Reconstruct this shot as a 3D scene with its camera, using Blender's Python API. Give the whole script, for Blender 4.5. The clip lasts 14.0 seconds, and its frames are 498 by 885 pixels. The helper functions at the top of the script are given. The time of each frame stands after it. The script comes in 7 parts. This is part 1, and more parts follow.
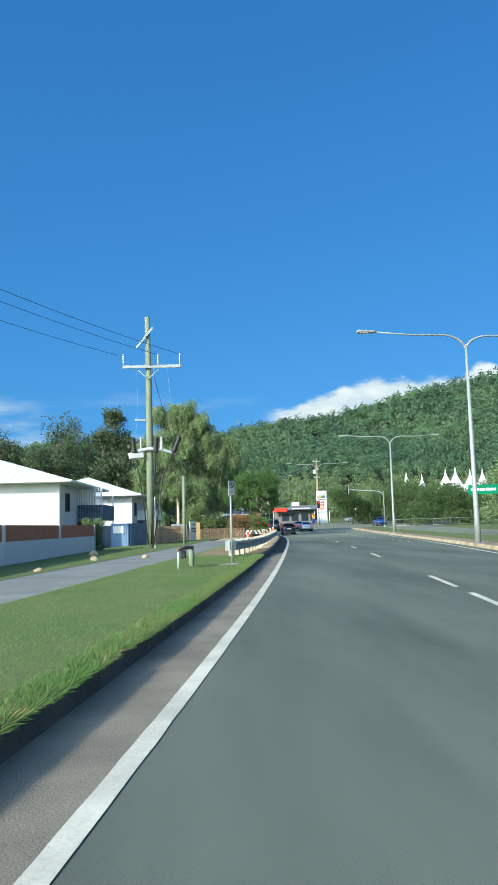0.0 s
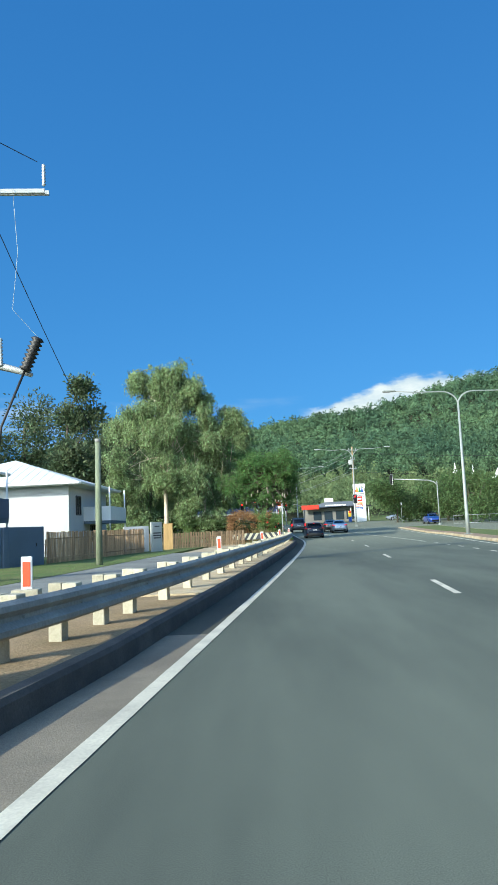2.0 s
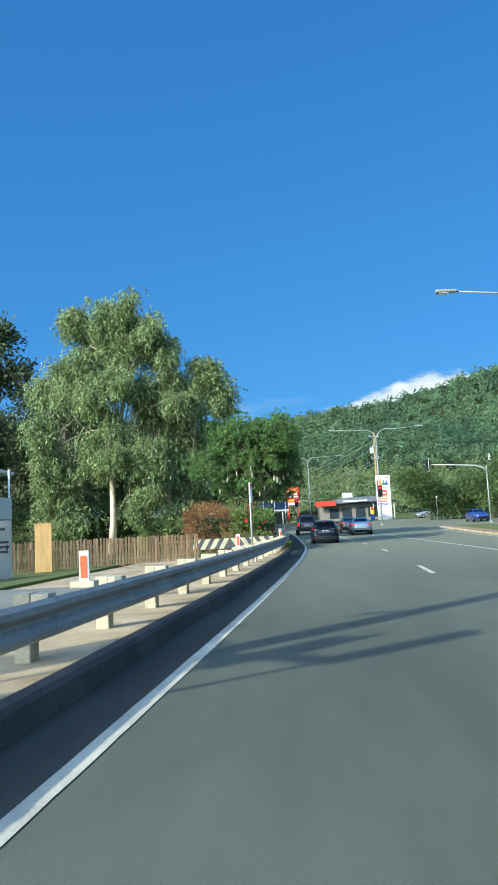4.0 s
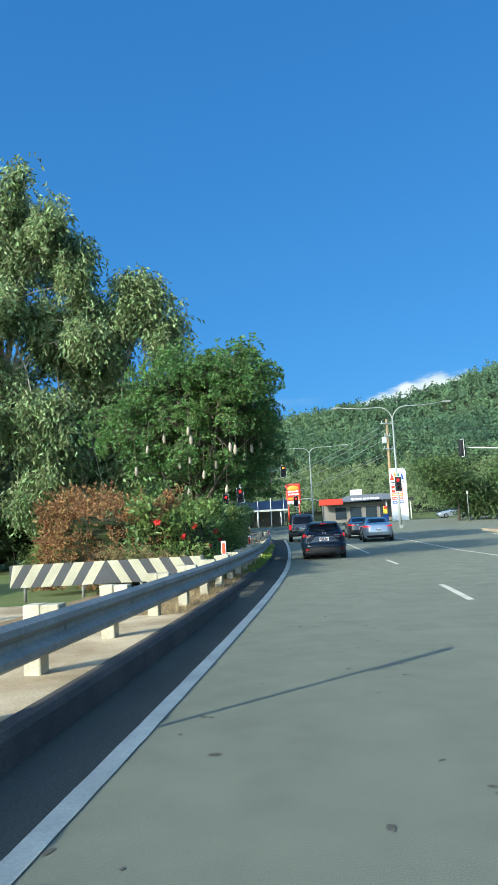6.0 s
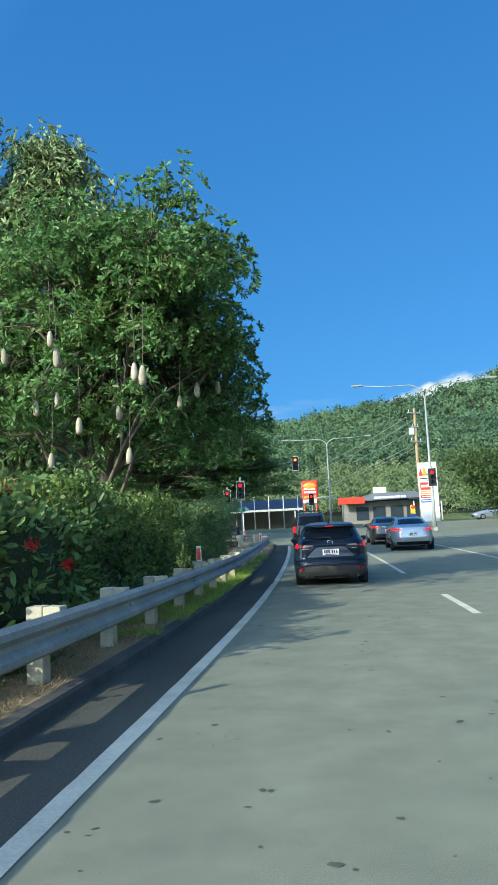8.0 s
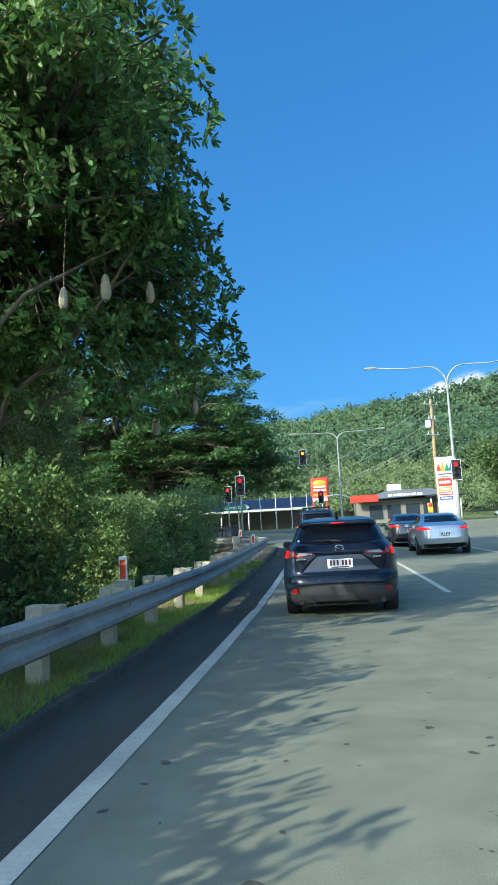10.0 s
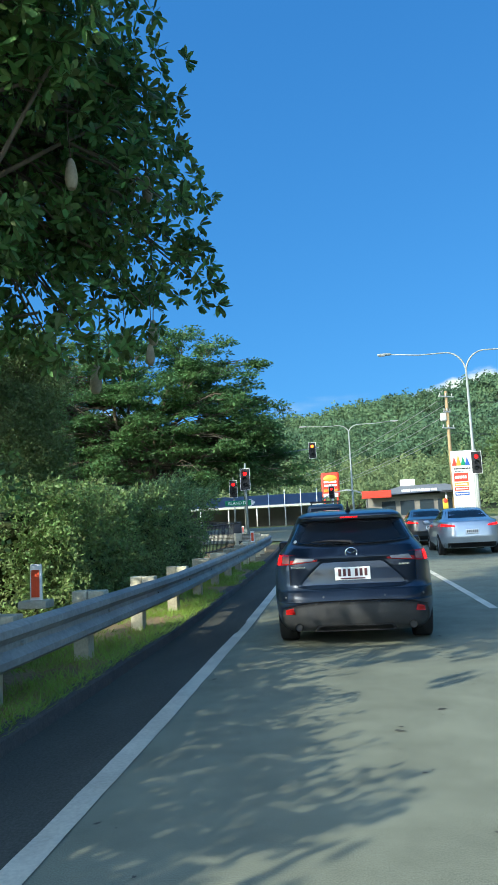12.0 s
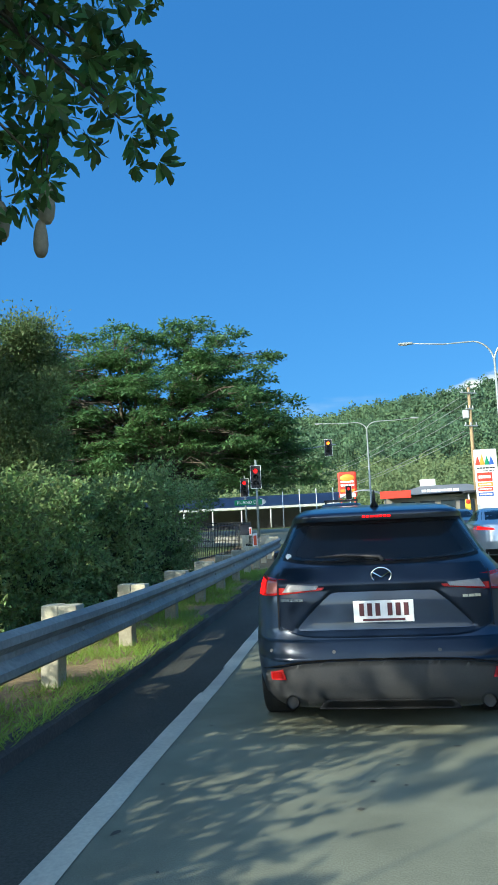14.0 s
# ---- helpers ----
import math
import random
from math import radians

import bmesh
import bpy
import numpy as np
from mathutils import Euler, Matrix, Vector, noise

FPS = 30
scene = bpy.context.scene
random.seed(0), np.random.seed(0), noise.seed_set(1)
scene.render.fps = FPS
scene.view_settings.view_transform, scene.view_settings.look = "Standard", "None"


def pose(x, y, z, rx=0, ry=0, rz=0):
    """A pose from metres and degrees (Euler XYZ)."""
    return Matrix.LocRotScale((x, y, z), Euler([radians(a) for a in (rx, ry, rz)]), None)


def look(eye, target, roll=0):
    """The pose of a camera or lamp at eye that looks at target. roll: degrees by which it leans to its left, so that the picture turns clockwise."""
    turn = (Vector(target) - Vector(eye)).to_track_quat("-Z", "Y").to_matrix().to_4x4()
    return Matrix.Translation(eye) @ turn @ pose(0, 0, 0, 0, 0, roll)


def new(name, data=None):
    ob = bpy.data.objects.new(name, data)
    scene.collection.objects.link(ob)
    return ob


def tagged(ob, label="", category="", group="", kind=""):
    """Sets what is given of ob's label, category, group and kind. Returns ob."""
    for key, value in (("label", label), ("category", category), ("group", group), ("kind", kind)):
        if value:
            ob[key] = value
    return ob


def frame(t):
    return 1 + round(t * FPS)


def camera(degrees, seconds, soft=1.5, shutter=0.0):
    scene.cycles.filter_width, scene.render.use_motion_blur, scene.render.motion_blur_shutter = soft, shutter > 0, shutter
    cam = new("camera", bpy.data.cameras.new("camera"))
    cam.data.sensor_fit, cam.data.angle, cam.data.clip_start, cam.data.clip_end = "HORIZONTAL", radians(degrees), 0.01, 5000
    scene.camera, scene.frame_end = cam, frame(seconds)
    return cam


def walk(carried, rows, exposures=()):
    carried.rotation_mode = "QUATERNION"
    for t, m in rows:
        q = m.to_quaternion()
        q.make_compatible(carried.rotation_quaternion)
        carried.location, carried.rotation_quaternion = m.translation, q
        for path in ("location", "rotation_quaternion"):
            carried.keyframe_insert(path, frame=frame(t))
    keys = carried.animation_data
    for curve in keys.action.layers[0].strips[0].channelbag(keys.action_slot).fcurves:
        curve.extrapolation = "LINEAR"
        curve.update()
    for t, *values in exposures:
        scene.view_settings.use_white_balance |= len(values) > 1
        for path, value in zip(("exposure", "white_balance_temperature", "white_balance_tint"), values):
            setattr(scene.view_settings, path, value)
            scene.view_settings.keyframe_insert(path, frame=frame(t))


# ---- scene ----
cam = camera(37.8, 14.0, soft=1.6)

# seconds, x, y, z, yaw, pitch, roll
PATH = [
    (0.0, 0.00, 0.00, 1.27, -1.56, 6.53, -1.62),
    (0.5, 0.90, 6.07, 1.28, -0.77, 6.69, -2.22),
    (1.0, 1.76, 12.20, 1.29, 0.01, 6.46, -2.18),
    (1.5, 2.45, 18.21, 1.29, 0.70, 6.78, -2.32),
    (2.0, 3.10, 24.02, 1.26, 1.33, 6.65, -2.52),
    (4.5, 5.32, 50.43, 1.22, 3.19, 6.74, -3.28),
    (5.0, 5.63, 55.23, 1.24, 3.48, 7.06, -3.63),
    (5.5, 5.93, 59.56, 1.27, 3.32, 6.80, -3.28),
    (6.0, 6.23, 63.39, 1.29, 3.36, 6.83, -3.14),
    (6.5, 6.50, 66.83, 1.31, 3.74, 7.02, -3.06),
    (7.0, 6.73, 69.89, 1.30, 4.03, 6.80, -3.02),
    (7.5, 6.90, 72.70, 1.31, 4.62, 6.84, -2.88),
    (8.0, 7.03, 75.07, 1.33, 5.11, 6.96, -2.82),
    (10.5, 7.17, 82.13, 1.28, 6.15, 7.06, -3.08),
    (11.0, 7.18, 82.84, 1.29, 6.38, 6.90, -2.98),
    (11.5, 7.19, 83.55, 1.29, 6.63, 6.85, -3.00),
    (12.0, 7.19, 84.29, 1.28, 6.88, 6.82, -2.96),
    (12.5, 7.20, 84.96, 1.29, 7.15, 6.78, -2.85),
    (13.0, 7.19, 85.70, 1.28, 7.45, 6.76, -2.79),
    (13.5, 7.18, 86.53, 1.29, 7.78, 6.75, -2.65),
    (14.0, 7.15, 87.46, 1.30, 8.22, 6.93, -2.62),
]
walk(cam, [(t, pose(x, y, z, 90 + p, 0, w) @ pose(0, 0, 0, 0, 0, r)) for t, x, y, z, w, p, r in PATH],
     exposures=[(0.0, 0.38, 6300, 1), (5.0, 0.48, 6350, 1), (8.2, 0.52, 6400, 1), (10.3, 0.66, 6450, 1), (14.0, 0.65, 6450, 1)])

# ---------------------------------------------------------------- light
SUN_EL, SUN_AZ = 25.0, 223.9          # azimuth clockwise from +y


def make_world():
    w = bpy.data.worlds.new("sky")
    scene.world = w
    w.use_nodes = True
    nt = w.node_tree
    nt.nodes.clear()
    N, L = nt.nodes.new, nt.links.new

    def math_node(op, a, b=None, c=None):
        n = N("ShaderNodeMath")
        n.operation = op
        for i, v in enumerate((a, b, c)):
            if v is None:
                continue
            if isinstance(v, (int, float)):
                n.inputs[i].default_value = v
            else:
                L(v, n.inputs[i])
        return n.outputs[0]

    sky = N("ShaderNodeTexSky")
    sky.sky_type = "NISHITA"
    sky.sun_disc = False
    sky.sun_elevation, sky.sun_rotation = radians(SUN_EL), radians(SUN_AZ)
    sky.air_density, sky.dust_density, sky.ozone_density, sky.altitude = 1.0, 1.0, 3.0, 50
    tint = N("ShaderNodeMix")
    tint.data_type, tint.blend_type = "RGBA", "MULTIPLY"
    tint.inputs[0].default_value = 1.0
    tint.inputs[7].default_value = (0.50, 0.84, 1.16, 1)
    L(sky.outputs[0], tint.inputs[6])
    even = N("ShaderNodeMix")
    even.data_type = "RGBA"
    even.inputs[0].default_value = 0.7
    L(tint.outputs[2], even.inputs[6])
    tc = N("ShaderNodeTexCoord")
    # the clear blue holds away from the sun; towards it the sky pales
    dot = N("ShaderNodeVectorMath")
    dot.operation = "DOT_PRODUCT"
    L(tc.outputs["Generated"], dot.inputs[0])
    dot.inputs[1].default_value = (math.sin(radians(SUN_AZ)) * math.cos(radians(SUN_EL)), math.cos(radians(SUN_AZ)) * math.cos(radians(SUN_EL)), math.sin(radians(SUN_EL)))
    for socket, away, near in ((even.inputs[0], 0.7, 0.0), (tint.inputs[0], 1.0, 0.0)):
        fade = N("ShaderNodeMapRange")
        fade.inputs[1].default_value, fade.inputs[2].default_value = -0.05, 0.45
        fade.inputs[3].default_value, fade.inputs[4].default_value = away, near
        L(dot.outputs["Value"], fade.inputs[0])
        L(fade.outputs[0], socket)
    sep = N("ShaderNodeSeparateXYZ")
    L(tc.outputs["Generated"], sep.inputs[0])
    # paler towards the horizon
    fall, blue = N("ShaderNodeMapRange"), N("ShaderNodeMix")
    fall.inputs[1].default_value, fall.inputs[2].default_value = 0.05, 0.60
    L(sep.outputs[2], fall.inputs[0])
    blue.data_type = "RGBA"
    L(fall.outputs[0], blue.inputs[0])
    blue.inputs[6].default_value, blue.inputs[7].default_value = (0.36, 1.86, 4.55, 1), (0.22, 1.28, 3.65, 1)
    L(blue.outputs[2], even.inputs[7])
    az = math_node("ARCTAN2", sep.outputs[0], sep.outputs[1])
    el = math_node("ARCSINE", sep.outputs[2])
    comb = N("ShaderNodeCombineXYZ")
    L(az, comb.inputs[0])
    L(math_node("MULTIPLY", el, 2.2), comb.inputs[1])
    noi = N("ShaderNodeTexNoise")
    noi.inputs["Scale"].default_value, noi.inputs["Detail"].default_value, noi.inputs["Roughness"].default_value = 16, 7, 0.58
    L(comb.outputs[0], noi.inputs["Vector"])
    # cumulus bank low over the ridge: rounded heaps on a slowly rising base
    top = math_node("MULTIPLY_ADD", math_node("SUBTRACT", az, radians(5)), 0.05, radians(8.9))
    for at, high, wide in ((6.6, 0.9, 1.6), (9.2, 1.3, 1.4), (11.6, 1.9, 1.5), (13.9, 1.4, 1.3), (16.2, 1.5, 1.5), (19.8, 2.0, 1.9), (24.0, 1.2, 2.2), (29.0, 1.6, 2.6)):
        q = math_node("DIVIDE", math_node("SUBTRACT", az, radians(at)), radians(wide))
        heap = math_node("POWER", 2.718, math_node("MULTIPLY", math_node("MULTIPLY", q, q), -1.0))
        top = math_node("MULTIPLY_ADD", heap, radians(high), top)
    d = math_node("SUBTRACT", top, el)
    d = math_node("MULTIPLY_ADD", math_node("SUBTRACT", noi.outputs[0], 0.5), 0.030, d)
    puff = N("ShaderNodeTexNoise")
    puff.inputs["Scale"].default_value, puff.inputs["Detail"].default_value = 70, 5
    L(comb.outputs[0], puff.inputs["Vector"])
    d = math_node("MULTIPLY_ADD", math_node("SUBTRACT", puff.outputs[0], 0.5), 0.010, d)
    bank = N("ShaderNodeMapRange")
    bank.interpolation_type = "SMOOTHSTEP"
    bank.inputs[1].default_value, bank.inputs[2].default_value = -0.003, 0.009
    L(d, bank.inputs[0])
    side = N("ShaderNodeMapRange")
    side.interpolation_type = "SMOOTHSTEP"
    side.inputs[1].default_value, side.inputs[2].default_value = radians(2.4), radians(4.8)
    L(az, side.inputs[0])
    # thin wisps
    comb2 = N("ShaderNodeCombineXYZ")
    L(az, comb2.inputs[0])
    L(math_node("MULTIPLY", el, 4.5), comb2.inputs[1])
    noi2 = N("ShaderNodeTexNoise")
    noi2.inputs["Scale"].default_value, noi2.inputs["Detail"].default_value = 5.0, 6
    L(comb2.outputs[0], noi2.inputs["Vector"])
    wis = N("ShaderNodeMapRange")
    wis.interpolation_type = "SMOOTHSTEP"
    wis.inputs[1].default_value, wis.inputs[2].default_value, wis.inputs[4].default_value = 0.50, 0.74, 0.7
    L(noi2.outputs[0], wis.inputs[0])
    low = N("ShaderNodeMapRange")
    low.inputs[1].default_value, low.inputs[2].default_value = radians(11.5), radians(8.0)
    L(el, low.inputs[0])
    west = N("ShaderNodeMapRange")
    west.inputs[1].default_value, west.inputs[2].default_value = radians(5), radians(-6)
    west.inputs[3].default_value = 0.25
    L(az, west.inputs[0])
    thin = math_node("MULTIPLY", math_node("MULTIPLY", wis.outputs[0], low.outputs[0]), west.outputs[0])
    cov = math_node("MAXIMUM", math_node("MULTIPLY", bank.outputs[0], side.outputs[0]), thin)
    mix = N("ShaderNodeMix")
    mix.data_type = "RGBA"
    L(cov, mix.inputs[0])
    L(even.outputs[2], mix.inputs[6])
    heaps = N("ShaderNodeMapRange")
    heaps.inputs[1].default_value, heaps.inputs[2].default_value = 0.38, 0.62
    L(noi.outputs[0], heaps.inputs[0])
    white = N("ShaderNodeMix")
    white.data_type = "RGBA"
    L(heaps.outputs[0], white.inputs[0])
    white.inputs[6].default_value, white.inputs[7].default_value = (3.6, 4.4, 5.2, 1), (5.6, 5.9, 6.1, 1)
    L(white.outputs[2], mix.inputs[7])
    bg = N("ShaderNodeBackground")
    # the haze round the sun is brighter than the clear blue opposite it
    glare = N("ShaderNodeMapRange")
    glare.inputs[1].default_value, glare.inputs[2].default_value = -0.05, 0.6
    glare.inputs[3].default_value, glare.inputs[4].default_value = 0.124, 0.36
    L(dot.outputs["Value"], glare.inputs[0])
    L(glare.outputs[0], bg.inputs[1])
    L(mix.outputs[2], bg.inputs[0])
    L(bg.outputs[0], N("ShaderNodeOutputWorld").inputs[0])


make_world()
sun = new("sun", bpy.data.lights.new("sun", "SUN"))
sun.data.energy, sun.data.angle, sun.data.color = 4.7, radians(0.5), (1.0, 0.92, 0.80)
_e, _a = radians(SUN_EL), radians(SUN_AZ)
sun.matrix_world = look((math.sin(_a) * math.cos(_e) * 50, math.cos(_a) * math.cos(_e) * 50, math.sin(_e) * 50), (0, 0, 0))


# ---------------------------------------------------------------- materials
def material(name, colour, rough=0.8, metal=0.0, second=None, scale=3.0, fine=60.0, vary=0.25, bump=0.0, bump_scale=80.0,
             island=0.0, item=0.0, round_grain=False, coat=0.0, spec=0.5, emit=None, glow=0.0, through_leaf=0.0, stretch=(1, 1, 1), worn=None):
    """Colour with a broad stain, a fine grain and optional relief, all at world size."""
    m = bpy.data.materials.new(name)
    m.use_nodes = True
    nt = m.node_tree
    N, L = nt.nodes.new, nt.links.new
    b = nt.nodes["Principled BSDF"]
    out = nt.nodes["Material Output"]
    b.inputs["Roughness"].default_value, b.inputs["Metallic"].default_value = rough, metal
    b.inputs["Specular IOR Level"].default_value = spec
    b.inputs["Coat Weight"].default_value = coat
    geo = N("ShaderNodeNewGeometry")
    mp = N("ShaderNodeMapping")
    mp.inputs["Scale"].default_value = stretch
    L(geo.outputs["Position"], mp.inputs[0])
    big, small = N("ShaderNodeTexNoise"), N("ShaderNodeTexNoise")
    for n, s, dt in ((big, scale, 5), (small, fine, 3)):
        n.inputs["Scale"].default_value, n.inputs["Detail"].default_value, n.inputs["Roughness"].default_value = s, dt, 0.6
        L(geo.outputs["Position"] if round_grain and n == small else mp.outputs[0], n.inputs["Vector"])
    ramp = N("ShaderNodeMapRange")
    ramp.inputs[1].default_value, ramp.inputs[2].default_value = 0.36, 0.64
    L(big.outputs[0], ramp.inputs[0])
    mix = N("ShaderNodeMix")
    mix.data_type = "RGBA"
    L(ramp.outputs[0], mix.inputs[0])
    c2 = second or tuple(c * (1 - vary) for c in colour)
    mix.inputs[6].default_value, mix.inputs[7].default_value = (*colour, 1), (*c2, 1)
    last = mix.outputs[2]
    if worn:
        # blends to a paler, mottled colour from one stretch of the way on
        y0, y1, pale = worn
        sp, wr, wm, ad = N("ShaderNodeSeparateXYZ"), N("ShaderNodeMapRange"), N("ShaderNodeMix"), N("ShaderNodeMath")
        L(geo.outputs["Position"], sp.inputs[0])
        ad.operation = "MULTIPLY_ADD"
        L(big.outputs[0], ad.inputs[0])
        ad.inputs[1].default_value = 14
        L(sp.outputs[1], ad.inputs[2])
        wr.inputs[1].default_value, wr.inputs[2].default_value = y0 + 7, y1 + 7
        L(ad.outputs[0], wr.inputs[0])
        wm.data_type = "RGBA"
        L(wr.outputs[0], wm.inputs[0])
        L(last, wm.inputs[6])
        mot, mr, mp2 = N("ShaderNodeTexNoise"), N("ShaderNodeMapRange"), N("ShaderNodeMix")
        mot.inputs["Scale"].default_value, mot.inputs["Detail"].default_value, mot.inputs["Roughness"].default_value = 1.7, 8, 0.68
        L(geo.outputs["Position"], mot.inputs["Vector"])
        mr.inputs[1].default_value, mr.inputs[2].default_value = 0.36, 0.66
        L(mot.outputs[0], mr.inputs[0])
        mp2.data_type = "RGBA"
        L(mr.outputs[0], mp2.inputs[0])
        mp2.inputs[6].default_value, mp2.inputs[7].default_value = (*(c * 0.80 for c in pale), 1), (*(c * 1.10 for c in pale), 1)
        L(mp2.outputs[2], wm.inputs[7])
        last = wm.outputs[2]
    hsv = N("ShaderNodeHueSaturation")
    val = N("ShaderNodeMapRange")
    val.inputs[1].default_value, val.inputs[2].default_value = 0.3, 0.7
    val.inputs[3].default_value, val.inputs[4].default_value = 1 - vary * 0.7, 1 + vary * 0.7
    L(small.outputs[0], val.inputs[0])
    value = val.outputs[0]
    for amount, source in ((island, geo.outputs["Random Per Island"]), (item, None)):
        if amount:
            if source is None:
                source = N("ShaderNodeObjectInfo").outputs["Random"]
            r = N("ShaderNodeMapRange")
            r.inputs[3].default_value, r.inputs[4].default_value = 1 - amount, 1 + amount
            L(source, r.inputs[0])
            mu = N("ShaderNodeMath")
            mu.operation = "MULTIPLY"
            L(value, mu.inputs[0])
            L(r.outputs[0], mu.inputs[1])
            value = mu.outputs[0]
            if amount == island:
                h = N("ShaderNodeMapRange")
                h.inputs[3].default_value, h.inputs[4].default_value = 0.5 - amount * 0.07, 0.5 + amount * 0.05
                L(source, h.inputs[0])
                L(h.outputs[0], hsv.inputs["Hue"])
    L(value, hsv.inputs["Value"])
    L(last, hsv.inputs["Color"])
    L(hsv.outputs[0], b.inputs["Base Color"])
    if bump:
        bn, bt = N("ShaderNodeBump"), N("ShaderNodeTexNoise")
        bt.inputs["Scale"].default_value, bt.inputs["Detail"].default_value = bump_scale, 4
        L(geo.outputs["Position"] if round_grain else mp.outputs[0], bt.inputs["Vector"])
        bn.inputs["Strength"].default_value, bn.inputs["Distance"].default_value = bump, 0.02
        L(bt.outputs[0], bn.inputs["Height"])
        L(bn.outputs[0], b.inputs["Normal"])
    if emit:
        b.inputs["Emission Color"].default_value, b.inputs["Emission Strength"].default_value = (*emit, 1), glow
    if through_leaf:
        tr, ms = N("ShaderNodeBsdfTranslucent"), N("ShaderNodeMixShader")
        L(hsv.outputs[0], tr.inputs[0])
        ms.inputs[0].default_value = through_leaf
        L(b.outputs[0], ms.inputs[1])
        L(tr.outputs[0], ms.inputs[2])
        L(ms.outputs[0], out.inputs[0])
    return m


def glass(name, tint, rough=0.03, mixing=0.25):
    m = bpy.data.materials.new(name)
    m.use_nodes = True
    b = m.node_tree.nodes["Principled BSDF"]
    b.inputs["Base Color"].default_value = (*tint, 1)
    b.inputs["Roughness"].default_value = rough
    b.inputs["Coat Weight"].default_value = mixing
    b.inputs["Specular IOR Level"].default_value = 0.7
    return m


ASPHALT = material("asphalt", (0.126, 0.142, 0.110), 0.93, second=(0.078, 0.090, 0.072), scale=0.55, fine=150, vary=0.5, bump=0.07, bump_scale=300, spec=0.2, stretch=(1, 0.16, 1), round_grain=True, worn=(54, 84, (0.188, 0.202, 0.148)))
# darker asphalt, the guardrail's shade put into the colour
SHOULDER = material("shade_dark_shoulder", (0.085, 0.088, 0.072), 0.95, second=(0.06, 0.062, 0.052), scale=0.8, fine=60, vary=0.3, bump=0.4, bump_scale=60, spec=0.12, stretch=(1, 0.3, 1), round_grain=True)
# stained concrete, made near-black to carry the shade of the kerb face
KERB = material("shaded_stained_kerb", (0.085, 0.078, 0.066), 0.95, second=(0.05, 0.047, 0.042), scale=1.4, fine=40, vary=0.3, bump=0.4)
ASPHALT_DARK = material("old_asphalt", (0.235, 0.24, 0.215), 0.95, scale=0.6, fine=120, vary=0.25, bump=0.4, bump_scale=90, spec=0.2)
GUTTER = material("gutter_concrete", (0.225, 0.195, 0.14), 0.95, second=(0.15, 0.13, 0.095), scale=0.9, fine=70, vary=0.3, bump=0.3)
PAINT = material("road_paint", (0.61, 0.58, 0.455), 0.8, second=(0.43, 0.41, 0.325), scale=1.3, fine=45, vary=0.16, bump=0.06)
GRASS_SOIL = material("grass_soil", (0.105, 0.150, 0.052), 0.98, second=(0.15, 0.165, 0.070), scale=0.55, fine=30, vary=0.3, bump=0.6, bump_scale=25, spec=0.1)
GRASS = material("grass_blade", (0.135, 0.24, 0.068), 0.75, second=(0.185, 0.25, 0.09), scale=0.8, fine=6, vary=0.2, island=0.25, through_leaf=0.35, spec=0.15)
DIRT = material("dry_dirt", (0.30, 0.22, 0.13), 0.98, second=(0.20, 0.15, 0.085), scale=0.8, fine=24, vary=0.35, bump=0.7, bump_scale=30, spec=0.1)
CONCRETE = material("pale_concrete", (0.50, 0.415, 0.27), 0.92, second=(0.29, 0.215, 0.12), scale=1.0, fine=50, vary=0.28, bump=0.35)
PAVER = material("brown_paving", (0.30, 0.20, 0.12), 0.9, second=(0.22, 0.16, 0.10), scale=1.0, fine=18, vary=0.3, bump=0.3)
POST = material("cream_timber_post", (0.47, 0.445, 0.335), 0.88, second=(0.36, 0.335, 0.245), scale=3, fine=40, vary=0.2, item=0.15, bump=0.3)
GALV = material("galvanised_steel", (0.31, 0.315, 0.285), 0.72, 0.0, second=(0.225, 0.23, 0.21), scale=1.6, fine=26, vary=0.22, bump=0.08, bump_scale=20)
GALV_PALE = material("pale_galvanised_steel", (0.46, 0.48, 0.47), 0.5, 0.3, scale=1.2, fine=20, vary=0.12)
POLE_GREEN = material("treated_pole_timber", (0.155, 0.19, 0.125), 0.9, second=(0.22, 0.245, 0.17), scale=1.4, fine=22, vary=0.3, bump=0.5, bump_scale=30, stretch=(3, 3, 0.4))
POLE_WOOD = material("weathered_pole_timber", (0.34, 0.24, 0.12), 0.9, second=(0.24, 0.18, 0.10), scale=1.4, fine=22, vary=0.25, bump=0.4, stretch=(3, 3, 0.4))
FENCE_WOOD = material("paling_timber", (0.47, 0.315, 0.175), 0.9, second=(0.31, 0.205, 0.115), scale=2.5, fine=30, vary=0.3, item=0.25, bump=0.3, stretch=(4, 4, 0.5))
PALE_WOOD = material("new_timber", (0.55, 0.36, 0.15), 0.85, scale=2.0, fine=30, vary=0.25, bump=0.2, stretch=(4, 4, 0.5))
WHITE_WALL = material("white_render", (0.55, 0.57, 0.57), 0.85, scale=0.7, fine=40, vary=0.07, bump=0.1)
WHITE_METAL = material("white_metal", (0.78, 0.79, 0.77), 0.45, scale=1.0, fine=20, vary=0.06)
ROOF_METAL = material("pale_roof_sheet", (0.62, 0.655, 0.625), 0.7, 0.0, scale=0.6, fine=12, vary=0.08)
BLUE_GREY = material("blue_grey_paint", (0.10, 0.145, 0.20), 0.7, scale=1.0, fine=30, vary=0.12)
PALE_BLUE = material("pale_blue_render", (0.15, 0.25, 0.39), 0.85, scale=1, fine=30, vary=0.08)
LAMP_STEEL = material("dull_lamp_steel", (0.30, 0.33, 0.31), 0.55, 0.2, scale=1.2, fine=20, vary=0.15)
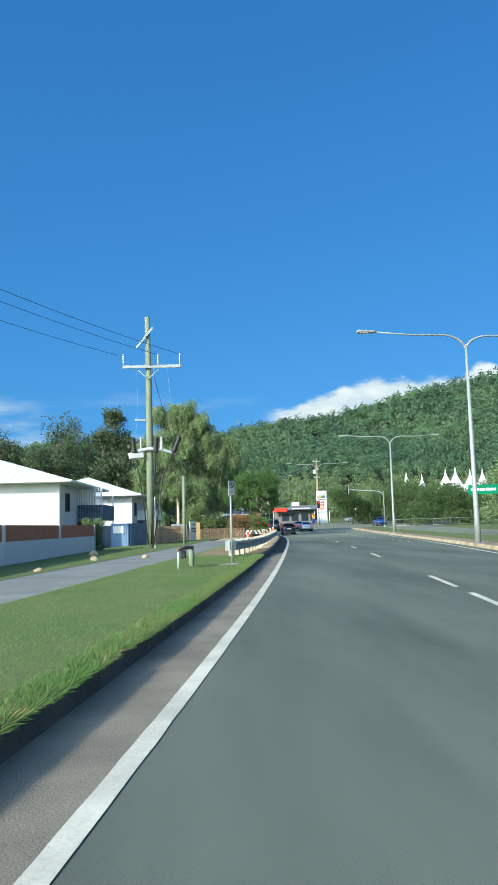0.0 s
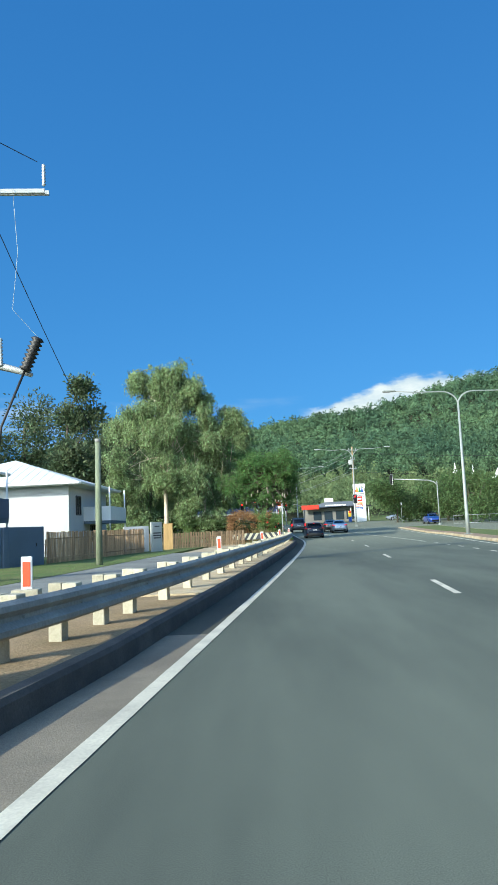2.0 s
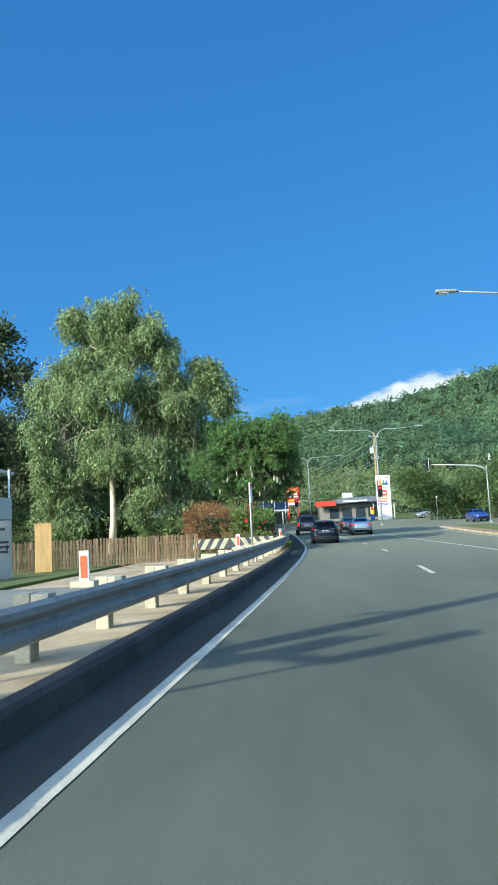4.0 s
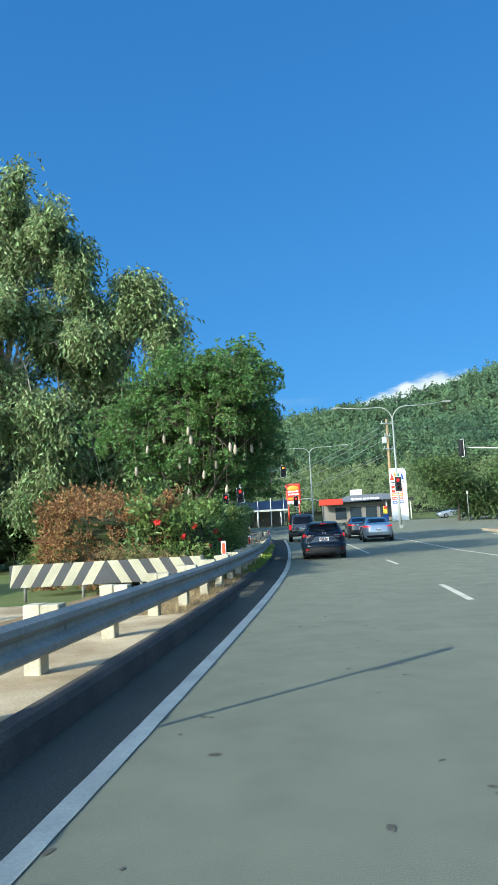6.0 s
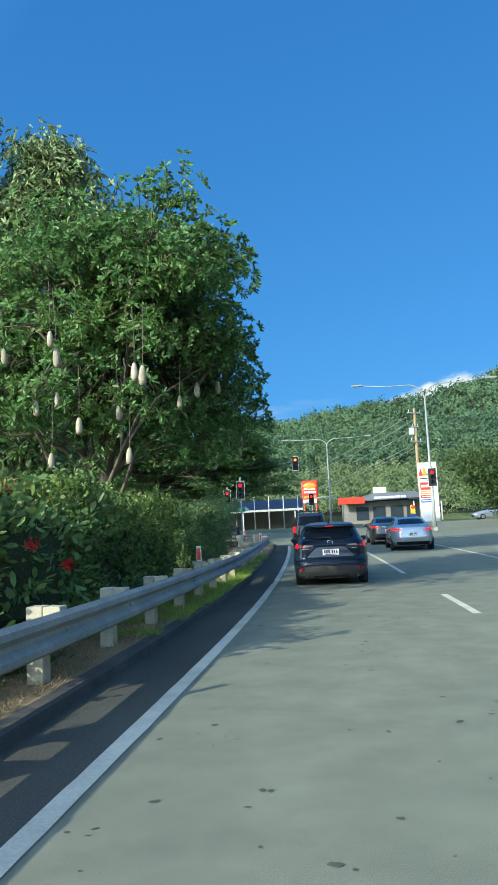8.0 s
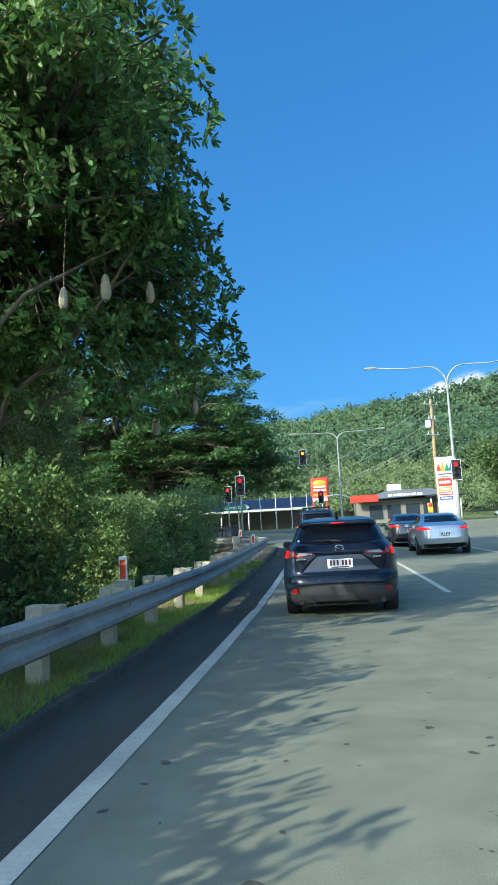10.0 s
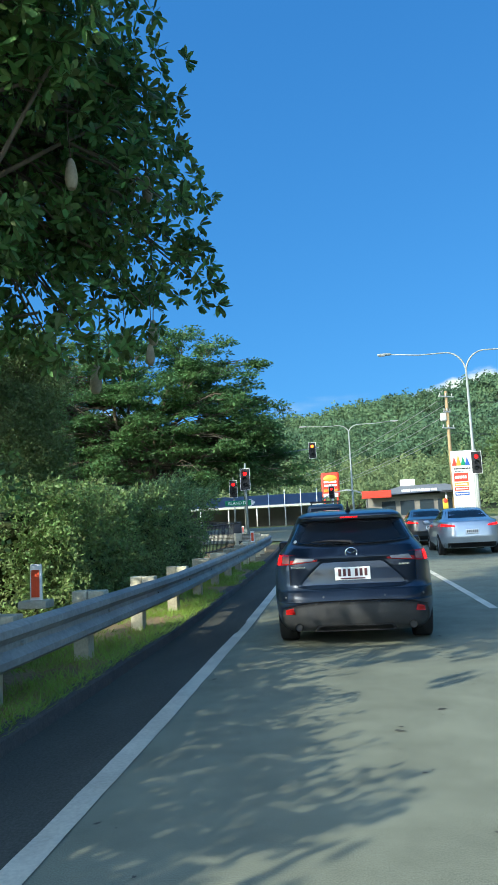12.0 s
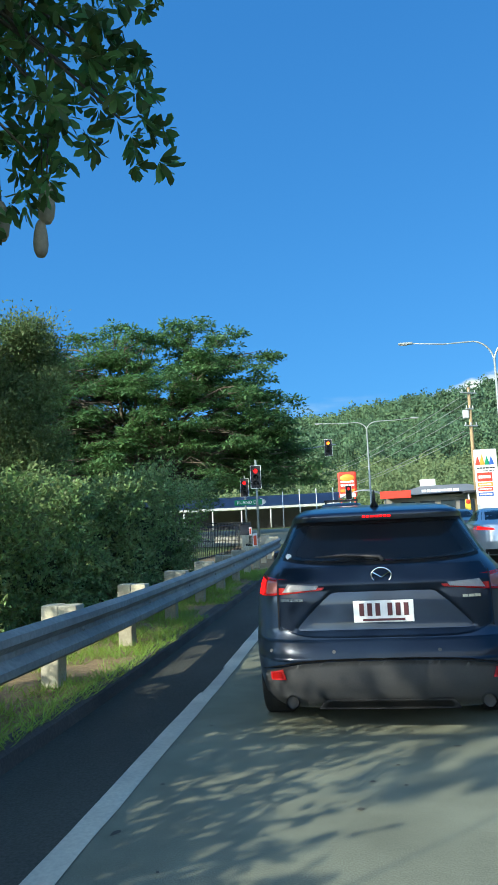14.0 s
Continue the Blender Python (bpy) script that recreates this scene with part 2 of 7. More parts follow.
# grey holds the shade of roadside boards; a plain grey on the shed fascia
GREY_SIGN = material("dull_grey_sign", (0.44, 0.46, 0.42), 0.7, scale=2, fine=30, vary=0.12)
RED_BROWN = material("red_brown_panel", (0.38, 0.145, 0.075), 0.8, scale=1.5, fine=30, vary=0.15)
DARK_METAL = material("dark_metal", (0.03, 0.032, 0.035), 0.5, 0.2, scale=2, fine=20, vary=0.2)
BLACK = material("black_plastic", (0.014, 0.014, 0.015), 0.55, scale=3, fine=40, vary=0.2)
DARK_GLASS = glass("dark_glass", (0.016, 0.02, 0.026), 0.1, 0.0)
DARK_GLASS.node_tree.nodes["Principled BSDF"].inputs["Specular IOR Level"].default_value = 0.35
WINDOW = glass("window_glass", (0.03, 0.045, 0.06))
BARK = material("grey_bark", (0.15, 0.125, 0.09), 0.92, second=(0.085, 0.07, 0.05), scale=2.5, fine=20, vary=0.3, bump=0.6, bump_scale=18, stretch=(2, 2, 0.5))
PALE_BARK = material("pale_gum_bark", (0.68, 0.60, 0.50), 0.85, second=(0.40, 0.31, 0.22), scale=1.6, fine=14, vary=0.25, bump=0.3, stretch=(2, 2, 0.5))
LEAF_GUM = material("gum_leaf", (0.255, 0.34, 0.155), 0.5, second=(0.165, 0.235, 0.10), scale=0.5, fine=3, vary=0.25, island=0.6, through_leaf=0.32, spec=0.4)
LEAF_SAUSAGE = material("glossy_leaf", (0.084, 0.172, 0.054), 0.46, second=(0.138, 0.240, 0.070), scale=0.7, fine=3, vary=0.25, island=0.55, through_leaf=0.40, spec=0.3)
LEAF_RAIN = material("feathery_leaf", (0.125, 0.235, 0.08), 0.5, second=(0.085, 0.175, 0.065), scale=0.35, fine=2, vary=0.2, island=0.35, through_leaf=0.4, spec=0.35)
LEAF_DARK = material("dark_leaf", (0.105, 0.165, 0.06), 0.6, second=(0.15, 0.21, 0.08), scale=0.3, fine=2, vary=0.25, island=0.35, through_leaf=0.35, spec=0.3)
LEAF_BELT = material("belt_tree_leaf", (0.068, 0.108, 0.055), 0.65, second=(0.105, 0.135, 0.068), scale=0.3, fine=2, vary=0.25, island=0.35, through_leaf=0.25, spec=0.25)
LEAF_HEDGE = material("hedge_leaf", (0.15, 0.25, 0.085), 0.5, second=(0.28, 0.37, 0.145), scale=0.8, fine=4, vary=0.25, island=0.4, through_leaf=0.4, spec=0.35)
# near-black green: shade between hedge leaves put into the colour
LEAF_GAP_SHADE = material("leaf_gap_shade", (0.035, 0.055, 0.022), 0.95, second=(0.05, 0.05, 0.028), scale=4, fine=25, vary=0.5, bump=0.9, bump_scale=18, spec=0.05)
LEAF_SHRUB = material("shrub_leaf", (0.105, 0.19, 0.06), 0.48, second=(0.19, 0.27, 0.075), scale=1.1, fine=4, vary=0.25, island=0.4, through_leaf=0.38, spec=0.35)
LEAF_LIME = material("lime_leaf", (0.27, 0.41, 0.07), 0.5, second=(0.20, 0.31, 0.055), scale=1.0, fine=4, vary=0.2, island=0.35, through_leaf=0.35, spec=0.3)
LEAF_DRY = material("dry_creeper", (0.40, 0.225, 0.11), 0.85, second=(0.27, 0.16, 0.075), scale=1.4, fine=6, vary=0.3, island=0.45, through_leaf=0.35, spec=0.1)
STRAW = material("straw", (0.34, 0.26, 0.13), 0.9, island=0.3, through_leaf=0.2)
LEAF_CREEPER = material("straggly_creeper", (0.22, 0.215, 0.085), 0.8, second=(0.28, 0.20, 0.10), scale=1.5, fine=5, vary=0.3, island=0.45, through_leaf=0.3, spec=0.15)
LEAF_STREET = material("street_tree_leaf", (0.078, 0.135, 0.05), 0.6, second=(0.115, 0.18, 0.065), scale=0.4, fine=2, vary=0.3, island=0.4, through_leaf=0.3, spec=0.25)
LEAF_HILL = material("hill_forest_leaf", (0.096, 0.160, 0.080), 0.9, second=(0.050, 0.098, 0.062), scale=0.02, fine=0.16, vary=0.8, island=0.18, through_leaf=0.1, spec=0.1)
LEAF_SCRUB = material("scrub_leaf", (0.165, 0.215, 0.098), 0.9, second=(0.11, 0.165, 0.078), scale=0.04, fine=0.2, vary=0.35, island=0.2, through_leaf=0.25, spec=0.1)
FRUIT = material("fruit_skin", (0.36, 0.325, 0.24), 0.85, second=(0.26, 0.225, 0.16), scale=5, fine=40, vary=0.25, item=0.15, bump=0.2)
CAR_BLUE = material("deep_blue_paint", (0.011, 0.024, 0.050), 0.28, 0.3, scale=2, fine=400, vary=0.08, coat=0.45, spec=0.4)
CAR_SILVER = material("silver_paint", (0.36, 0.41, 0.46), 0.3, 0.6, scale=2, fine=400, vary=0.06, coat=1.0)
CAR_DARK = material("dark_grey_paint", (0.03, 0.034, 0.038), 0.3, 0.3, scale=2, fine=400, vary=0.08, coat=1.0)
CAR_BRIGHT_BLUE = material("bright_blue_paint", (0.02, 0.06, 0.30), 0.3, 0.3, scale=2, fine=400, vary=0.08, coat=1.0)
CLAD = material("grey_cladding", (0.085, 0.088, 0.092), 0.55, scale=4, fine=80, vary=0.1)
RUBBER = material("tyre_rubber", (0.016, 0.016, 0.016), 0.9, scale=4, fine=60, vary=0.2, bump=0.3)
ALLOY = material("alloy", (0.42, 0.43, 0.44), 0.4, 0.8, scale=4, fine=30, vary=0.1)
CHROME = material("chrome", (0.75, 0.76, 0.77), 0.12, 1.0, scale=4, fine=30, vary=0.05)
LAMP_RED = material("red_lens", (0.55, 0.014, 0.014), 0.25, scale=6, fine=60, vary=0.15, coat=0.4)
LAMP_LIT = material("lit_brake_lens", (0.35, 0.01, 0.01), 0.25, scale=6, fine=60, vary=0.1, emit=(1.0, 0.006, 0.010), glow=1.3)
PLATE_INK = material("dark_maroon_ink", (0.085, 0.018, 0.022), 0.6, scale=8, fine=60, vary=0.1)
LAMP_RING = material("smoky_red_lens", (0.36, 0.15, 0.14), 0.15, scale=6, fine=60, vary=0.1, coat=0.6)
LAMP_CLEAR = material("clear_lens", (0.40, 0.39, 0.39), 0.15, scale=6, fine=60, vary=0.1, coat=0.6)
SIG_RED = material("red_signal", (0.8, 0.02, 0.015), 0.3, emit=(1.0, 0.008, 0.012), glow=1.8)
SIG_AMBER = material("amber_signal", (0.9, 0.25, 0.03), 0.3, emit=(1.0, 0.16, 0.02), glow=3.0)
WHITE_SIGN = material("white_sign", (0.80, 0.80, 0.78), 0.5, scale=2, fine=30, vary=0.05)
RED_SIGN = material("red_sign", (0.62, 0.045, 0.02), 0.5, scale=2, fine=30, vary=0.08)
ORANGE_SIGN = material("orange_sign", (0.85, 0.30, 0.03), 0.5, scale=2, fine=30, vary=0.08)
YELLOW_SIGN = material("yellow_sign", (0.80, 0.55, 0.05), 0.5, scale=2, fine=30, vary=0.08)
GREEN_SIGN = material("green_sign", (0.0, 0.20, 0.09), 0.45, scale=2, fine=30, vary=0.06)
BLUE_SIGN = material("blue_sign", (0.02, 0.09, 0.35), 0.5, scale=2, fine=30, vary=0.08)
TENT = material("white_canvas", (0.82, 0.82, 0.80), 0.8, scale=1, fine=20, vary=0.05, through_leaf=0.15)
ORANGE_REFLECT = material("red_reflector", (0.75, 0.09, 0.03), 0.4, scale=8, fine=60, vary=0.1)
BOARD_YELLOW = material("pale_yellow_board", (0.84, 0.81, 0.60), 0.6, scale=2, fine=30, vary=0.1)
BOARD_BLACK = material("charcoal_board", (0.06, 0.065, 0.07), 0.7, scale=2, fine=30, vary=0.2)
SOLAR = material("blue_roof", (0.03, 0.05, 0.11), 0.4, scale=0.5, fine=8, vary=0.2)
GREY_ROOF = material("grey_roof", (0.16, 0.17, 0.17), 0.6, scale=0.5, fine=10, vary=0.15)
TAUPE = material("taupe_render", (0.23, 0.22, 0.20), 0.85, scale=0.7, fine=20, vary=0.15)
FOREST_FLOOR = material("forest_floor", (0.030, 0.042, 0.024), 0.98, second=(0.05, 0.05, 0.03), scale=0.05, fine=0.6, vary=0.3, spec=0.05)
OIL = material("road_stain", (0.085, 0.088, 0.075), 0.95, scale=3, fine=30, vary=0.2, spec=0.1)
CABLE_GREY = material("weathered_cable", (0.20, 0.21, 0.21), 0.6, scale=1, fine=10, vary=0.1)
HIBISCUS = material("red_flower", (0.65, 0.03, 0.03), 0.5, island=0.2, through_leaf=0.25)


# ---------------------------------------------------------------- mesh helpers
def link(name, bm, mat, parent=None, label="", smooth=False):
    me = bpy.data.meshes.new(name)
    bm.to_mesh(me)
    bm.free()
    for m in (mat if isinstance(mat, (list, tuple)) else [mat]):
        me.materials.append(m)
    if smooth:
        me.shade_smooth()
    ob = new(name, me)
    if parent:
        ob.parent = parent
    if label:
        ob["label"] = label
    return ob


part = link


def empty(name, at, rz=0.0, label="", category="", group="", kind=""):
    ob = new(name)
    ob.matrix_world = pose(*at, 0, 0, rz)
    return tagged(ob, label, category, group, kind)


def box(bm, c, s, bevel=0.0, m=None, mi=0):
    r = bmesh.ops.create_cube(bm, size=1.0)
    vs = r["verts"]
    bmesh.ops.scale(bm, vec=s, verts=vs)
    if bevel:
        es = list({e for v in vs for e in v.link_edges})
        k = bmesh.ops.bevel(bm, geom=es, offset=bevel, segments=2, profile=0.5, affect="EDGES")
        vs = list({v for f in k["faces"] for v in f.verts} | {v for v in vs if v.is_valid})
    if m is not None:
        bmesh.ops.transform(bm, matrix=m, verts=vs)
    bmesh.ops.translate(bm, vec=c, verts=vs)
    for f in {f for v in vs for f in v.link_faces}:
        f.material_index = mi
    return vs


def tube(bm, pts, radii, n=8, caps=True, mi=0):
    pts = [Vector(p) for p in pts]
    if isinstance(radii, (int, float)):
        radii = [radii] * len(pts)
    rings = []
    side = None
    for i, p in enumerate(pts):
        d = (pts[min(i + 1, len(pts) - 1)] - pts[max(i - 1, 0)]).normalized()
        if side is None:
            side = d.orthogonal().normalized()
        side = (side - d * side.dot(d)).normalized()
        up = d.cross(side)
        rings.append([bm.verts.new(p + (side * math.cos(a) + up * math.sin(a)) * radii[i]) for a in (2 * math.pi * k / n for k in range(n))])
    for a, b in zip(rings, rings[1:]):
        for k in range(n):
            f = bm.faces.new((a[k], a[(k + 1) % n], b[(k + 1) % n], b[k]))
            f.material_index, f.smooth = mi, n > 5
    if caps:
        bm.faces.new(rings[0][::-1]).material_index = mi
        bm.faces.new(rings[-1]).material_index = mi
    return rings


def sweep(bm, profile, frames, closed=True, mi=0, caps=True):
    """profile: (side, up) pairs; frames: (place, side vector) along the way."""
    rings = [[bm.verts.new(Vector(p) + Vector(s) * u + Vector((0, 0, v))) for u, v in profile] for p, s in frames]
    k = len(profile)
    for a, b in zip(rings, rings[1:]):
        for i in range(k if closed else k - 1):
            bm.faces.new((a[i], a[(i + 1) % k], b[(i + 1) % k], b[i])).material_index = mi
    if closed and caps:
        bm.faces.new(rings[0][::-1]).material_index = mi
        bm.faces.new(rings[-1]).material_index = mi
    bmesh.ops.recalc_face_normals(bm, faces=bm.faces[:])


def quads_mesh(name, v, mat, per=4, smooth=False):
    """A mesh of loose faces with per corners each."""
    me = bpy.data.meshes.new(name)
    n = len(v)
    me.vertices.add(n)
    me.vertices.foreach_set("co", np.ascontiguousarray(v, np.float32).ravel())
    me.loops.add(n)
    me.loops.foreach_set("vertex_index", np.arange(n, dtype=np.int32))
    me.polygons.add(n // per)
    me.polygons.foreach_set("loop_start", np.arange(0, n, per, dtype=np.int32))
    me.materials.append(mat)
    me.update(calc_edges=True)
    return me


def unit(a):
    return a / np.maximum(np.linalg.norm(a, axis=-1, keepdims=True), 1e-9)


def leaf_quads(rng, at, axis, length, width, fold=0.25):
    """Pointed, slightly folded leaves: two triangles each side of the rib, from base at along axis."""
    n = len(at)
    axis = unit(axis)
    side = unit(np.cross(axis, unit(rng.normal(size=(n, 3)))))
    nor = np.cross(axis, side)
    ln = (length * rng.uniform(0.6, 1.25, n))[:, None]
    wd = (width * rng.uniform(0.7, 1.2, n))[:, None]
    a = at
    b = at + axis * ln * 0.45 + side * wd * 0.5 + nor * wd * fold
    c = at + axis * ln + nor * ln * -0.12
    d = at + axis * ln * 0.45 - side * wd * 0.5 + nor * wd * fold
    return np.stack([a, b, c, d], 1).reshape(-1, 3)


def leaf_ovals(rng, at, axis, length, width):
    """Blunt oval leaflets, widest past the middle: six corners each."""
    n = len(at)
    axis = unit(axis)
    side = unit(np.cross(axis, unit(rng.normal(size=(n, 3)))))
    nor = np.cross(axis, side)
    ln = (length * rng.uniform(0.65, 1.2, n))[:, None]
    wd = (width * rng.uniform(0.75, 1.2, n))[:, None]
    rim = ((0.0, 0.0), (0.35, 0.40), (0.78, 0.46), (1.0, 0.10), (0.8, -0.44), (0.35, -0.42))
    return np.stack([at + axis * ln * u + side * wd * v + nor * (wd * 0.28 * abs(v) - ln * 0.10 * u * u) for u, v in rim], 1).reshape(-1, 3)


# ---------------------------------------------------------------- the lie of the land
def edge_x(y):
    """The kerbside edge line, across the way, at y."""
    u = min(max(y, -5.0), 92.0) / 50.0
    x = -0.71228 * u ** 4 + 2.21245 * u ** 3 - 3.21625 * u ** 2 + 6.6518 * u - 1.1195
    if y < -5:
        x += (y + 5) * 0.135
    if y > 92:
        x -= 0.0009 * (y - 92) ** 2
    return x


def rise(y):
    """The road climbs gently towards the crossing."""
    t = min(max((y - 94.0) / 94.0, 0.0), 1.0)
    return 1.75 * (t * t * (3 - 2 * t) * 0.35 + t * 0.65)


MED_Y = [-60, 0, 26, 37, 48, 65, 82, 95, 112, 126]
MED_X = [1.0, 7.3, 10.0, 11.5, 12.8, 14.6, 16.8, 17.9, 18.8, 19.2]


def median_x(y):
    return float(np.interp(y, MED_Y, MED_X))


def hill(x, y):
    """Height of the wooded range above the plain."""
    r = math.hypot(x - 60, y)
    a = math.degrees(math.atan2(x - 10, max(y - 40, 1.0)))
    ridge = np.interp(a, [-60, -30, -14, -6, 0, 6, 12, 18, 30, 60], [34, 42, 50, 58, 62, 68, 80, 96, 112, 100])
    start, crest = 235.0, 560.0
    t = min(max((r - start) / (crest - start), 0.0), 1.0)
    h = ridge * (t ** 1.25)
    h += (noise.noise((x * 0.012, y * 0.012, 3.1)) * 9 + noise.noise((x * 0.03, y * 0.03, 7.7)) * 3) * t
    if r > crest:
        h *= max(0.55, 1 - (r - crest) / 900)
    return h


def land(x, y):
    return rise(y) + hill(x, y)


# ---------------------------------------------------------------- ground, road and kerbs
def make_ground():
    xs = sorted({*np.linspace(-900, -130, 16).tolist(), *np.linspace(-120, 200, 81).tolist(), *np.linspace(215, 1100, 36).tolist()})
    ys = sorted({*np.linspace(-400, -60, 8).tolist(), *np.linspace(-50, 220, 68).tolist(), *np.linspace(230, 720, 50).tolist(), *np.linspace(760, 2600, 24).tolist()})
    bm = bmesh.new()
    g = [[bm.verts.new((x, y, land(x, y) - 0.06)) for x in xs] for y in ys]
    for a, b in zip(g, g[1:]):
        for i in range(len(xs) - 1):
            f = bm.faces.new((a[i], a[i + 1], b[i + 1], b[i]))
            f.smooth = True
            f.material_index = 1 if hill(*f.calc_center_median().xy) > 1.0 else 0
    tagged(link("ground", bm, [GRASS_SOIL, FOREST_FLOOR]), "grassy ground rising into a wooded range", "ground", kind="structure")


def ribbon(name, mat, y0, y1, left, right, z, label, category, step=2.0, thick=0.0, parent=None):
    """A strip along the way, from left(y) to right(y), lifted z above the road's grade."""
    n = max(2, int((y1 - y0) / step) + 1)
    bm = bmesh.new()
    ys = np.linspace(y0, y1, n)
    cols = 5
    rows = []
    for y in ys:
        a, b = left(y), right(y)
        rows.append([bm.verts.new((a + (b - a) * k / cols, y, rise(y) + z)) for k in range(cols + 1)])
    for a, b in zip(rows, rows[1:]):
        for k in range(cols):
            bm.faces.new((a[k], a[k + 1], b[k + 1], b[k]))
    if thick:
        r = bmesh.ops.extrude_face_region(bm, geom=bm.faces[:])
        bmesh.ops.translate(bm, vec=(0, 0, -thick), verts=[v for v in r["geom"] if isinstance(v, bmesh.types.BMVert)])
        bmesh.ops.recalc_face_normals(bm, faces=bm.faces[:])
    return tagged(link(name, bm, mat, parent), label, category, kind="" if parent else "structure")


def off(d):
    return lambda y: edge_x(y) + d


def med(d):
    return lambda y: median_x(y) + d


make_ground()
ribbon("road", ASPHALT, -40, 126, off(-1.02), med(14.5), 0.0, "worn grey asphalt carriageway with painted lines", "road")
# strip laid where the rail's shadow falls, darkened to carry it
ribbon("shoulder", SHOULDER, 33, 119, off(-1.02), off(-0.045), 0.003, "dark asphalt shoulder beside the kerb with guardrail shade in its colour", "shoulder")
ribbon("gutter", GUTTER, -40, 33, off(-1.02), off(-0.045), 0.003, "dusty concrete gutter beside the kerb", "gutter")
ribbon("cross_street", ASPHALT, 126, 166, lambda y: -70.0, lambda y: 110.0, 0.0, "worn grey asphalt crossing street", "road")


def kerb_off(y):
    """The kerb face, swinging out towards the line where the guardrail begins."""
    return edge_x(y) - float(np.interp(y, [26, 31, 77, 79], [0.80, 0.58, 0.56, 0.62]))


def make_kerb(name, y0, y1, xf, side, height, label):
    bm = bmesh.new()
    prof = [(0, -0.05), (0.02, height * 0.8), (0.05, height), (0.17, height + 0.005), (0.17, -0.05)]
    frames = [((xf(y), y, rise(y)), (side, 0, 0)) for y in np.arange(y0, y1 + 0.1, 1.5)]
    sweep(bm, prof, frames)
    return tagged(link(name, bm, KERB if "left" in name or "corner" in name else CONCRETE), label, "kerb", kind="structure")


make_kerb("kerb_left", 26.5, 78, kerb_off, -1, 0.21, "weathered concrete kerb darkened for its shaded road face")
make_kerb("kerb_left_near", -40, 26.5, off(-0.72), -1, 0.185, "stained concrete kerb with shade in its dark colour, overhung by grass")
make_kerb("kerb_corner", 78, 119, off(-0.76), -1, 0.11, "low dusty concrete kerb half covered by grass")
make_kerb("kerb_median_near", -40, 116, med(0.25), 1, 0.15, "pale concrete kerb of the median")
make_kerb("kerb_median_far", -40, 116, med(5.4), -1, 0.15, "pale concrete kerb of the median")
ribbon("verge", GRASS_SOIL, -40, 27.5, off(-3.7), lambda y: edge_x(y) - 0.86 + 0.04 * math.sin(y * 1.7) + 0.03 * math.sin(y * 4.3) + 0.02 * math.sin(y * 9.1), 0.205, "mown green grass verge with bare patches", "verge", step=0.5, thick=0.3)
ribbon("verge_dirt", DIRT, 27.5, 122, off(-3.7), off(-2.1), 0.12, "dry bare earth behind the guardrail", "verge", thick=0.2)
ribbon("verge_soil", DIRT, 73.5, 119, off(-2.1), lambda y: kerb_off(y) - 0.16 if y < 78 else edge_x(y) - 0.93, 0.115, "dry earth and weeds behind the kerb", "verge", thick=0.2)
ribbon("verge_bank", DIRT, 27.5, 36.5, off(-2.1), lambda y: kerb_off(y) - 0.16, 0.17, "bare trampled earth round the first rail posts", "verge", thick=0.2)
ribbon("kerb_apron", CONCRETE, 36.5, 73.5, off(-2.1), lambda y: kerb_off(y) - 0.16, 0.20, "pale concrete strip under the guardrail", "kerb", thick=0.2)
ribbon("footpath", ASPHALT_DARK, -40, 62, off(-6.7), off(-3.7), 0.10, "dark asphalt footpath beside the verge", "footpath", thick=0.2)
ribbon("footpath_concrete", CONCRETE, 62, 77, off(-6.2), off(-3.7), 0.10, "pale concrete footpath near the timber fence", "footpath", thick=0.2)
ribbon("lawn", GRASS_SOIL, -40, 75, off(-11.5), off(-6.7), 0.11, "mown grass strip before the houses", "lawn", thick=0.2)
ribbon("median", PAVER, -40, 116, med(0.42), med(1.6), 0.145, "brown paved border of the median", "median", thick=0.2)
ribbon("median_grass", GRASS_SOIL, -40, 116, med(1.6), med(5.23), 0.15, "grassy median strip", "median", thick=0.2)


def paint_strip(name, x_of, y0, y1, w, label, z=0.006):
    ys = np.linspace(y0, y1, max(2, int((y1 - y0) / 0.25) + 1))
    bm = bmesh.new()
    rag = lambda y, k: 0.005 * noise.noise((y * 2.3, k, 0.0)) + 0.006 * noise.noise((y * 7.1, k, 5.0))
    rows = [(bm.verts.new((x_of(y) - w / 2 + rag(y, 1), y, rise(y) + z)), bm.verts.new((x_of(y) + w / 2 + rag(y, 9), y, rise(y) + z))) for y in ys]
    for a, b in zip(rows, rows[1:]):
        bm.faces.new((a[0], a[1], b[1], b[0]))
    return tagged(link(name, bm, PAINT), label, "road marking", kind="structure")


paint_strip("edge_line", edge_x, -40, 117, 0.135, "worn white painted edge line")


def lane_x(y):
    return edge_x(y) + float(np.interp(y, [0, 20, 45, 120], [3.8, 3.7, 3.45, 3.35]))


for y in (-11.5, 1.0, 9.8, 14.0, 27.0, 36.6, 49.8, 62.2, 75.3, 86.0):
    tagged(paint_strip("lane_dash", lane_x, y, y + 3.0, 0.12, "short white painted lane dash"), group="lane dashes")
paint_strip("lane_line", lane_x, 95, 117, 0.12, "solid white painted lane line")


def turn_x(y):
    return edge_x(y) + float(np.interp(y, [45, 66, 80, 120], [7.6, 7.1, 6.9, 7.1]))


for y in np.arange(45, 66, 3.0):
    tagged(paint_strip("turn_dash", turn_x, y, y + 1.0, 0.12, "short white painted turning-lane dash"), group="turning lane dashes")
paint_strip("turn_line", turn_x, 67, 118, 0.12, "solid white turning-lane line")
paint_strip("median_line", med(-0.3), -40, 110, 0.13, "white painted line along the median")


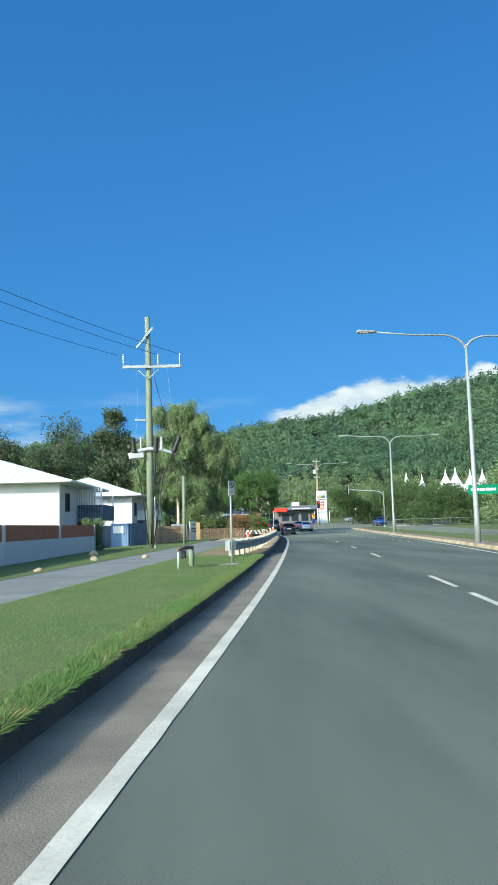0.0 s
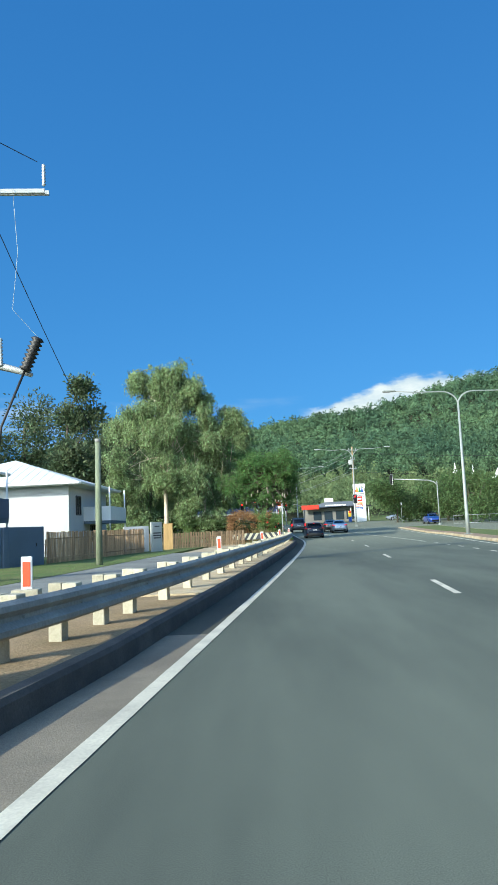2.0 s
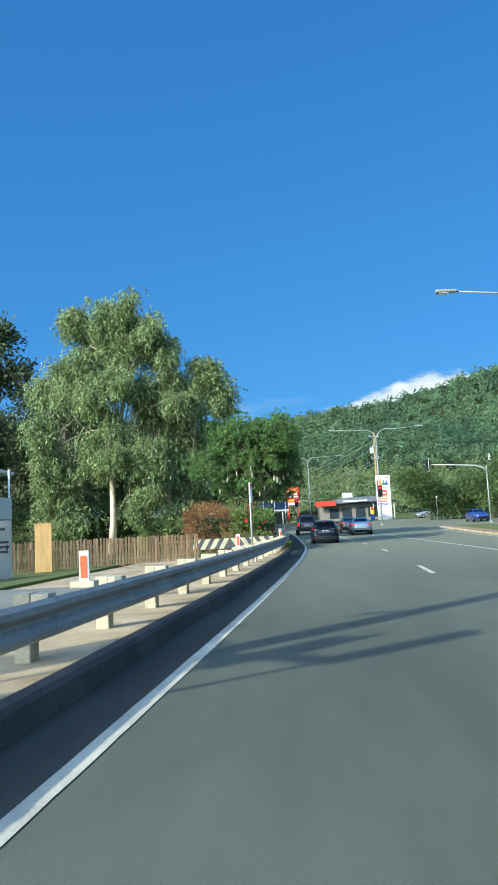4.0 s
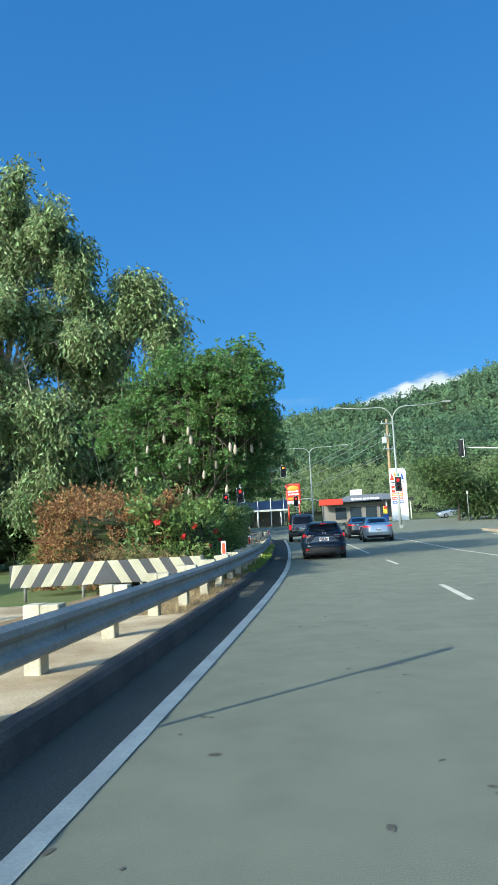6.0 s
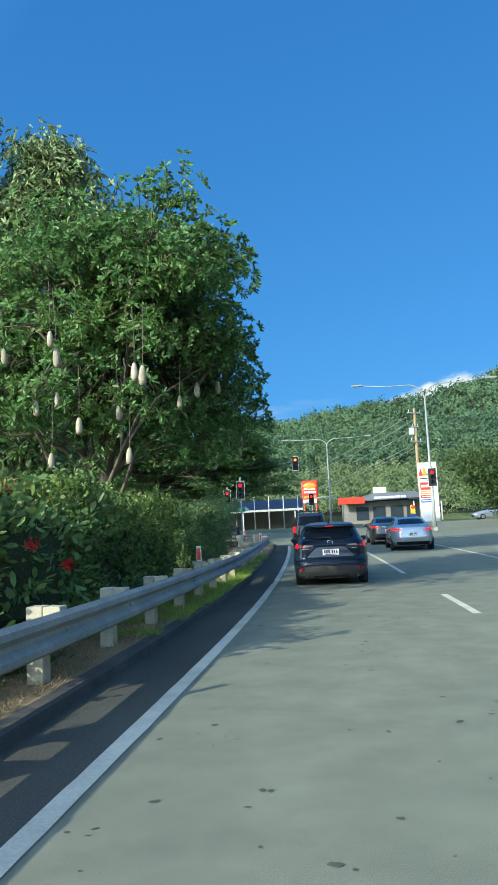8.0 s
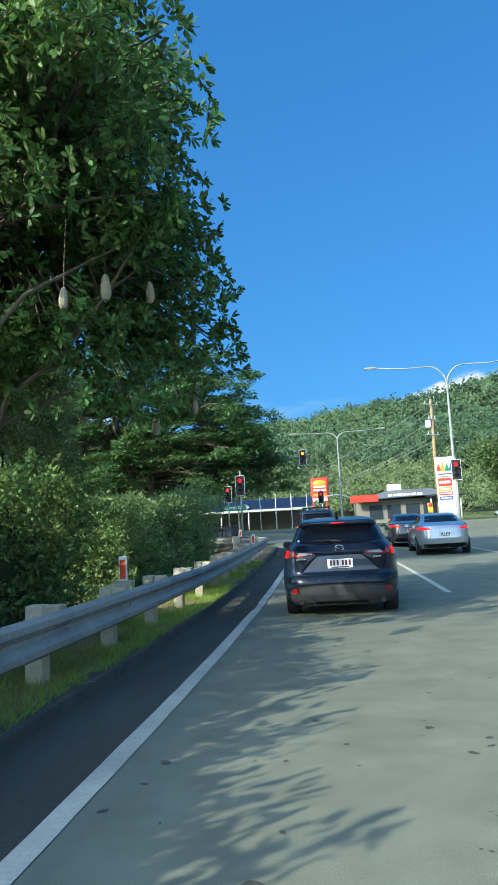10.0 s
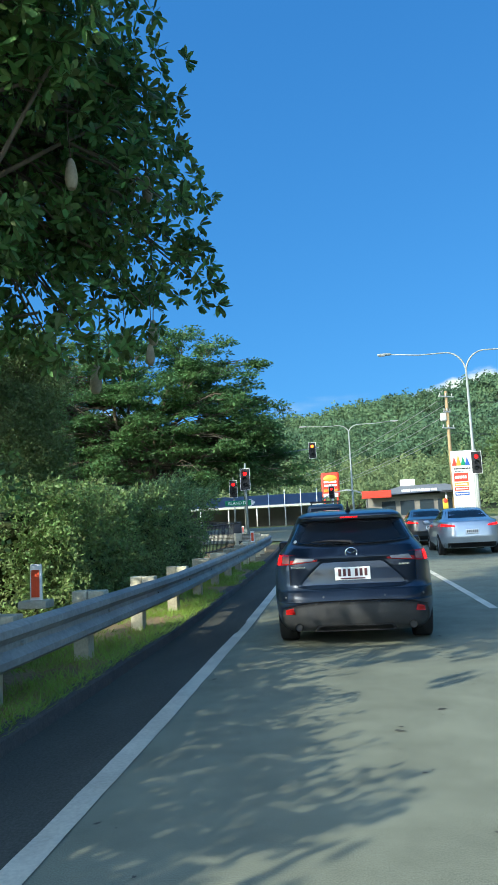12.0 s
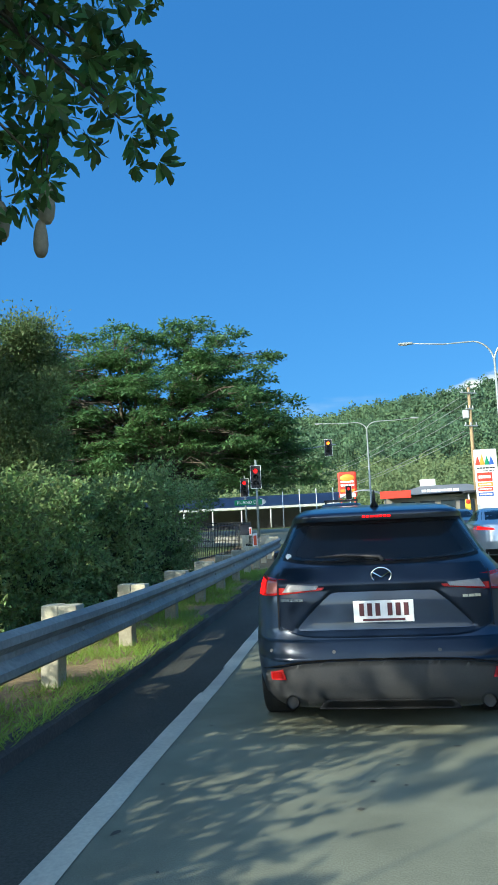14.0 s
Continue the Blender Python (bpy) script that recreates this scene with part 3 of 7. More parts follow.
def make_stop_line(name, x0, x1, y, label):
    bm = bmesh.new()
    box(bm, ((x0 + x1) / 2, y, rise(y) + 0.003), (x1 - x0, 0.35, 0.008))
    tagged(link(name, bm, PAINT), label, "road marking", kind="structure")


make_stop_line("stop_line", 5.6, 16.0, 119.5, "white painted stop line at the crossing")


# ---------------------------------------------------------------- guardrail
def rail_x(y):
    x = edge_x(y) - float(np.interp(y, [26, 28, 31, 36, 67, 78, 92, 105, 125], [1.72, 1.5, 1.22, 1.03, 0.96, 0.95, 1.0, 1.05, 1.05]))
    return x - (0.06 * (y - 112) ** 2 if y > 112 else 0)


def rail_side(y):
    d = Vector((rail_x(y + 0.3) - rail_x(y - 0.3), 0.6, 0)).normalized()
    return Vector((d.y, -d.x, 0))


def rail_z(y):
    return rise(y) + 0.14


def make_guardrail():
    root = empty("guardrail", (rail_x(60), 60, rail_z(60)), 0, "long galvanised steel guardrail on cream timber posts", "guardrail")
    inv = root.matrix_world.inverted()
    ys = [*np.arange(26.3, 112, 1.0), *np.arange(112, 119.6, 0.5)]
    prof = [(0.0, -0.155), (0.02, -0.16), (0.075, -0.125), (0.08, -0.075), (0.02, -0.02), (0.02, 0.02), (0.08, 0.075), (0.075, 0.125), (0.02, 0.16), (0, 0.155)]
    prof = prof + [(u - 0.006, v) for u, v in reversed(prof)]
    bm = bmesh.new()
    sweep(bm, prof, [((rail_x(y), y, rail_z(y) + 0.43), rail_side(y)) for y in ys])
    bmesh.ops.transform(bm, matrix=inv, verts=bm.verts[:])
    part("rail", bm, GALV, root, "W-shaped weathered steel beam")
    bm = bmesh.new()
    box(bm, (0, 0, 0.17), (0.15, 0.18, 0.92), 0.012)
    me_post = bpy.data.meshes.new("post")
    bm.to_mesh(me_post)
    bm.free()
    me_post.materials.append(POST)
    bm = bmesh.new()
    box(bm, (0, 0, 0), (0.16, 0.17, 0.35), 0.01)
    me_block = bpy.data.meshes.new("spacer_block")
    bm.to_mesh(me_block)
    bm.free()
    me_block.materials.append(POST)
    bm = bmesh.new()
    bmesh.ops.create_cone(bm, cap_ends=True, segments=8, radius1=0.022, radius2=0.016, depth=0.02)
    me_bolt = bpy.data.meshes.new("bolt")
    bm.to_mesh(me_bolt)
    bm.free()
    me_bolt.materials.append(GALV)
    stands = [26.9, 28.1, 29.3, 30.5, 31.75, 33.0, 34.1, 35.85, 37.7] + [39.7 + 1.985 * i for i in range(40)]
    for y in stands:
        s = rail_side(y)
        rz = math.degrees(math.atan2(s.y, s.x))
        post = new("post", me_post)
        post.parent = root
        post.matrix_basis = inv @ pose(rail_x(y) - s.x * 0.236, y - s.y * 0.236, rail_z(y), 0, random.uniform(-1, 1), rz)
        block = new("spacer_block", me_block)
        block.parent = root
        block.matrix_basis = inv @ pose(rail_x(y) - s.x * 0.08, y - s.y * 0.08, rail_z(y) + 0.45, 0, 0, rz)
        bolt = new("bolt", me_bolt)
        bolt.parent = root
        bolt.matrix_basis = inv @ pose(rail_x(y) + s.x * 0.03, y + s.y * 0.03, rail_z(y) + 0.43, 0, 90, rz)
    # bull-nose end with a black and white arrow board
    bm = bmesh.new()
    tube(bm, [(0, 0, -0.16), (0, 0, 0.16)], 0.12, 14)
    part("rail_nose", bm, GALV, root).matrix_basis = inv @ pose(rail_x(26.3) - 0.1, 26.3, rail_z(26.3) + 0.43)
    bm = bmesh.new()
    box(bm, (-0.10, 0, 0), (0.17, 0.03, 0.36), 0.006)
    front = part("end_board", bm, GREY_SIGN, root, "end plate with its shade put into the grey")
    front.matrix_basis = inv @ pose(rail_x(26.0) - 0.06, 26.0, rail_z(26) + 0.45, 0, 0, 12)
    bm = bmesh.new()
    box(bm, (0.16, 0, 0), (0.34, 0.03, 0.36), 0.006)
    arrow = part("arrow_board", bm, GREY_SIGN, root, "grey board with a dark arrow notch")
    arrow.matrix_basis = inv @ pose(rail_x(26.0) - 0.08, 26.0, rail_z(26) + 0.45, 0, 0, 50)
    bm = bmesh.new()
    vs = [bm.verts.new((x, -0.018, z)) for x, z in ((0.01, 0.15), (0.15, 0), (0.01, -0.15))]
    bm.faces.new(vs)
    bmesh.ops.solidify(bm, geom=bm.faces[:], thickness=0.004)
    bmesh.ops.recalc_face_normals(bm, faces=bm.faces[:])
    part("notch", bm, BOARD_BLACK, arrow, "dark triangle")
    bm = bmesh.new()
    tube(bm, [(0, 0, -0.62), (0.04, 0, 0.2)], 0.05, 10)
    part("end_post", bm, WHITE_METAL, root).matrix_basis = inv @ pose(rail_x(26.1) - 0.05, 26.15, rail_z(26) + 0.5)


make_guardrail()


def delineator(x, y, base, h, red=True):
    root = empty("delineator_post", (x, y, base), random.uniform(-6, 6), "white plastic guide post with a red reflector", "guide post", "guide posts along the guardrail")
    bm = bmesh.new()
    box(bm, (0, 0, h / 2), (0.11, 0.035, h), 0.012)
    part("post", bm, WHITE_SIGN, root)
    bm = bmesh.new()
    box(bm, (0, -0.021, h - 0.17), (0.075, 0.006, 0.24))
    part("reflector", bm, ORANGE_REFLECT, root, "red reflective strip")
    bm = bmesh.new()
    box(bm, (0, -0.01, -0.02), (0.26, 0.2, 0.07), 0.01)
    part("bracket", bm, POST, root)


for x, y in ((rail_x(31.2) - 0.3, 31.2), (rail_x(42) - 0.3, 42), (rail_x(53.2) - 0.3, 53.2), (rail_x(64.6) - 0.3, 64.6), (4.55, 80.0), (4.45, 90.6), (4.6, 105.4), (2.7, 117.5)):
    delineator(x, y, rail_z(y) + 0.60, 0.33)


# ---------------------------------------------------------------- trees
def limb(bm, a, b, r0, r1, rng, wob=0.12, n=5, seg=7):
    a, b = np.array(a, float), np.array(b, float)
    ln = np.linalg.norm(b - a)
    pts, rad = [], []
    for i in range(n + 1):
        t = i / n
        p = a + (b - a) * t + rng.normal(size=3) * wob * ln * 0.25 * math.sin(math.pi * t)
        p[2] += 0.08 * ln * math.sin(math.pi * t)
        pts.append(tuple(p))
        rad.append(r0 + (r1 - r0) * t ** 0.8)
    tube(bm, pts, rad, seg)
    return pts


def lobed(blobs, k, share, seed):
    """Breaks each ellipsoid of a crown into k smaller, uneven lobes."""
    rng = np.random.default_rng(seed)
    out = []
    for b in blobs:
        for _ in range(k):
            d = unit(rng.normal(size=(1, 3)))[0]
            r = rng.uniform(0.45, 0.95)
            s = share * rng.uniform(0.65, 1.3)
            out.append((b[0] + d[0] * b[3] * r, b[1] + d[1] * b[4] * r, b[2] + d[2] * b[5] * r, b[3] * s, b[4] * s, b[5] * s))
    return out


def crown_points(rng, blobs, n):
    """n clump centres, mostly near the skins of the ellipsoids (x, y, z, rx, ry, rz)."""
    vol = np.array([b[3] * b[4] * b[5] for b in blobs]) ** 0.75
    pick = rng.choice(len(blobs), n, p=vol / vol.sum())
    b = np.array(blobs, float)[pick]
    d = unit(rng.normal(size=(n, 3)))
    d[:, 2] = np.where(d[:, 2] < -0.55, -d[:, 2] * 0.6, d[:, 2])
    rad = rng.uniform(0.4, 1.0, n) ** 0.5
    rad *= np.array([0.9 + 0.45 * noise.noise((v[0] * 1.7 + k * 3.1, v[1] * 1.7, v[2] * 1.7)) for v, k in zip(d, pick)])
    return b[:, :3] + d * b[:, 3:] * np.minimum(rad, 1.04)[:, None], d


def make_tree(name, at, trunk, blobs, clumps, per, spread, leaf, width, leaf_mat, bark, label, seed, droop=0.0, r0=0.25, limbs=14,
              flat=1.0, category="tree", group="", fork=None, style="scatter", oval=False):
    """trunk: points (local); blobs: ellipsoids of the crown (local)."""
    rng = np.random.default_rng(seed)
    root = empty(name, at, 0, label, category, group)
    cl, out = crown_points(rng, blobs, clumps)
    bm = bmesh.new()
    rads = [r0 * (1 - 0.65 * i / (len(trunk) - 1)) for i in range(len(trunk))]
    rads[0] *= 1.3
    tube(bm, trunk, rads, 12)
    tp = np.array(trunk, float)
    pick = rng.choice(clumps, min(limbs, clumps), replace=False)
    for i in pick:
        k = rng.integers(max(1, len(tp) // 3), len(tp))
        s = tp[k] if fork is None else np.array(fork)
        q = limb(bm, s, cl[i] * 0.96 + s * 0.04, r0 * rng.uniform(0.14, 0.36), 0.014, rng)
        for j in rng.choice(clumps, 3):
            if np.linalg.norm(cl[j] - q[3]) < 3.2 * max(1.0, spread):
                limb(bm, q[3], cl[j], r0 * 0.14, 0.01, rng, n=3, seg=5)
    if style == "rosette":
        heart = cl.mean(0)
        for p in cl:
            limb(bm, p * 0.6 + heart * 0.4, p, 0.022, 0.007, rng, n=3, seg=4)
    part("trunk", bm, bark, root, smooth=True)
    size = rng.uniform(0.6, 1.35, clumps)
    if style == "rosette":
        k, m = per // 11, 11
        c = np.repeat(cl, k, 0)
        o = np.repeat(out, k, 0)
        loc = np.clip(rng.normal(size=(len(c), 3)), -1.0, 1.0) * spread * 0.5 * np.repeat(size, k)[:, None]
        o = unit(o * 0.8 + unit(loc) * 0.8 + np.array([0, 0, 0.4]))
        ref = unit(np.cross(o, unit(rng.normal(size=o.shape))))
        ref2 = np.cross(o, ref)
        ang = np.tile(np.arange(m) * 2 * math.pi / m, len(c)) + np.repeat(rng.uniform(0, 6.28, len(c)), m)
        big = lambda v: np.repeat(v, m, 0)
        axis = big(ref) * np.cos(ang)[:, None] + big(ref2) * np.sin(ang)[:, None] + big(o) * rng.uniform(0.1, 0.9, (len(ang), 1)) + rng.normal(size=(len(ang), 3)) * 0.15
        base = big(c + loc) + unit(axis) * leaf * 0.12
    elif style == "strand":
        m = 9
        k = per // m
        c = np.repeat(cl, k, 0)
        s = c + np.clip(rng.normal(size=(len(c), 3)), -1.5, 1.5) * spread * 0.5 * np.repeat(size, k)[:, None]
        t = np.tile(np.linspace(0, 1, m), len(c))[:, None]
        sway = np.repeat(rng.normal(size=(len(c), 3)) * np.array([0.28, 0.28, 0.0]), m, 0)
        drop = np.repeat(rng.uniform(0.35, 1.15, (len(c), 1)), m, 0)
        base = np.repeat(s, m, 0) + sway * t ** 0.7 + np.array([0, 0, -1.0]) * drop * t ** 1.4 + rng.normal(size=(len(c) * m, 3)) * 0.05
        axis = rng.normal(size=base.shape) * 0.38 + sway * 0.5
    else:
        n = clumps * per
        c = np.repeat(cl, per, 0)
        o = np.repeat(out, per, 0)
        loc = np.clip(rng.normal(size=(n, 3)), -1.4, 1.4) * spread * 0.5 * np.repeat(size, per)[:, None]
        loc[:, 2] *= flat
        base = c + loc
        axis = unit(o * 0.5 + unit(loc) * 0.7 + rng.normal(size=(n, 3)) * 0.6)
    axis = unit(axis)
    axis[:, 2] -= droop
    if oval:
        me = quads_mesh("crown", leaf_ovals(rng, base, axis, leaf, width), leaf_mat, 6)
    else:
        me = quads_mesh("crown", leaf_quads(rng, base, axis, leaf, width), leaf_mat)
    ob = new("crown", me)
    ob.parent = root
    return root


GUM_A = [(3.0, 0, 15.8, 1.7, 1.8, 1.7), (1.0, 0, 16.2, 2.4, 2.2, 2.0), (-1.2, 0.4, 15.6, 2.3, 2.2, 2.0), (-2.8, 0.4, 11.8, 2.6, 2.4, 2.6), (3.0, 0, 13.2, 2.1, 2.2, 2.4), (3.7, 0, 10.0, 2.2, 2.2, 2.2), (-3.8, 0, 8.0, 2.3, 2.2, 2.2),
         (3.6, -0.5, 6.6, 2.3, 2.2, 2.4), (0.2, -1.2, 10.6, 2.5, 2.0, 2.6), (-0.6, -1.0, 6.8, 2.2, 1.6, 1.8), (-3.6, 0.2, 4.8, 2.0, 1.8, 1.6), (0.4, 0.8, 13.8, 2.5, 2.0, 2.4), (3.2, 0, 3.6, 2.2, 2.0, 1.6), (-3.2, 0.6, 2.8, 2.2, 2.0, 1.6)]
make_tree("gum_tree", (-6.9, 94, rise(94) - 0.1), [(0, 0, 0), (0.15, 0, 2.5), (0.1, 0.1, 5.5), (0.7, 0, 8.5), (1.3, 0.1, 11.5), (1.4, 0.1, 14)],
          lobed(GUM_A, 9, 0.36, 5) + [(1.3, -0.7, 14.6, 1.2, 1.0, 1.3), (1.2, -0.8, 12.6, 1.3, 1.0, 1.4), (0.8, -0.9, 16.4, 1.3, 1.0, 1.1)], 800, 162, 0.66, 0.28, 0.085, LEAF_GUM, PALE_BARK, "tall weeping gum tree with pale trunk behind a paling fence", 11, droop=1.0, r0=0.24, limbs=34, style="strand")
GUM_B = [(3.2, -0.6, 10.6, 1.3, 1.3, 1.2), (2.0, -0.6, 12.0, 1.4, 1.4, 1.1), (0.6, -0.5, 11.2, 1.5, 1.5, 1.6), (0.4, 0, 8.6, 2.0, 1.8, 1.6), (-1.2, 0.4, 6.0, 2.4, 2.0, 2.2), (0.9, 0.6, 5.0, 2.0, 1.6, 2.0), (-0.5, -0.2, 9.6, 1.8, 1.8, 1.8)]
make_tree("gum_tree", (-2.6, 95.6, rise(95.6) - 0.1), [(-0.9, 0, 0), (-0.6, 0, 4), (0.2, -0.2, 7.5), (1.4, -0.4, 10), (2.4, -0.5, 11.4)],
          lobed(GUM_B, 8, 0.36, 6), 380, 162, 0.58, 0.28, 0.085, LEAF_GUM, PALE_BARK, "tall weeping gum tree with slender leaning crown", 12, droop=1.0, r0=0.2, limbs=30, style="strand")
SAUSAGE = [(2.0, -2.7, 6.4, 1.3, 1.2, 0.9), (2.6, -2.7, 6.3, 0.9, 1.0, 0.9), (2.8, -1.4, 6.1, 0.9, 1.0, 1.0), (0.1, 0.0, 5.5, 2.3, 2.8, 2.1), (1.7, 0.7, 5.0, 1.5, 2.1, 1.9), (-1.8, -0.4, 4.7, 1.8, 2.4, 1.9), (0.6, -1.6, 4.3, 2.2, 2.0, 1.5), (0.9, 1.6, 5.2, 1.45, 1.5, 1.5), (1.3, 0.3, 6.9, 1.7, 1.8, 1.1), (-0.6, -0.6, 6.6, 1.3, 1.4, 1.0), (2.3, 0.2, 5.0, 1.4, 1.6, 1.7), (1.9, 0.9, 6.9, 1.3, 1.4, 1.1), (0.4, -0.4, 7.2, 1.3, 1.3, 0.9), (0.3, 0.2, 4.9, 1.8, 2.0, 1.6), (2.4, 1.4, 4.2, 0.7, 0.65, 0.75), (2.1, 1.3, 3.6, 0.8, 0.8, 0.7), (1.5, 0.9, 3.4, 1.1, 1.0, 0.75), (0.6, -0.2, 3.3, 1.4, 1.3, 0.8)]
make_tree("sausage_tree", (2.5, 89.6, rise(89.6) + 0.05), [(0, 0, 0), (0.05, 0, 1.2), (0.2, 0.1, 2.4), (0.3, 0.1, 4.2), (0.2, 0, 6)],
          lobed(SAUSAGE, 7, 0.46, 9) + [(3.15, 1.9, 3.9, 0.4, 0.4, 0.4), (3.0, 1.9, 4.2, 0.4, 0.4, 0.4), (2.7, 1.8, 3.55, 0.4, 0.4, 0.35), (3.25, 1.9, 5.1, 0.4, 0.4, 0.4)], 900, 110, 0.52, 0.128, 0.046, LEAF_SAUSAGE, BARK, "broad sausage tree with glossy leaves and hanging fruits", 21, droop=0.25, r0=0.26, limbs=40, style="rosette", oval=True)


def pad_tree(name, at, domes, pads, sprays, per, reach, leaf, width, leaf_mat, label, seed, r0, fork, stems):
    """A spreading tree: level pads of feathery sprays over open, forking limbs. domes: (x, z, half width, depth, height)."""
    rng = np.random.default_rng(seed)
    root = empty(name, at, 0, label, "tree")
    centres = []
    share = np.array([d[2] * d[4] for d in domes])
    while len(centres) < pads:
        x, z, rx, ry, rz = domes[rng.choice(len(domes), p=share / share.sum())]
        v = unit(rng.normal(size=(1, 3)))[0]
        v[2] = abs(v[2]) ** 0.8 - 0.12
        k = rng.uniform(0.62, 1.0) if rng.random() < 0.72 else rng.uniform(0.3, 0.62)
        p = np.array([x + v[0] * rx * k, v[1] * ry * k, z + v[2] * rz * k])
        if all(np.linalg.norm((p - q) * np.array([1, 1, 1.9])) > reach * 0.8 for q in centres):
            centres.append(p)
        elif rng.random() < 0.02:
            centres.append(p)
    centres = np.array(centres)
    size = rng.uniform(0.65, 1.3, pads)
    bm = bmesh.new()
    forks = []
    tube(bm, [(0, 0, 0), (0.1, 0, fork * 0.5), (0.15, 0, fork)], [r0 * 1.35, r0, r0 * 0.9], 12)
    for k in range(stems):
        a = 2 * math.pi * k / stems + rng.uniform(-0.3, 0.3)
        out = domes[0][2] * rng.uniform(0.25, 0.5)
        end = (math.cos(a) * out, math.sin(a) * domes[0][3] * 0.4, fork + domes[0][4] * rng.uniform(0.45, 0.75))
        forks.append(limb(bm, (0.15, 0, fork), end, r0 * 0.62, r0 * 0.2, rng, 0.25, 7, 9))
    centres = np.vstack([centres] + [np.array(f[-1])[None] + rng.normal(size=(3, 3)) * np.array([0.9, 0.9, 0.2]) + np.array([0, -0.5, 0.35]) for f in forks])
    size = np.concatenate([size, np.full(3 * stems, 1.0)])
    joints = np.array([p for f in forks for p in f[2:]])
    for p in centres:
        d = np.linalg.norm(joints - p, axis=1) + np.maximum(0, joints[:, 2] - p[2]) * 2
        q = joints[int(np.argmin(d))]
        pts = limb(bm, q, p - np.array([0, 0, 0.15]), r0 * 0.17, 0.03, rng, 0.3, 5, 6)
        for _ in range(3):
            t = p + rng.normal(size=3) * np.array([0.8, 0.8, 0.12]) * reach * 0.6
            limb(bm, pts[3], t, 0.035, 0.012, rng, 0.2, 3, 4)
    part("trunk", bm, BARK, root, smooth=True)
    c = np.repeat(centres, sprays, 0)
    sz = np.repeat(size, sprays)[:, None]
    ang, rad = rng.uniform(0, 6.283, len(c)), np.sqrt(rng.random(len(c)))
    o = np.stack([np.cos(ang) * rad, np.sin(ang) * rad, np.zeros(len(c))], 1) * reach * sz
    o[:, 2] = -0.36 * rad ** 2 * reach * sz[:, 0] + rng.normal(size=len(c)) * 0.26
    hub = c + o
    fan = np.repeat(rng.uniform(0.35, 0.75, len(c)), per)
    ang = rng.uniform(0, 6.283, len(c) * per)
    rad = np.sqrt(rng.random(len(c) * per)) * fan
    base = np.repeat(hub, per, 0) + np.stack([np.cos(ang) * rad, np.sin(ang) * rad, -0.25 * rad ** 2 + rng.normal(size=len(ang)) * 0.05], 1)
    axis = np.stack([np.cos(ang), np.sin(ang), rng.normal(size=len(ang)) * 0.35 - 0.15], 1) + rng.normal(size=(len(ang), 3)) * 0.3
    axis = unit(axis)
    up = unit(np.array([0, 0, 1.0]) + rng.normal(size=axis.shape) * 0.35)
    side = unit(np.cross(axis, up))
    ln, wd = leaf * rng.uniform(0.6, 1.3, (len(ang), 1)), width * rng.uniform(0.7, 1.2, (len(ang), 1))
    q = np.stack([base, base + axis * ln * 0.5 + side * wd * 0.5, base + axis * ln, base + axis * ln * 0.5 - side * wd * 0.5], 1).reshape(-1, 3)
    new("crown", quads_mesh("crown", q, leaf_mat)).parent = root


pad_tree("rain_tree", (-9.5, 146, rise(146) - 0.1), [(0.5, 5.6, 12.8, 9.0, 15.6), (-11.5, 6.0, 9.0, 7.0, 14.0), (8.0, 4.4, 5.4, 5.0, 8.0)], 370, 18, 36, 1.6, 0.34, 0.16, LEAF_RAIN,
         "spreading rain tree with layered feathery crown", 31, 0.48, 2.6, 7)
make_tree("bushy_tree", (-13.5, 125, rise(125) - 0.1), [(0, 0, 0), (0.1, 0, 3.0), (0.3, 0, 6.5), (0.4, 0, 10)],
          lobed([(2.2, 0, 11.2, 2.6, 2.6, 1.6), (-2, 0, 10.8, 3, 3, 1.8), (3.6, 0, 9.6, 2.4, 2.6, 2.4), (0.5, -0.5, 9.0, 3.2, 2.6, 2.6), (-3.5, 0, 8.5, 3, 3, 2.6), (4.2, -0.5, 6.0, 2.2, 2.4, 2.4), (1.0, -1, 5.2, 3.2, 2.4, 2.6), (-3, 0, 4.6, 3, 2.4, 2.2)], 4, 0.5, 8),
          620, 120, 1.1, 0.22, 0.09, LEAF_DARK, BARK, "dense dark bushy tree behind the hedge", 32, r0=0.3, limbs=26)


def belt_tree(x, y, h, r, seed, mat, label="dark bushy tree in the belt behind the houses", group="tree belt", n=300, leaf=0.42):
    rng = np.random.default_rng(seed + 500)
    blobs = [(rng.normal() * r * 0.35, rng.normal() * r * 0.35, h * f, r * rng.uniform(0.6, 0.85), r * 0.75, h * 0.17) for f in (0.24, 0.42, 0.60, 0.80)]
    make_tree("tree", (x, y, land(x, y) - 0.1), [(0, 0, 0), (0.1, 0, h * 0.3), (-0.1, 0.1, h * 0.55), (0, 0, h * 0.72)], lobed(blobs, 4, 0.55, seed), n, 36, r * 0.34, leaf, leaf * 0.5, mat, BARK,
              label, seed, r0=h * 0.018, limbs=8, group=group)


k = 0
for x, y, h, r in ((-62, 118, 15, 5), (-54, 112, 17, 4.5), (-47, 120, 16, 5), (-40, 112, 18, 4.8), (-33, 118, 15, 5), (-26.5, 112, 20, 4.2), (-21, 118, 17, 4.5), (-15.5, 112, 16, 4.5),
                   (-70, 125, 14, 6), (-18, 104, 10, 4)):
    k += 1
    belt_tree(x, y, h, r, 40 + k, LEAF_BELT)
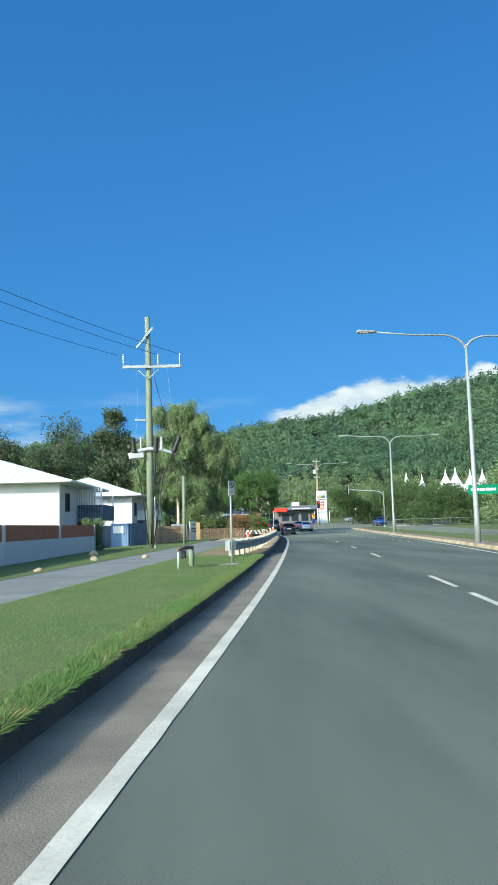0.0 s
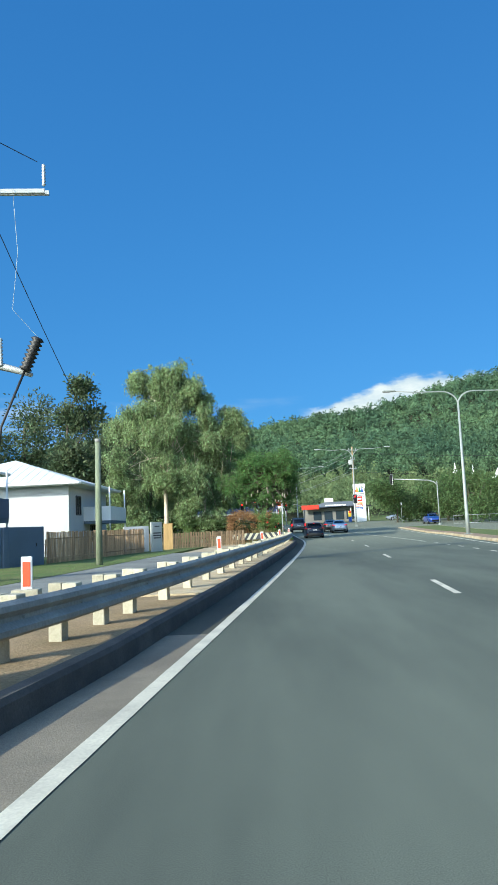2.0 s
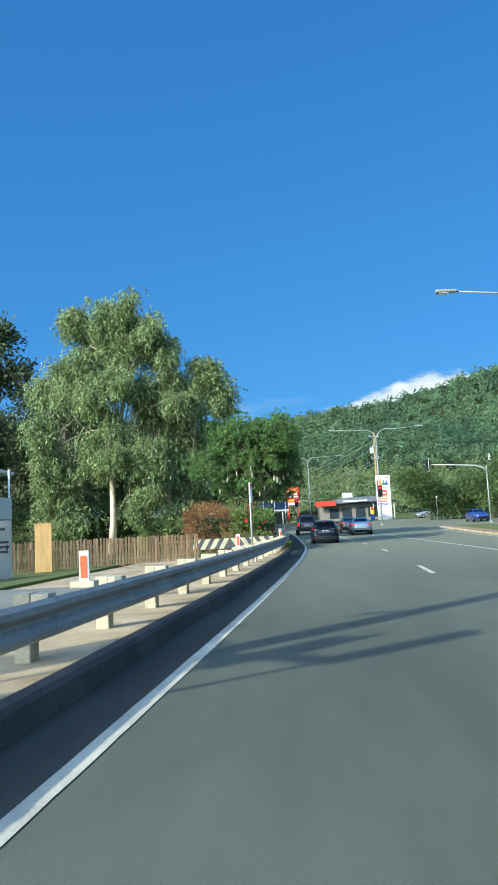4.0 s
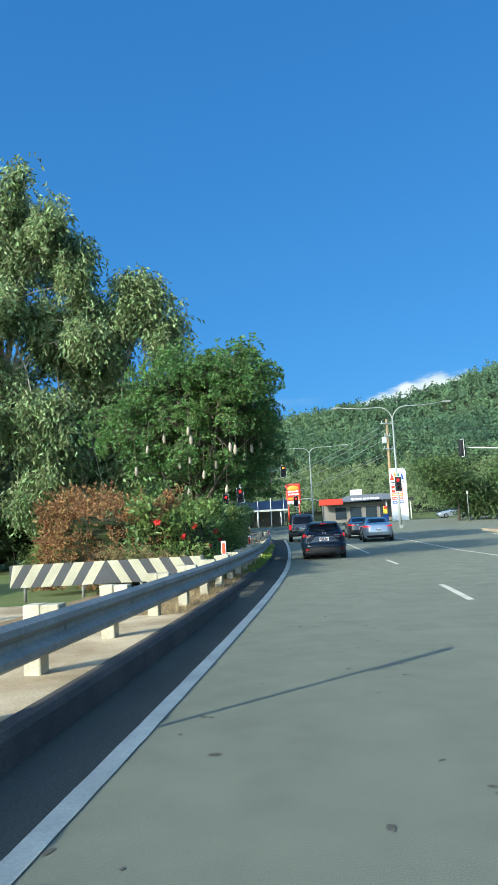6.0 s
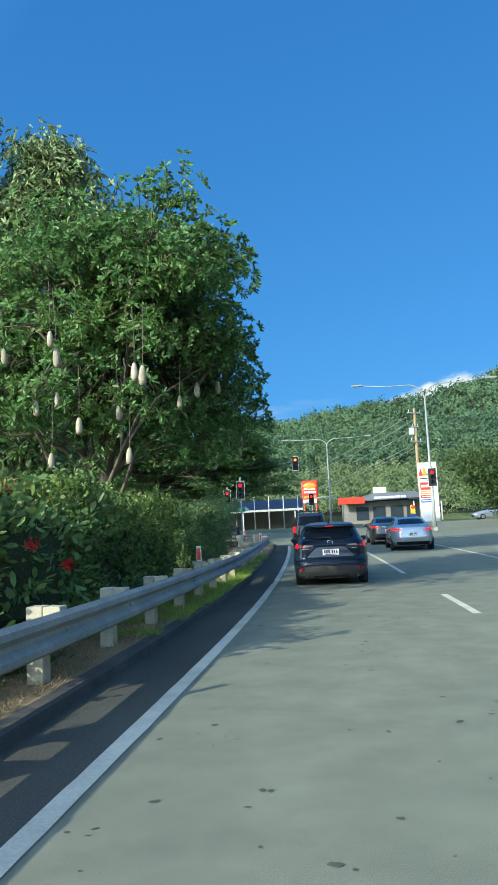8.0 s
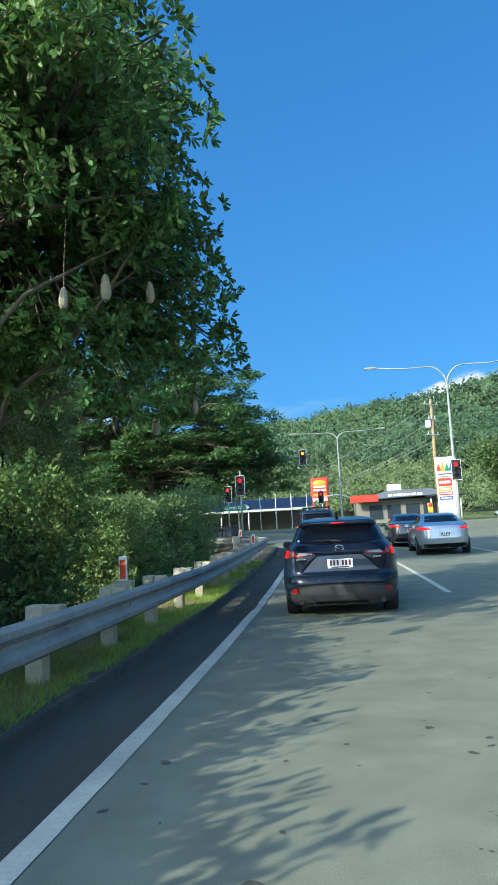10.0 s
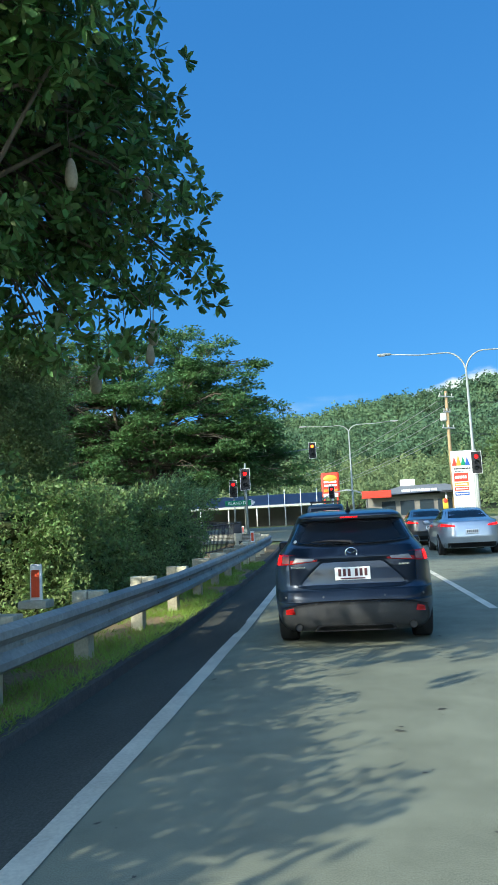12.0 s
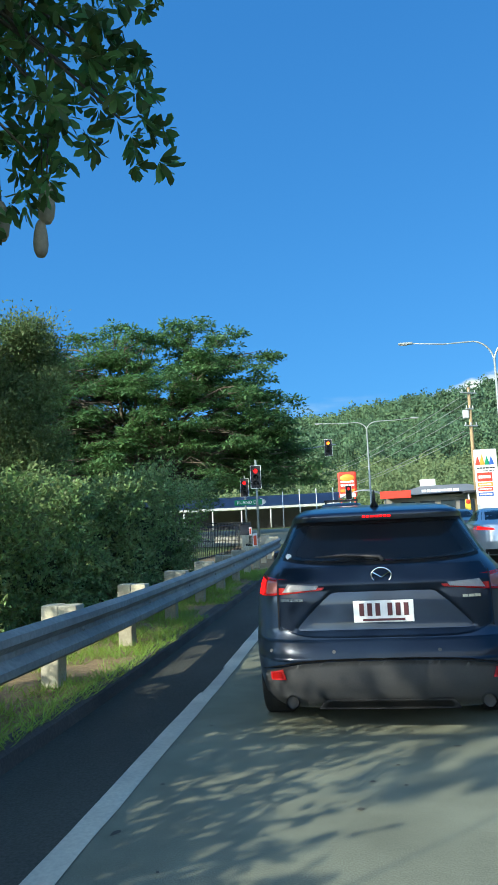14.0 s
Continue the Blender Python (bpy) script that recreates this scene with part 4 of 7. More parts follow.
for x, y, h, r in ((30, 150, 6.5, 4.0), (36, 153, 7.4, 4.4), (43, 156, 7.0, 4.5), (50, 152, 6.0, 4.6), (57, 158, 6.2, 5), (65, 154, 6.8, 5), (74, 150, 10, 5), (40, 175, 8, 5), (52, 182, 8.5, 5), (84, 150, 9, 5), (66, 182, 9, 6)):
    k += 1
    belt_tree(x, y, h, r, 40 + k, LEAF_STREET, "round-crowned street tree across the crossing", "trees across the crossing", 230, 0.40)
belt_tree(-16.5, 95, 16.5, 2.7, 77, LEAF_BELT, "tall dark narrow tree behind the houses")
for k, (x, y, h, rr) in enumerate(((24.5, 147, 7.4, 4.2), (32, 143, 8.2, 4.4), (31.5, 128, 7.8, 4.0), (38.5, 127, 6.4, 4.0), (46, 128, 5.6, 4.2))):
    belt_tree(x, y, h, rr, 110 + k, LEAF_STREET, "broad leafy tree beside the far footpath", "trees across the crossing", 380, 0.34)
belt_tree(37, 96, 9.5, 3.4, 90, LEAF_GUM, "olive-brown tree beside the far carriageway", "", 200, 0.3)


def make_hedge(name, x0, x1, y0, y1, top, n, mat, label, seed, size=0.12, category="hedge", base=0.1, bumpy=0.25, slim=0.5):
    rng = np.random.default_rng(seed)
    cx, cy, hz = (x0 + x1) / 2, (y0 + y1) / 2, rise((y0 + y1) / 2) + base
    root = empty(name, (cx, cy, hz), 0, label, category)
    m = 9
    k = n // m
    u = rng.uniform(-1, 1, (k, 3))
    face = rng.integers(0, 4, k)
    u[:, 0] = np.where(face == 0, -1 + rng.uniform(0, 0.25, k), np.where(face == 1, 1 - rng.uniform(0, 0.25, k), u[:, 0]))
    u[:, 2] = np.where(face == 2, 1 - rng.uniform(0, 0.15, k), u[:, 2])
    u[:, 1] = np.where(face == 3, np.sign(u[:, 1]) * (1 - rng.uniform(0, 0.1, k)), u[:, 1])
    p = np.stack([u[:, 0] * (x1 - x0) / 2, u[:, 1] * (y1 - y0) / 2, (u[:, 2] + 1) / 2 * top], 1)
    wob = np.array([noise.noise((a * 0.8, b * 0.8, c * 0.8 + seed)) + 0.5 * noise.noise((a * 2.6, b * 2.6, c * 2.6 + seed)) for a, b, c in p])
    out = unit(u * np.array([1, 1, 0.8]) + rng.normal(size=u.shape) * 0.45 + np.array([0, 0, 0.3]))
    p += unit(u) * wob[:, None] * bumpy * 2.0 + rng.normal(size=p.shape) * 0.07
    # each sprig carries leaves along its tip
    t = np.tile(np.linspace(-0.9, 1.0, m), k)[:, None]
    big = lambda v: np.repeat(v, m, 0)
    base = big(p) + big(out) * t * size * 1.5 + rng.normal(size=(k * m, 3)) * size * 0.25
    axis = unit(big(out) * (0.35 + 0.5 * (t > 0.7)) + rng.normal(size=base.shape) * 0.75)
    base[:, 2] = np.maximum(base[:, 2], 0.02)
    if size < 0.09:
        ob = new("foliage", quads_mesh("foliage", leaf_quads(rng, base, axis, size * 1.15, size * slim * 1.2), mat))
    else:
        ob = new("foliage", quads_mesh("foliage", leaf_ovals(rng, base, axis, size, size * slim), mat, 6))
    ob.parent = root
    # solid core added inside, its dark colour standing for shade in the gaps
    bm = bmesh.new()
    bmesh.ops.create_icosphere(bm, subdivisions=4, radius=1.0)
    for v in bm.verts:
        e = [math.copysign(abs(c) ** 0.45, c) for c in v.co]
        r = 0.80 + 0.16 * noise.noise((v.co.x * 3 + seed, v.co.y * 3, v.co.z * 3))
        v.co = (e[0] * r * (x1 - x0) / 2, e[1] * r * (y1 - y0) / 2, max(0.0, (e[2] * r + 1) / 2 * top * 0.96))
    part("shade_core", bm, LEAF_GAP_SHADE, root, "solid core coloured dark as the shade between the leaves")
    bm = bmesh.new()
    for i in range(26):
        a = (rng.uniform(-0.7, 0.7) * (x1 - x0) / 2, rng.uniform(-0.9, 0.9) * (y1 - y0) / 2, 0)
        limb(bm, a, (a[0] + rng.normal() * 0.4, a[1] + rng.normal() * 0.4, top * 0.9), 0.03, 0.008, rng, seg=5)
    part("stem", bm, BARK, root)["kind"] = "stuff"
    return root


make_hedge("hedge", 0.6, 3.5, 98.5, 104.0, 1.95, 52000, LEAF_HEDGE, "dense dark green hedge behind the guardrail", 3, 0.066, bumpy=0.4)
make_hedge("thicket", -15.0, -5.6, 96.5, 99.5, 2.9, 11000, LEAF_DARK, "dark overgrown thicket behind the paling fence", 14, 0.2, "shrub", bumpy=0.5)
make_hedge("hedge", -5.5, 3.45, 94.3, 98.6, 1.85, 80000, LEAF_HEDGE, "broad sunlit green hedge beyond the sausage tree", 4, 0.066, bumpy=0.3)
make_hedge("shrub", 1.6, 4.0, 84.5, 90.5, 1.9, 40000, LEAF_SHRUB, "dense green shrub under the sausage tree", 5, 0.075, "shrub")
make_hedge("creeper_bush", -0.1, 2.9, 81.0, 84.8, 1.95, 26000, LEAF_DRY, "rust-brown dry creeper mound beside the guardrail", 7, 0.075, "bush", bumpy=0.4)
make_hedge("hibiscus_shrub", 2.4, 4.1, 80.6, 84.6, 1.75, 11000, LEAF_SHRUB, "leafy green hibiscus shrub with red flowers", 8, 0.15, "shrub", bumpy=0.5, slim=0.4)
make_hedge("low_creeper", 2.2, 4.0, 78.8, 80.6, 0.62, 7000, LEAF_CREEPER, "low straggly olive-brown creeper beside the guardrail", 9, 0.075, "shrub", slim=0.3)


def make_forest():
    """The wooded range: rounded crowns of leaf clumps over the slope, paler scrub along its foot."""
    rng = np.random.default_rng(77)
    woods, scrub = [], []
    tries = 0
    while len(woods) < 7200 and tries < 120000:
        tries += 1
        a, r = rng.uniform(-24, 42), rng.uniform(215, 610) if rng.random() < 0.8 else rng.uniform(520, 590)
        x, y = 40 + math.sin(math.radians(a)) * r, math.cos(math.radians(a)) * r
        if not -20 < math.degrees(math.atan2(x - 5, y - 50)) < 26:
            continue
        h = hill(x, y)
        if h < 2.0 and rng.random() < 0.8:
            continue
        low = h < 13 + 9 * noise.noise((x * 0.02, y * 0.02, 1.3))
        (scrub if low else woods).append((x, y, land(x, y), rng.uniform(0.75, 1.35) * (0.7 if low else 1.0)))

    def crowns(name, pts, cover, mat, label):
        """Leaf clumps on the skins of a few lumps a crown, finer on the nearer slope."""
        pts = np.array(pts)
        far = np.hypot(pts[:, 0] - 5, pts[:, 1] - 60)
        clump = 0.0029 * far
        per = np.clip(cover * (pts[:, 3] / clump) ** 2, 24, 150).astype(int)
        own = np.repeat(np.arange(len(pts)), per)
        n = len(own)
        d = unit(rng.normal(size=(n, 3)))
        d[:, 2] = np.abs(d[:, 2]) * 1.15 - 0.35
        size = pts[own, 3][:, None]
        tall = rng.uniform(0.8, 1.6, len(pts))[own][:, None]
        lump = rng.normal(size=(len(pts), 5, 3)) * np.array([1.05, 1.05, 1.15])
        p = pts[own, :3] + (lump[own, rng.integers(0, 5, n)] + d * 1.9 * rng.uniform(0.8, 1.03, (n, 1))) * size * np.hstack([np.ones((n, 2)), tall]) + np.array([0, 0, 4.4]) * size * tall
        out = unit(d + rng.normal(size=(n, 3)) * 0.4)
        axis = unit(np.cross(out, rng.normal(size=(n, 3))))
        side = np.cross(out, axis)
        ln, wd = clump[own][:, None] * rng.uniform(0.7, 1.4, (n, 1)), clump[own][:, None] * rng.uniform(0.55, 1.0, (n, 1))
        q = np.stack([p - axis * ln * 0.5, p + side * wd * 0.5, p + axis * ln * 0.5, p - side * wd * 0.5], 1).reshape(-1, 3)
        tagged(new(name, quads_mesh(name, q, mat)), label, "forest", kind="stuff")

    crowns("forest", woods, 66, LEAF_HILL, "dense dark green forest covering the range")
    crowns("scrub", scrub, 66, LEAF_SCRUB, "paler green scrub along the foot of the range")


make_forest()


# ---------------------------------------------------------------- lamps, poles and signals
def street_lamp(x, y, base, h, arm, rz, top):
    root = empty("street_lamp", (x, y, base), rz, "tall galvanised street lamp with two outreach arms", "street lamp", "street lamps along the median")
    bm = bmesh.new()
    tube(bm, [(0, 0, 0), (0, 0, 1.2), (0, 0, h)], [0.15, 0.125, 0.06], 12)
    box(bm, (0, 0, 0.02), (0.42, 0.42, 0.04))
    part("pole", bm, LAMP_STEEL, root)
    for s in (-1, 1):
        pts = [(0, 0, h - 0.3)] + [(s * arm * 0.26 * (1 - math.cos(a)), 0, h - 0.3 + top * math.sin(a)) for a in np.linspace(0.2, 1.5, 7)]
        pts += [(s * arm * 0.6, 0, h - 0.3 + top * 0.98), (s * arm, 0, h - 0.3 + top * 1.12)]
        bm = bmesh.new()
        tube(bm, pts, [0.055] * 6 + [0.045, 0.045, 0.04, 0.035], 8)
        a = part("arm", bm, LAMP_STEEL, root)
        bm = bmesh.new()
        box(bm, (s * (arm + 0.3), 0, h - 0.3 + top * 1.13), (0.85, 0.28, 0.12), 0.04)
        hd = part("lantern", bm, LAMP_STEEL, a, "flat grey lantern head")
        bm = bmesh.new()
        box(bm, (s * (arm + 0.42), 0, h - 0.375 + top * 1.13), (0.42, 0.2, 0.05), 0.02)
        part("lens", bm, LAMP_CLEAR, hd)


street_lamp(11.5, 34, 0.15, 9.5, 4.7, 8, 0.75)
street_lamp(16.65, 74.6, 0.15, 9.3, 4.6, 6, 0.95)
street_lamp(15.9, 132.4, rise(131) + 0.1, 10.3, 4.9, 0, 1.4)
street_lamp(8.6, 164.5, rise(164), 10.2, 4.7, 0, 0.9)


# ---------------------------------------------------------------- vehicles
class Shell:
    """A car body as level slices: (z, rear y, front y, half width); rear at y = 0, facing +y."""

    def __init__(self, rows, power=5.0):
        self.rows, self.power = np.array(rows, float), power

    def at(self, z):
        r = self.rows
        return [float(np.interp(z, r[:, 0], r[:, i])) for i in (1, 2, 3)]

    def rear(self, x, z, lift=0.0):
        yr, yf, w = self.at(z)
        h = (yf - yr) / 2
        t = max(0.0, 1 - min(abs(x) / w, 0.999) ** self.power) ** (1 / self.power)
        return (x, yr + h - h * t - lift, z)

    def front(self, x, z, lift=0.0):
        yr, yf, w = self.at(z)
        h = (yf - yr) / 2
        t = max(0.0, 1 - min(abs(x) / w, 0.999) ** self.power) ** (1 / self.power)
        return (x, yr + h + h * t + lift, z)

    def side(self, y, z, s, lift=0.0):
        yr, yf, w = self.at(z)
        h = (yf - yr) / 2
        u = min(abs(y - yr - h) / h, 0.999)
        return (s * (w * (1 - u ** self.power) ** (1 / self.power) + lift), y, z)

    def body(self, bm, seg=88):
        zs = np.linspace(self.rows[0, 0], self.rows[-1, 0], 40)
        rings = []
        for z in zs:
            yr, yf, w = self.at(z)
            c, h = (yr + yf) / 2, (yf - yr) / 2
            ring = []
            for k in range(seg):
                a = 2 * math.pi * k / seg
                e = 2 / self.power
                ring.append(bm.verts.new((w * math.copysign(abs(math.cos(a)) ** e, math.cos(a)), c + h * math.copysign(abs(math.sin(a)) ** e, math.sin(a)), z)))
            rings.append(ring)
        for a, b in zip(rings, rings[1:]):
            for k in range(seg):
                bm.faces.new((a[k], a[(k + 1) % seg], b[(k + 1) % seg], b[k])).smooth = True
        bm.faces.new(rings[-1]).smooth = True
        bm.faces.new(rings[0][::-1])

    def patch(self, where, outline, lift=0.006, nu=12, nv=6, thick=0.012):
        """A panel lying on the skin. outline(u, v) gives (across, z)."""
        bm = bmesh.new()
        g = [[bm.verts.new(where(*outline(i / nu, j / nv), lift)) for i in range(nu + 1)] for j in range(nv + 1)]
        for a, b in zip(g, g[1:]):
            for i in range(nu):
                bm.faces.new((a[i], a[i + 1], b[i + 1], b[i])).smooth = True
        bmesh.ops.solidify(bm, geom=bm.faces[:], thickness=-thick)
        bmesh.ops.recalc_face_normals(bm, faces=bm.faces[:])
        return bm


def quad(a, b, c, d):
    """Outline from four corners (across, z): lower left, lower right, upper right, upper left."""
    return lambda u, v: tuple((1 - v) * ((1 - u) * a[i] + u * b[i]) + v * ((1 - u) * d[i] + u * c[i]) for i in (0, 1))


def wheel(parent, x, y, r, width):
    bm = bmesh.new()
    prof = [(-0.5, 0.62), (-0.5, 0.93), (-0.42, 0.99), (0.42, 0.99), (0.5, 0.93), (0.5, 0.62)]
    rings = [[bm.verts.new((x + u * width, y + v * r * math.cos(a), r + v * r * math.sin(a))) for a in np.linspace(0, 2 * math.pi, 29)[:-1]] for u, v in prof]
    for a, b in zip(rings, rings[1:]):
        for k in range(28):
            bm.faces.new((a[k], a[(k + 1) % 28], b[(k + 1) % 28], b[k])).smooth = True
    bmesh.ops.recalc_face_normals(bm, faces=bm.faces[:])
    w = part("wheel", bm, RUBBER, parent, "black tyre on an alloy rim")
    bm = bmesh.new()
    s = 1 if x > 0 else -1
    for k in range(5):
        a = 2 * math.pi * k / 5
        box(bm, (x + s * width * 0.38, y + 0.3 * r * math.cos(a), r + 0.3 * r * math.sin(a)), (0.03, 0.6 * r, 0.2 * r), 0.01, pose(0, 0, 0, math.degrees(a)))
    tube(bm, [(x + s * width * 0.2, y, r), (x + s * width * 0.42, y, r)], 0.15 * r, 12)
    tube(bm, [(x - s * width * 0.1, y, r), (x - s * width * 0.05, y, r)], 0.62 * r, 20)
    part("rim", bm, ALLOY, w)


def plate(shell, parent, z, w=0.372, h=0.134, ink=None, set_in=0.0):
    y = shell.rear(0, z)[1] - 0.02 - set_in
    bm = bmesh.new()
    box(bm, (0, y, z), (w, 0.012, h), 0.004)
    p = part("number_plate", bm, WHITE_SIGN, parent, "white plate with plain dark bars")
    for x, zz, bw, bh in [(u * w / 0.372, z + 0.012, 0.03, h * 0.58) for u in (-0.135, -0.085, -0.035, 0.04, 0.09, 0.14)] + [(0, z - h * 0.38, w * 0.7, h * 0.1)]:
        bm = bmesh.new()
        box(bm, (x, y - 0.008, zz), (bw, 0.004, bh))
        part("bar", bm, ink or PLATE_INK, p)


def exhaust(parent, x, y, z):
    bm = bmesh.new()
    tube(bm, [(x, y - 0.03, z), (x, y + 0.16, z)], 0.045, 16, caps=False)
    tube(bm, [(x, y + 0.16, z), (x, y - 0.03, z)], 0.038, 16, caps=False)
    part("exhaust_tip", bm, CHROME, parent)
    bm = bmesh.new()
    tube(bm, [(x, y - 0.012, z), (x, y + 0.05, z)], 0.037, 16)
    part("exhaust_pipe", bm, BLACK, parent)


def make_hatchback():
    root = empty("hatchback", (7.27, 92.1, rise(92.1)), 0, "dark blue hatchback with lit brake lamps, stopped in the kerbside lane", "car")
    sh = Shell([(0.17, 0.14, 4.15, 0.80), (0.24, 0.06, 4.28, 0.855), (0.34, 0.015, 4.40, 0.88), (0.46, 0.0, 4.46, 0.893), (0.53, 0.012, 4.46, 0.897), (0.60, 0.045, 4.44, 0.897), (0.64, 0.075, 4.42, 0.895), (0.72, 0.082, 4.30, 0.89), (0.84, 0.088, 4.10, 0.878),
                (0.94, 0.105, 3.76, 0.855), (1.00, 0.13, 3.45, 0.82), (1.05, 0.165, 3.20, 0.775), (1.10, 0.225, 3.08, 0.735), (1.20, 0.345, 2.85, 0.685), (1.30, 0.475, 2.62, 0.642), (1.335, 0.52, 2.52, 0.625), (1.345, 0.45, 2.50, 0.618), (1.354, 0.39, 2.46, 0.612), (1.370, 0.385, 2.42, 0.604),
                (1.390, 0.45, 2.36, 0.592), (1.415, 0.60, 2.26, 0.568), (1.440, 0.83, 2.12, 0.525), (1.457, 1.12, 1.98, 0.46), (1.467, 1.40, 1.85, 0.36)], 6.2)
    bm = bmesh.new()
    sh.body(bm)
    part("body", bm, CAR_BLUE, root, smooth=False)

    def soft_step(a, b, v):
        t = min(max((v - a) / (b - a), 0.0), 1.0)
        return t * t * (3 - 2 * t)

    def pressed(x, z, lift):
        """The tailgate skin: hollow round the plate, with a fold over it and a ledge under the lamps."""
        p = sh.rear(x, z, lift)
        half = 0.56 - 0.24 * min(max((z - 0.65) / 0.24, 0), 1) ** 1.2
        hollow = soft_step(half + 0.012, half - 0.035, abs(x)) * soft_step(0.895, 0.872, z) * soft_step(0.64, 0.68, z)
        fold = soft_step(0.90, 0.935, z) * soft_step(1.01, 0.95, z) * 0.012
        return (p[0], p[1] + 0.034 * hollow - fold, p[2])

    P = lambda name, o, mat, label="", lift=0.006, on=None, **k: part(name, sh.patch(sh.rear, o, lift, **k), mat, on or root, label)
    gate = part("tailgate", sh.patch(pressed, lambda u, v: ((2 * u - 1) * (0.665 + 0.02 * v - 0.05 * max(0, v - 0.75) / 0.25), 0.615 + 0.065 * abs(2 * u - 1) ** 7 * (1 - v) + 0.435 * v), 0.012, 72, 34, 0.012), CAR_BLUE, root, "pressed blue tailgate with a hollow round the plate")
    P("rear_window", lambda u, v: ((2 * u - 1) * (0.655 - 0.105 * v), 1.068 + 0.045 * abs(2 * u - 1) ** 3 * (1 - v) + 0.262 * v), DARK_GLASS, "dark tinted rear window", 0.008, nu=28, nv=10)
    P("window_surround", lambda u, v: ((2 * u - 1) * (0.685 - 0.105 * v), 1.052 + 0.045 * abs(2 * u - 1) ** 3 * (1 - v) + 0.286 * v), BLACK, "black edge round the rear window", 0.004, nu=28, nv=10)
    P("bumper_skin", lambda u, v: ((2 * u - 1) * 0.845, 0.475 + 0.13 * v), CAR_BLUE, "blue upper bumper", 0.012, nu=44, nv=6)
    P("bumper_cladding", lambda u, v: ((2 * u - 1) * (0.79 - 0.03 * v ** 4), 0.19 + (0.215 + 0.075 * (1 - abs(2 * u - 1) ** 4)) * v), CLAD, "matt grey lower bumper", 0.018, nu=44, nv=8)
    P("cladding_lip", lambda u, v: ((2 * u - 1) * (0.805 - 0.02 * v), 0.402 + 0.082 * (1 - abs(2 * u - 1) ** 4) + 0.012 * v), BLACK, "", 0.021, nu=44, nv=1, thick=0.006)
    P("diffuser", lambda u, v: ((2 * u - 1) * (0.44 - 0.05 * v), 0.165 + 0.075 * v), BLACK, "black lower diffuser", 0.024, nu=16, nv=3)
    for s in (-1, 1):
        lamp = P("tail_lamp", quad((s * 0.832, 0.862), (s * 0.375, 0.905), (s * 0.345, 0.945), (s * 0.80, 0.995)), LAMP_RED, "swept red and clear tail lamp", 0.020, nu=22, nv=8)
        for nm, o, mt, lb in (("brake_light", quad((s * 0.822, 0.873), (s * 0.775, 0.876), (s * 0.758, 0.968), (s * 0.795, 0.982)), LAMP_LIT, "lit red brake light"),
                              ("lamp_ring", quad((s * 0.755, 0.884), (s * 0.675, 0.890), (s * 0.665, 0.960), (s * 0.745, 0.968)), LAMP_RING, "smoky round lens"),
                              ("reversing_light", quad((s * 0.635, 0.892), (s * 0.415, 0.909), (s * 0.40, 0.932), (s * 0.60, 0.945)), LAMP_CLEAR, "clear reversing lens")):
            part(nm, sh.patch(sh.rear, o, 0.025, 8, 5), mt, lamp, lb)
        P("lamp_gap", lambda u, v: (s * (0.662 + 0.008 * u), 0.66 + 0.34 * v), BLACK, "", 0.027, nu=1, nv=10, thick=0.004)
        P("reflector", lambda u, v: (s * (0.73 - (0.105 - 0.02 * v) * u), 0.355 + 0.010 * u + (0.05 + 0.015 * u) * v), LAMP_RED, "red bumper reflector", 0.030, nu=5, nv=4)
        exhaust(root, s * 0.595, sh.rear(0.595, 0.23)[1] - 0.035, 0.225)
        bm = bmesh.new()
        box(bm, (s * 0.93, 2.92, 1.02), (0.16, 0.11, 0.125), 0.045)
        tube(bm, [(s * 0.84, 2.98, 0.97), (s * 0.92, 2.95, 0.98)], 0.03, 8)
        mirror = part("wing_mirror", bm, CAR_BLUE, root)
        bm = bmesh.new()
        box(bm, (s * 0.93, 2.862, 1.02), (0.125, 0.012, 0.085), 0.004)
        part("mirror_glass", bm, DARK_GLASS, mirror)
        part("side_window", sh.patch(lambda a, z, l: sh.side(a, z, s, l), quad((0.75, 1.08), (3.0, 1.06), (2.3, 1.34), (0.95, 1.34)), 0.004, 14, 6), DARK_GLASS, root)
        for y in (0.78, 3.5):
            wheel(root, s * 0.742, y, 0.325, 0.205)
        for x in (0.32, 0.72):
            c = sh.rear(s * x, 0.535)
            bm = bmesh.new()
            tube(bm, [(c[0], c[1] - 0.015, c[2]), (c[0], c[1] + 0.01, c[2])], 0.011, 10)
            part("parking_sensor", bm, CLAD, root)
    for k in range(7):
        x = -0.085 + k * 0.0283
        b = sh.patch(sh.rear, lambda u, v: (x + 0.022 * (u - 0.5), 1.354 + 0.015 * v), 0.012, 2, 1)
        part("high_brake_light", b, LAMP_LIT, root, "lit red segment of the high brake light")
    y = pressed(0, 0.985, 0)[1] - 0.026
    bm = bmesh.new()
    rim = [(0.062 * math.cos(a), y, 0.985 + 0.048 * math.sin(a)) for a in np.linspace(0, 2 * math.pi, 29)]
    tube(bm, rim, 0.006, 6, caps=False)
    tube(bm, [(-0.05, y, 1.003), (0, y - 0.004, 0.973), (0.05, y, 1.003)], 0.005, 5)
    part("badge_ring", bm, CHROME, gate, "plain chrome oval badge")
    bm = bmesh.new()
    tube(bm, [(0.02, 0.19, 1.072), (0.0, 0.20, 1.10), (-0.22, 0.222, 1.115), (-0.42, 0.235, 1.105)], [0.022, 0.014, 0.011, 0.007], 8)
    part("rear_wiper", bm, BLACK, root)
    bm = bmesh.new()
    tube(bm, [(0, 0.80, 1.43), (0, 0.76, 1.47), (0, 0.69, 1.55)], [0.035, 0.014, 0.006], 8)
    part("aerial", bm, BLACK, root)
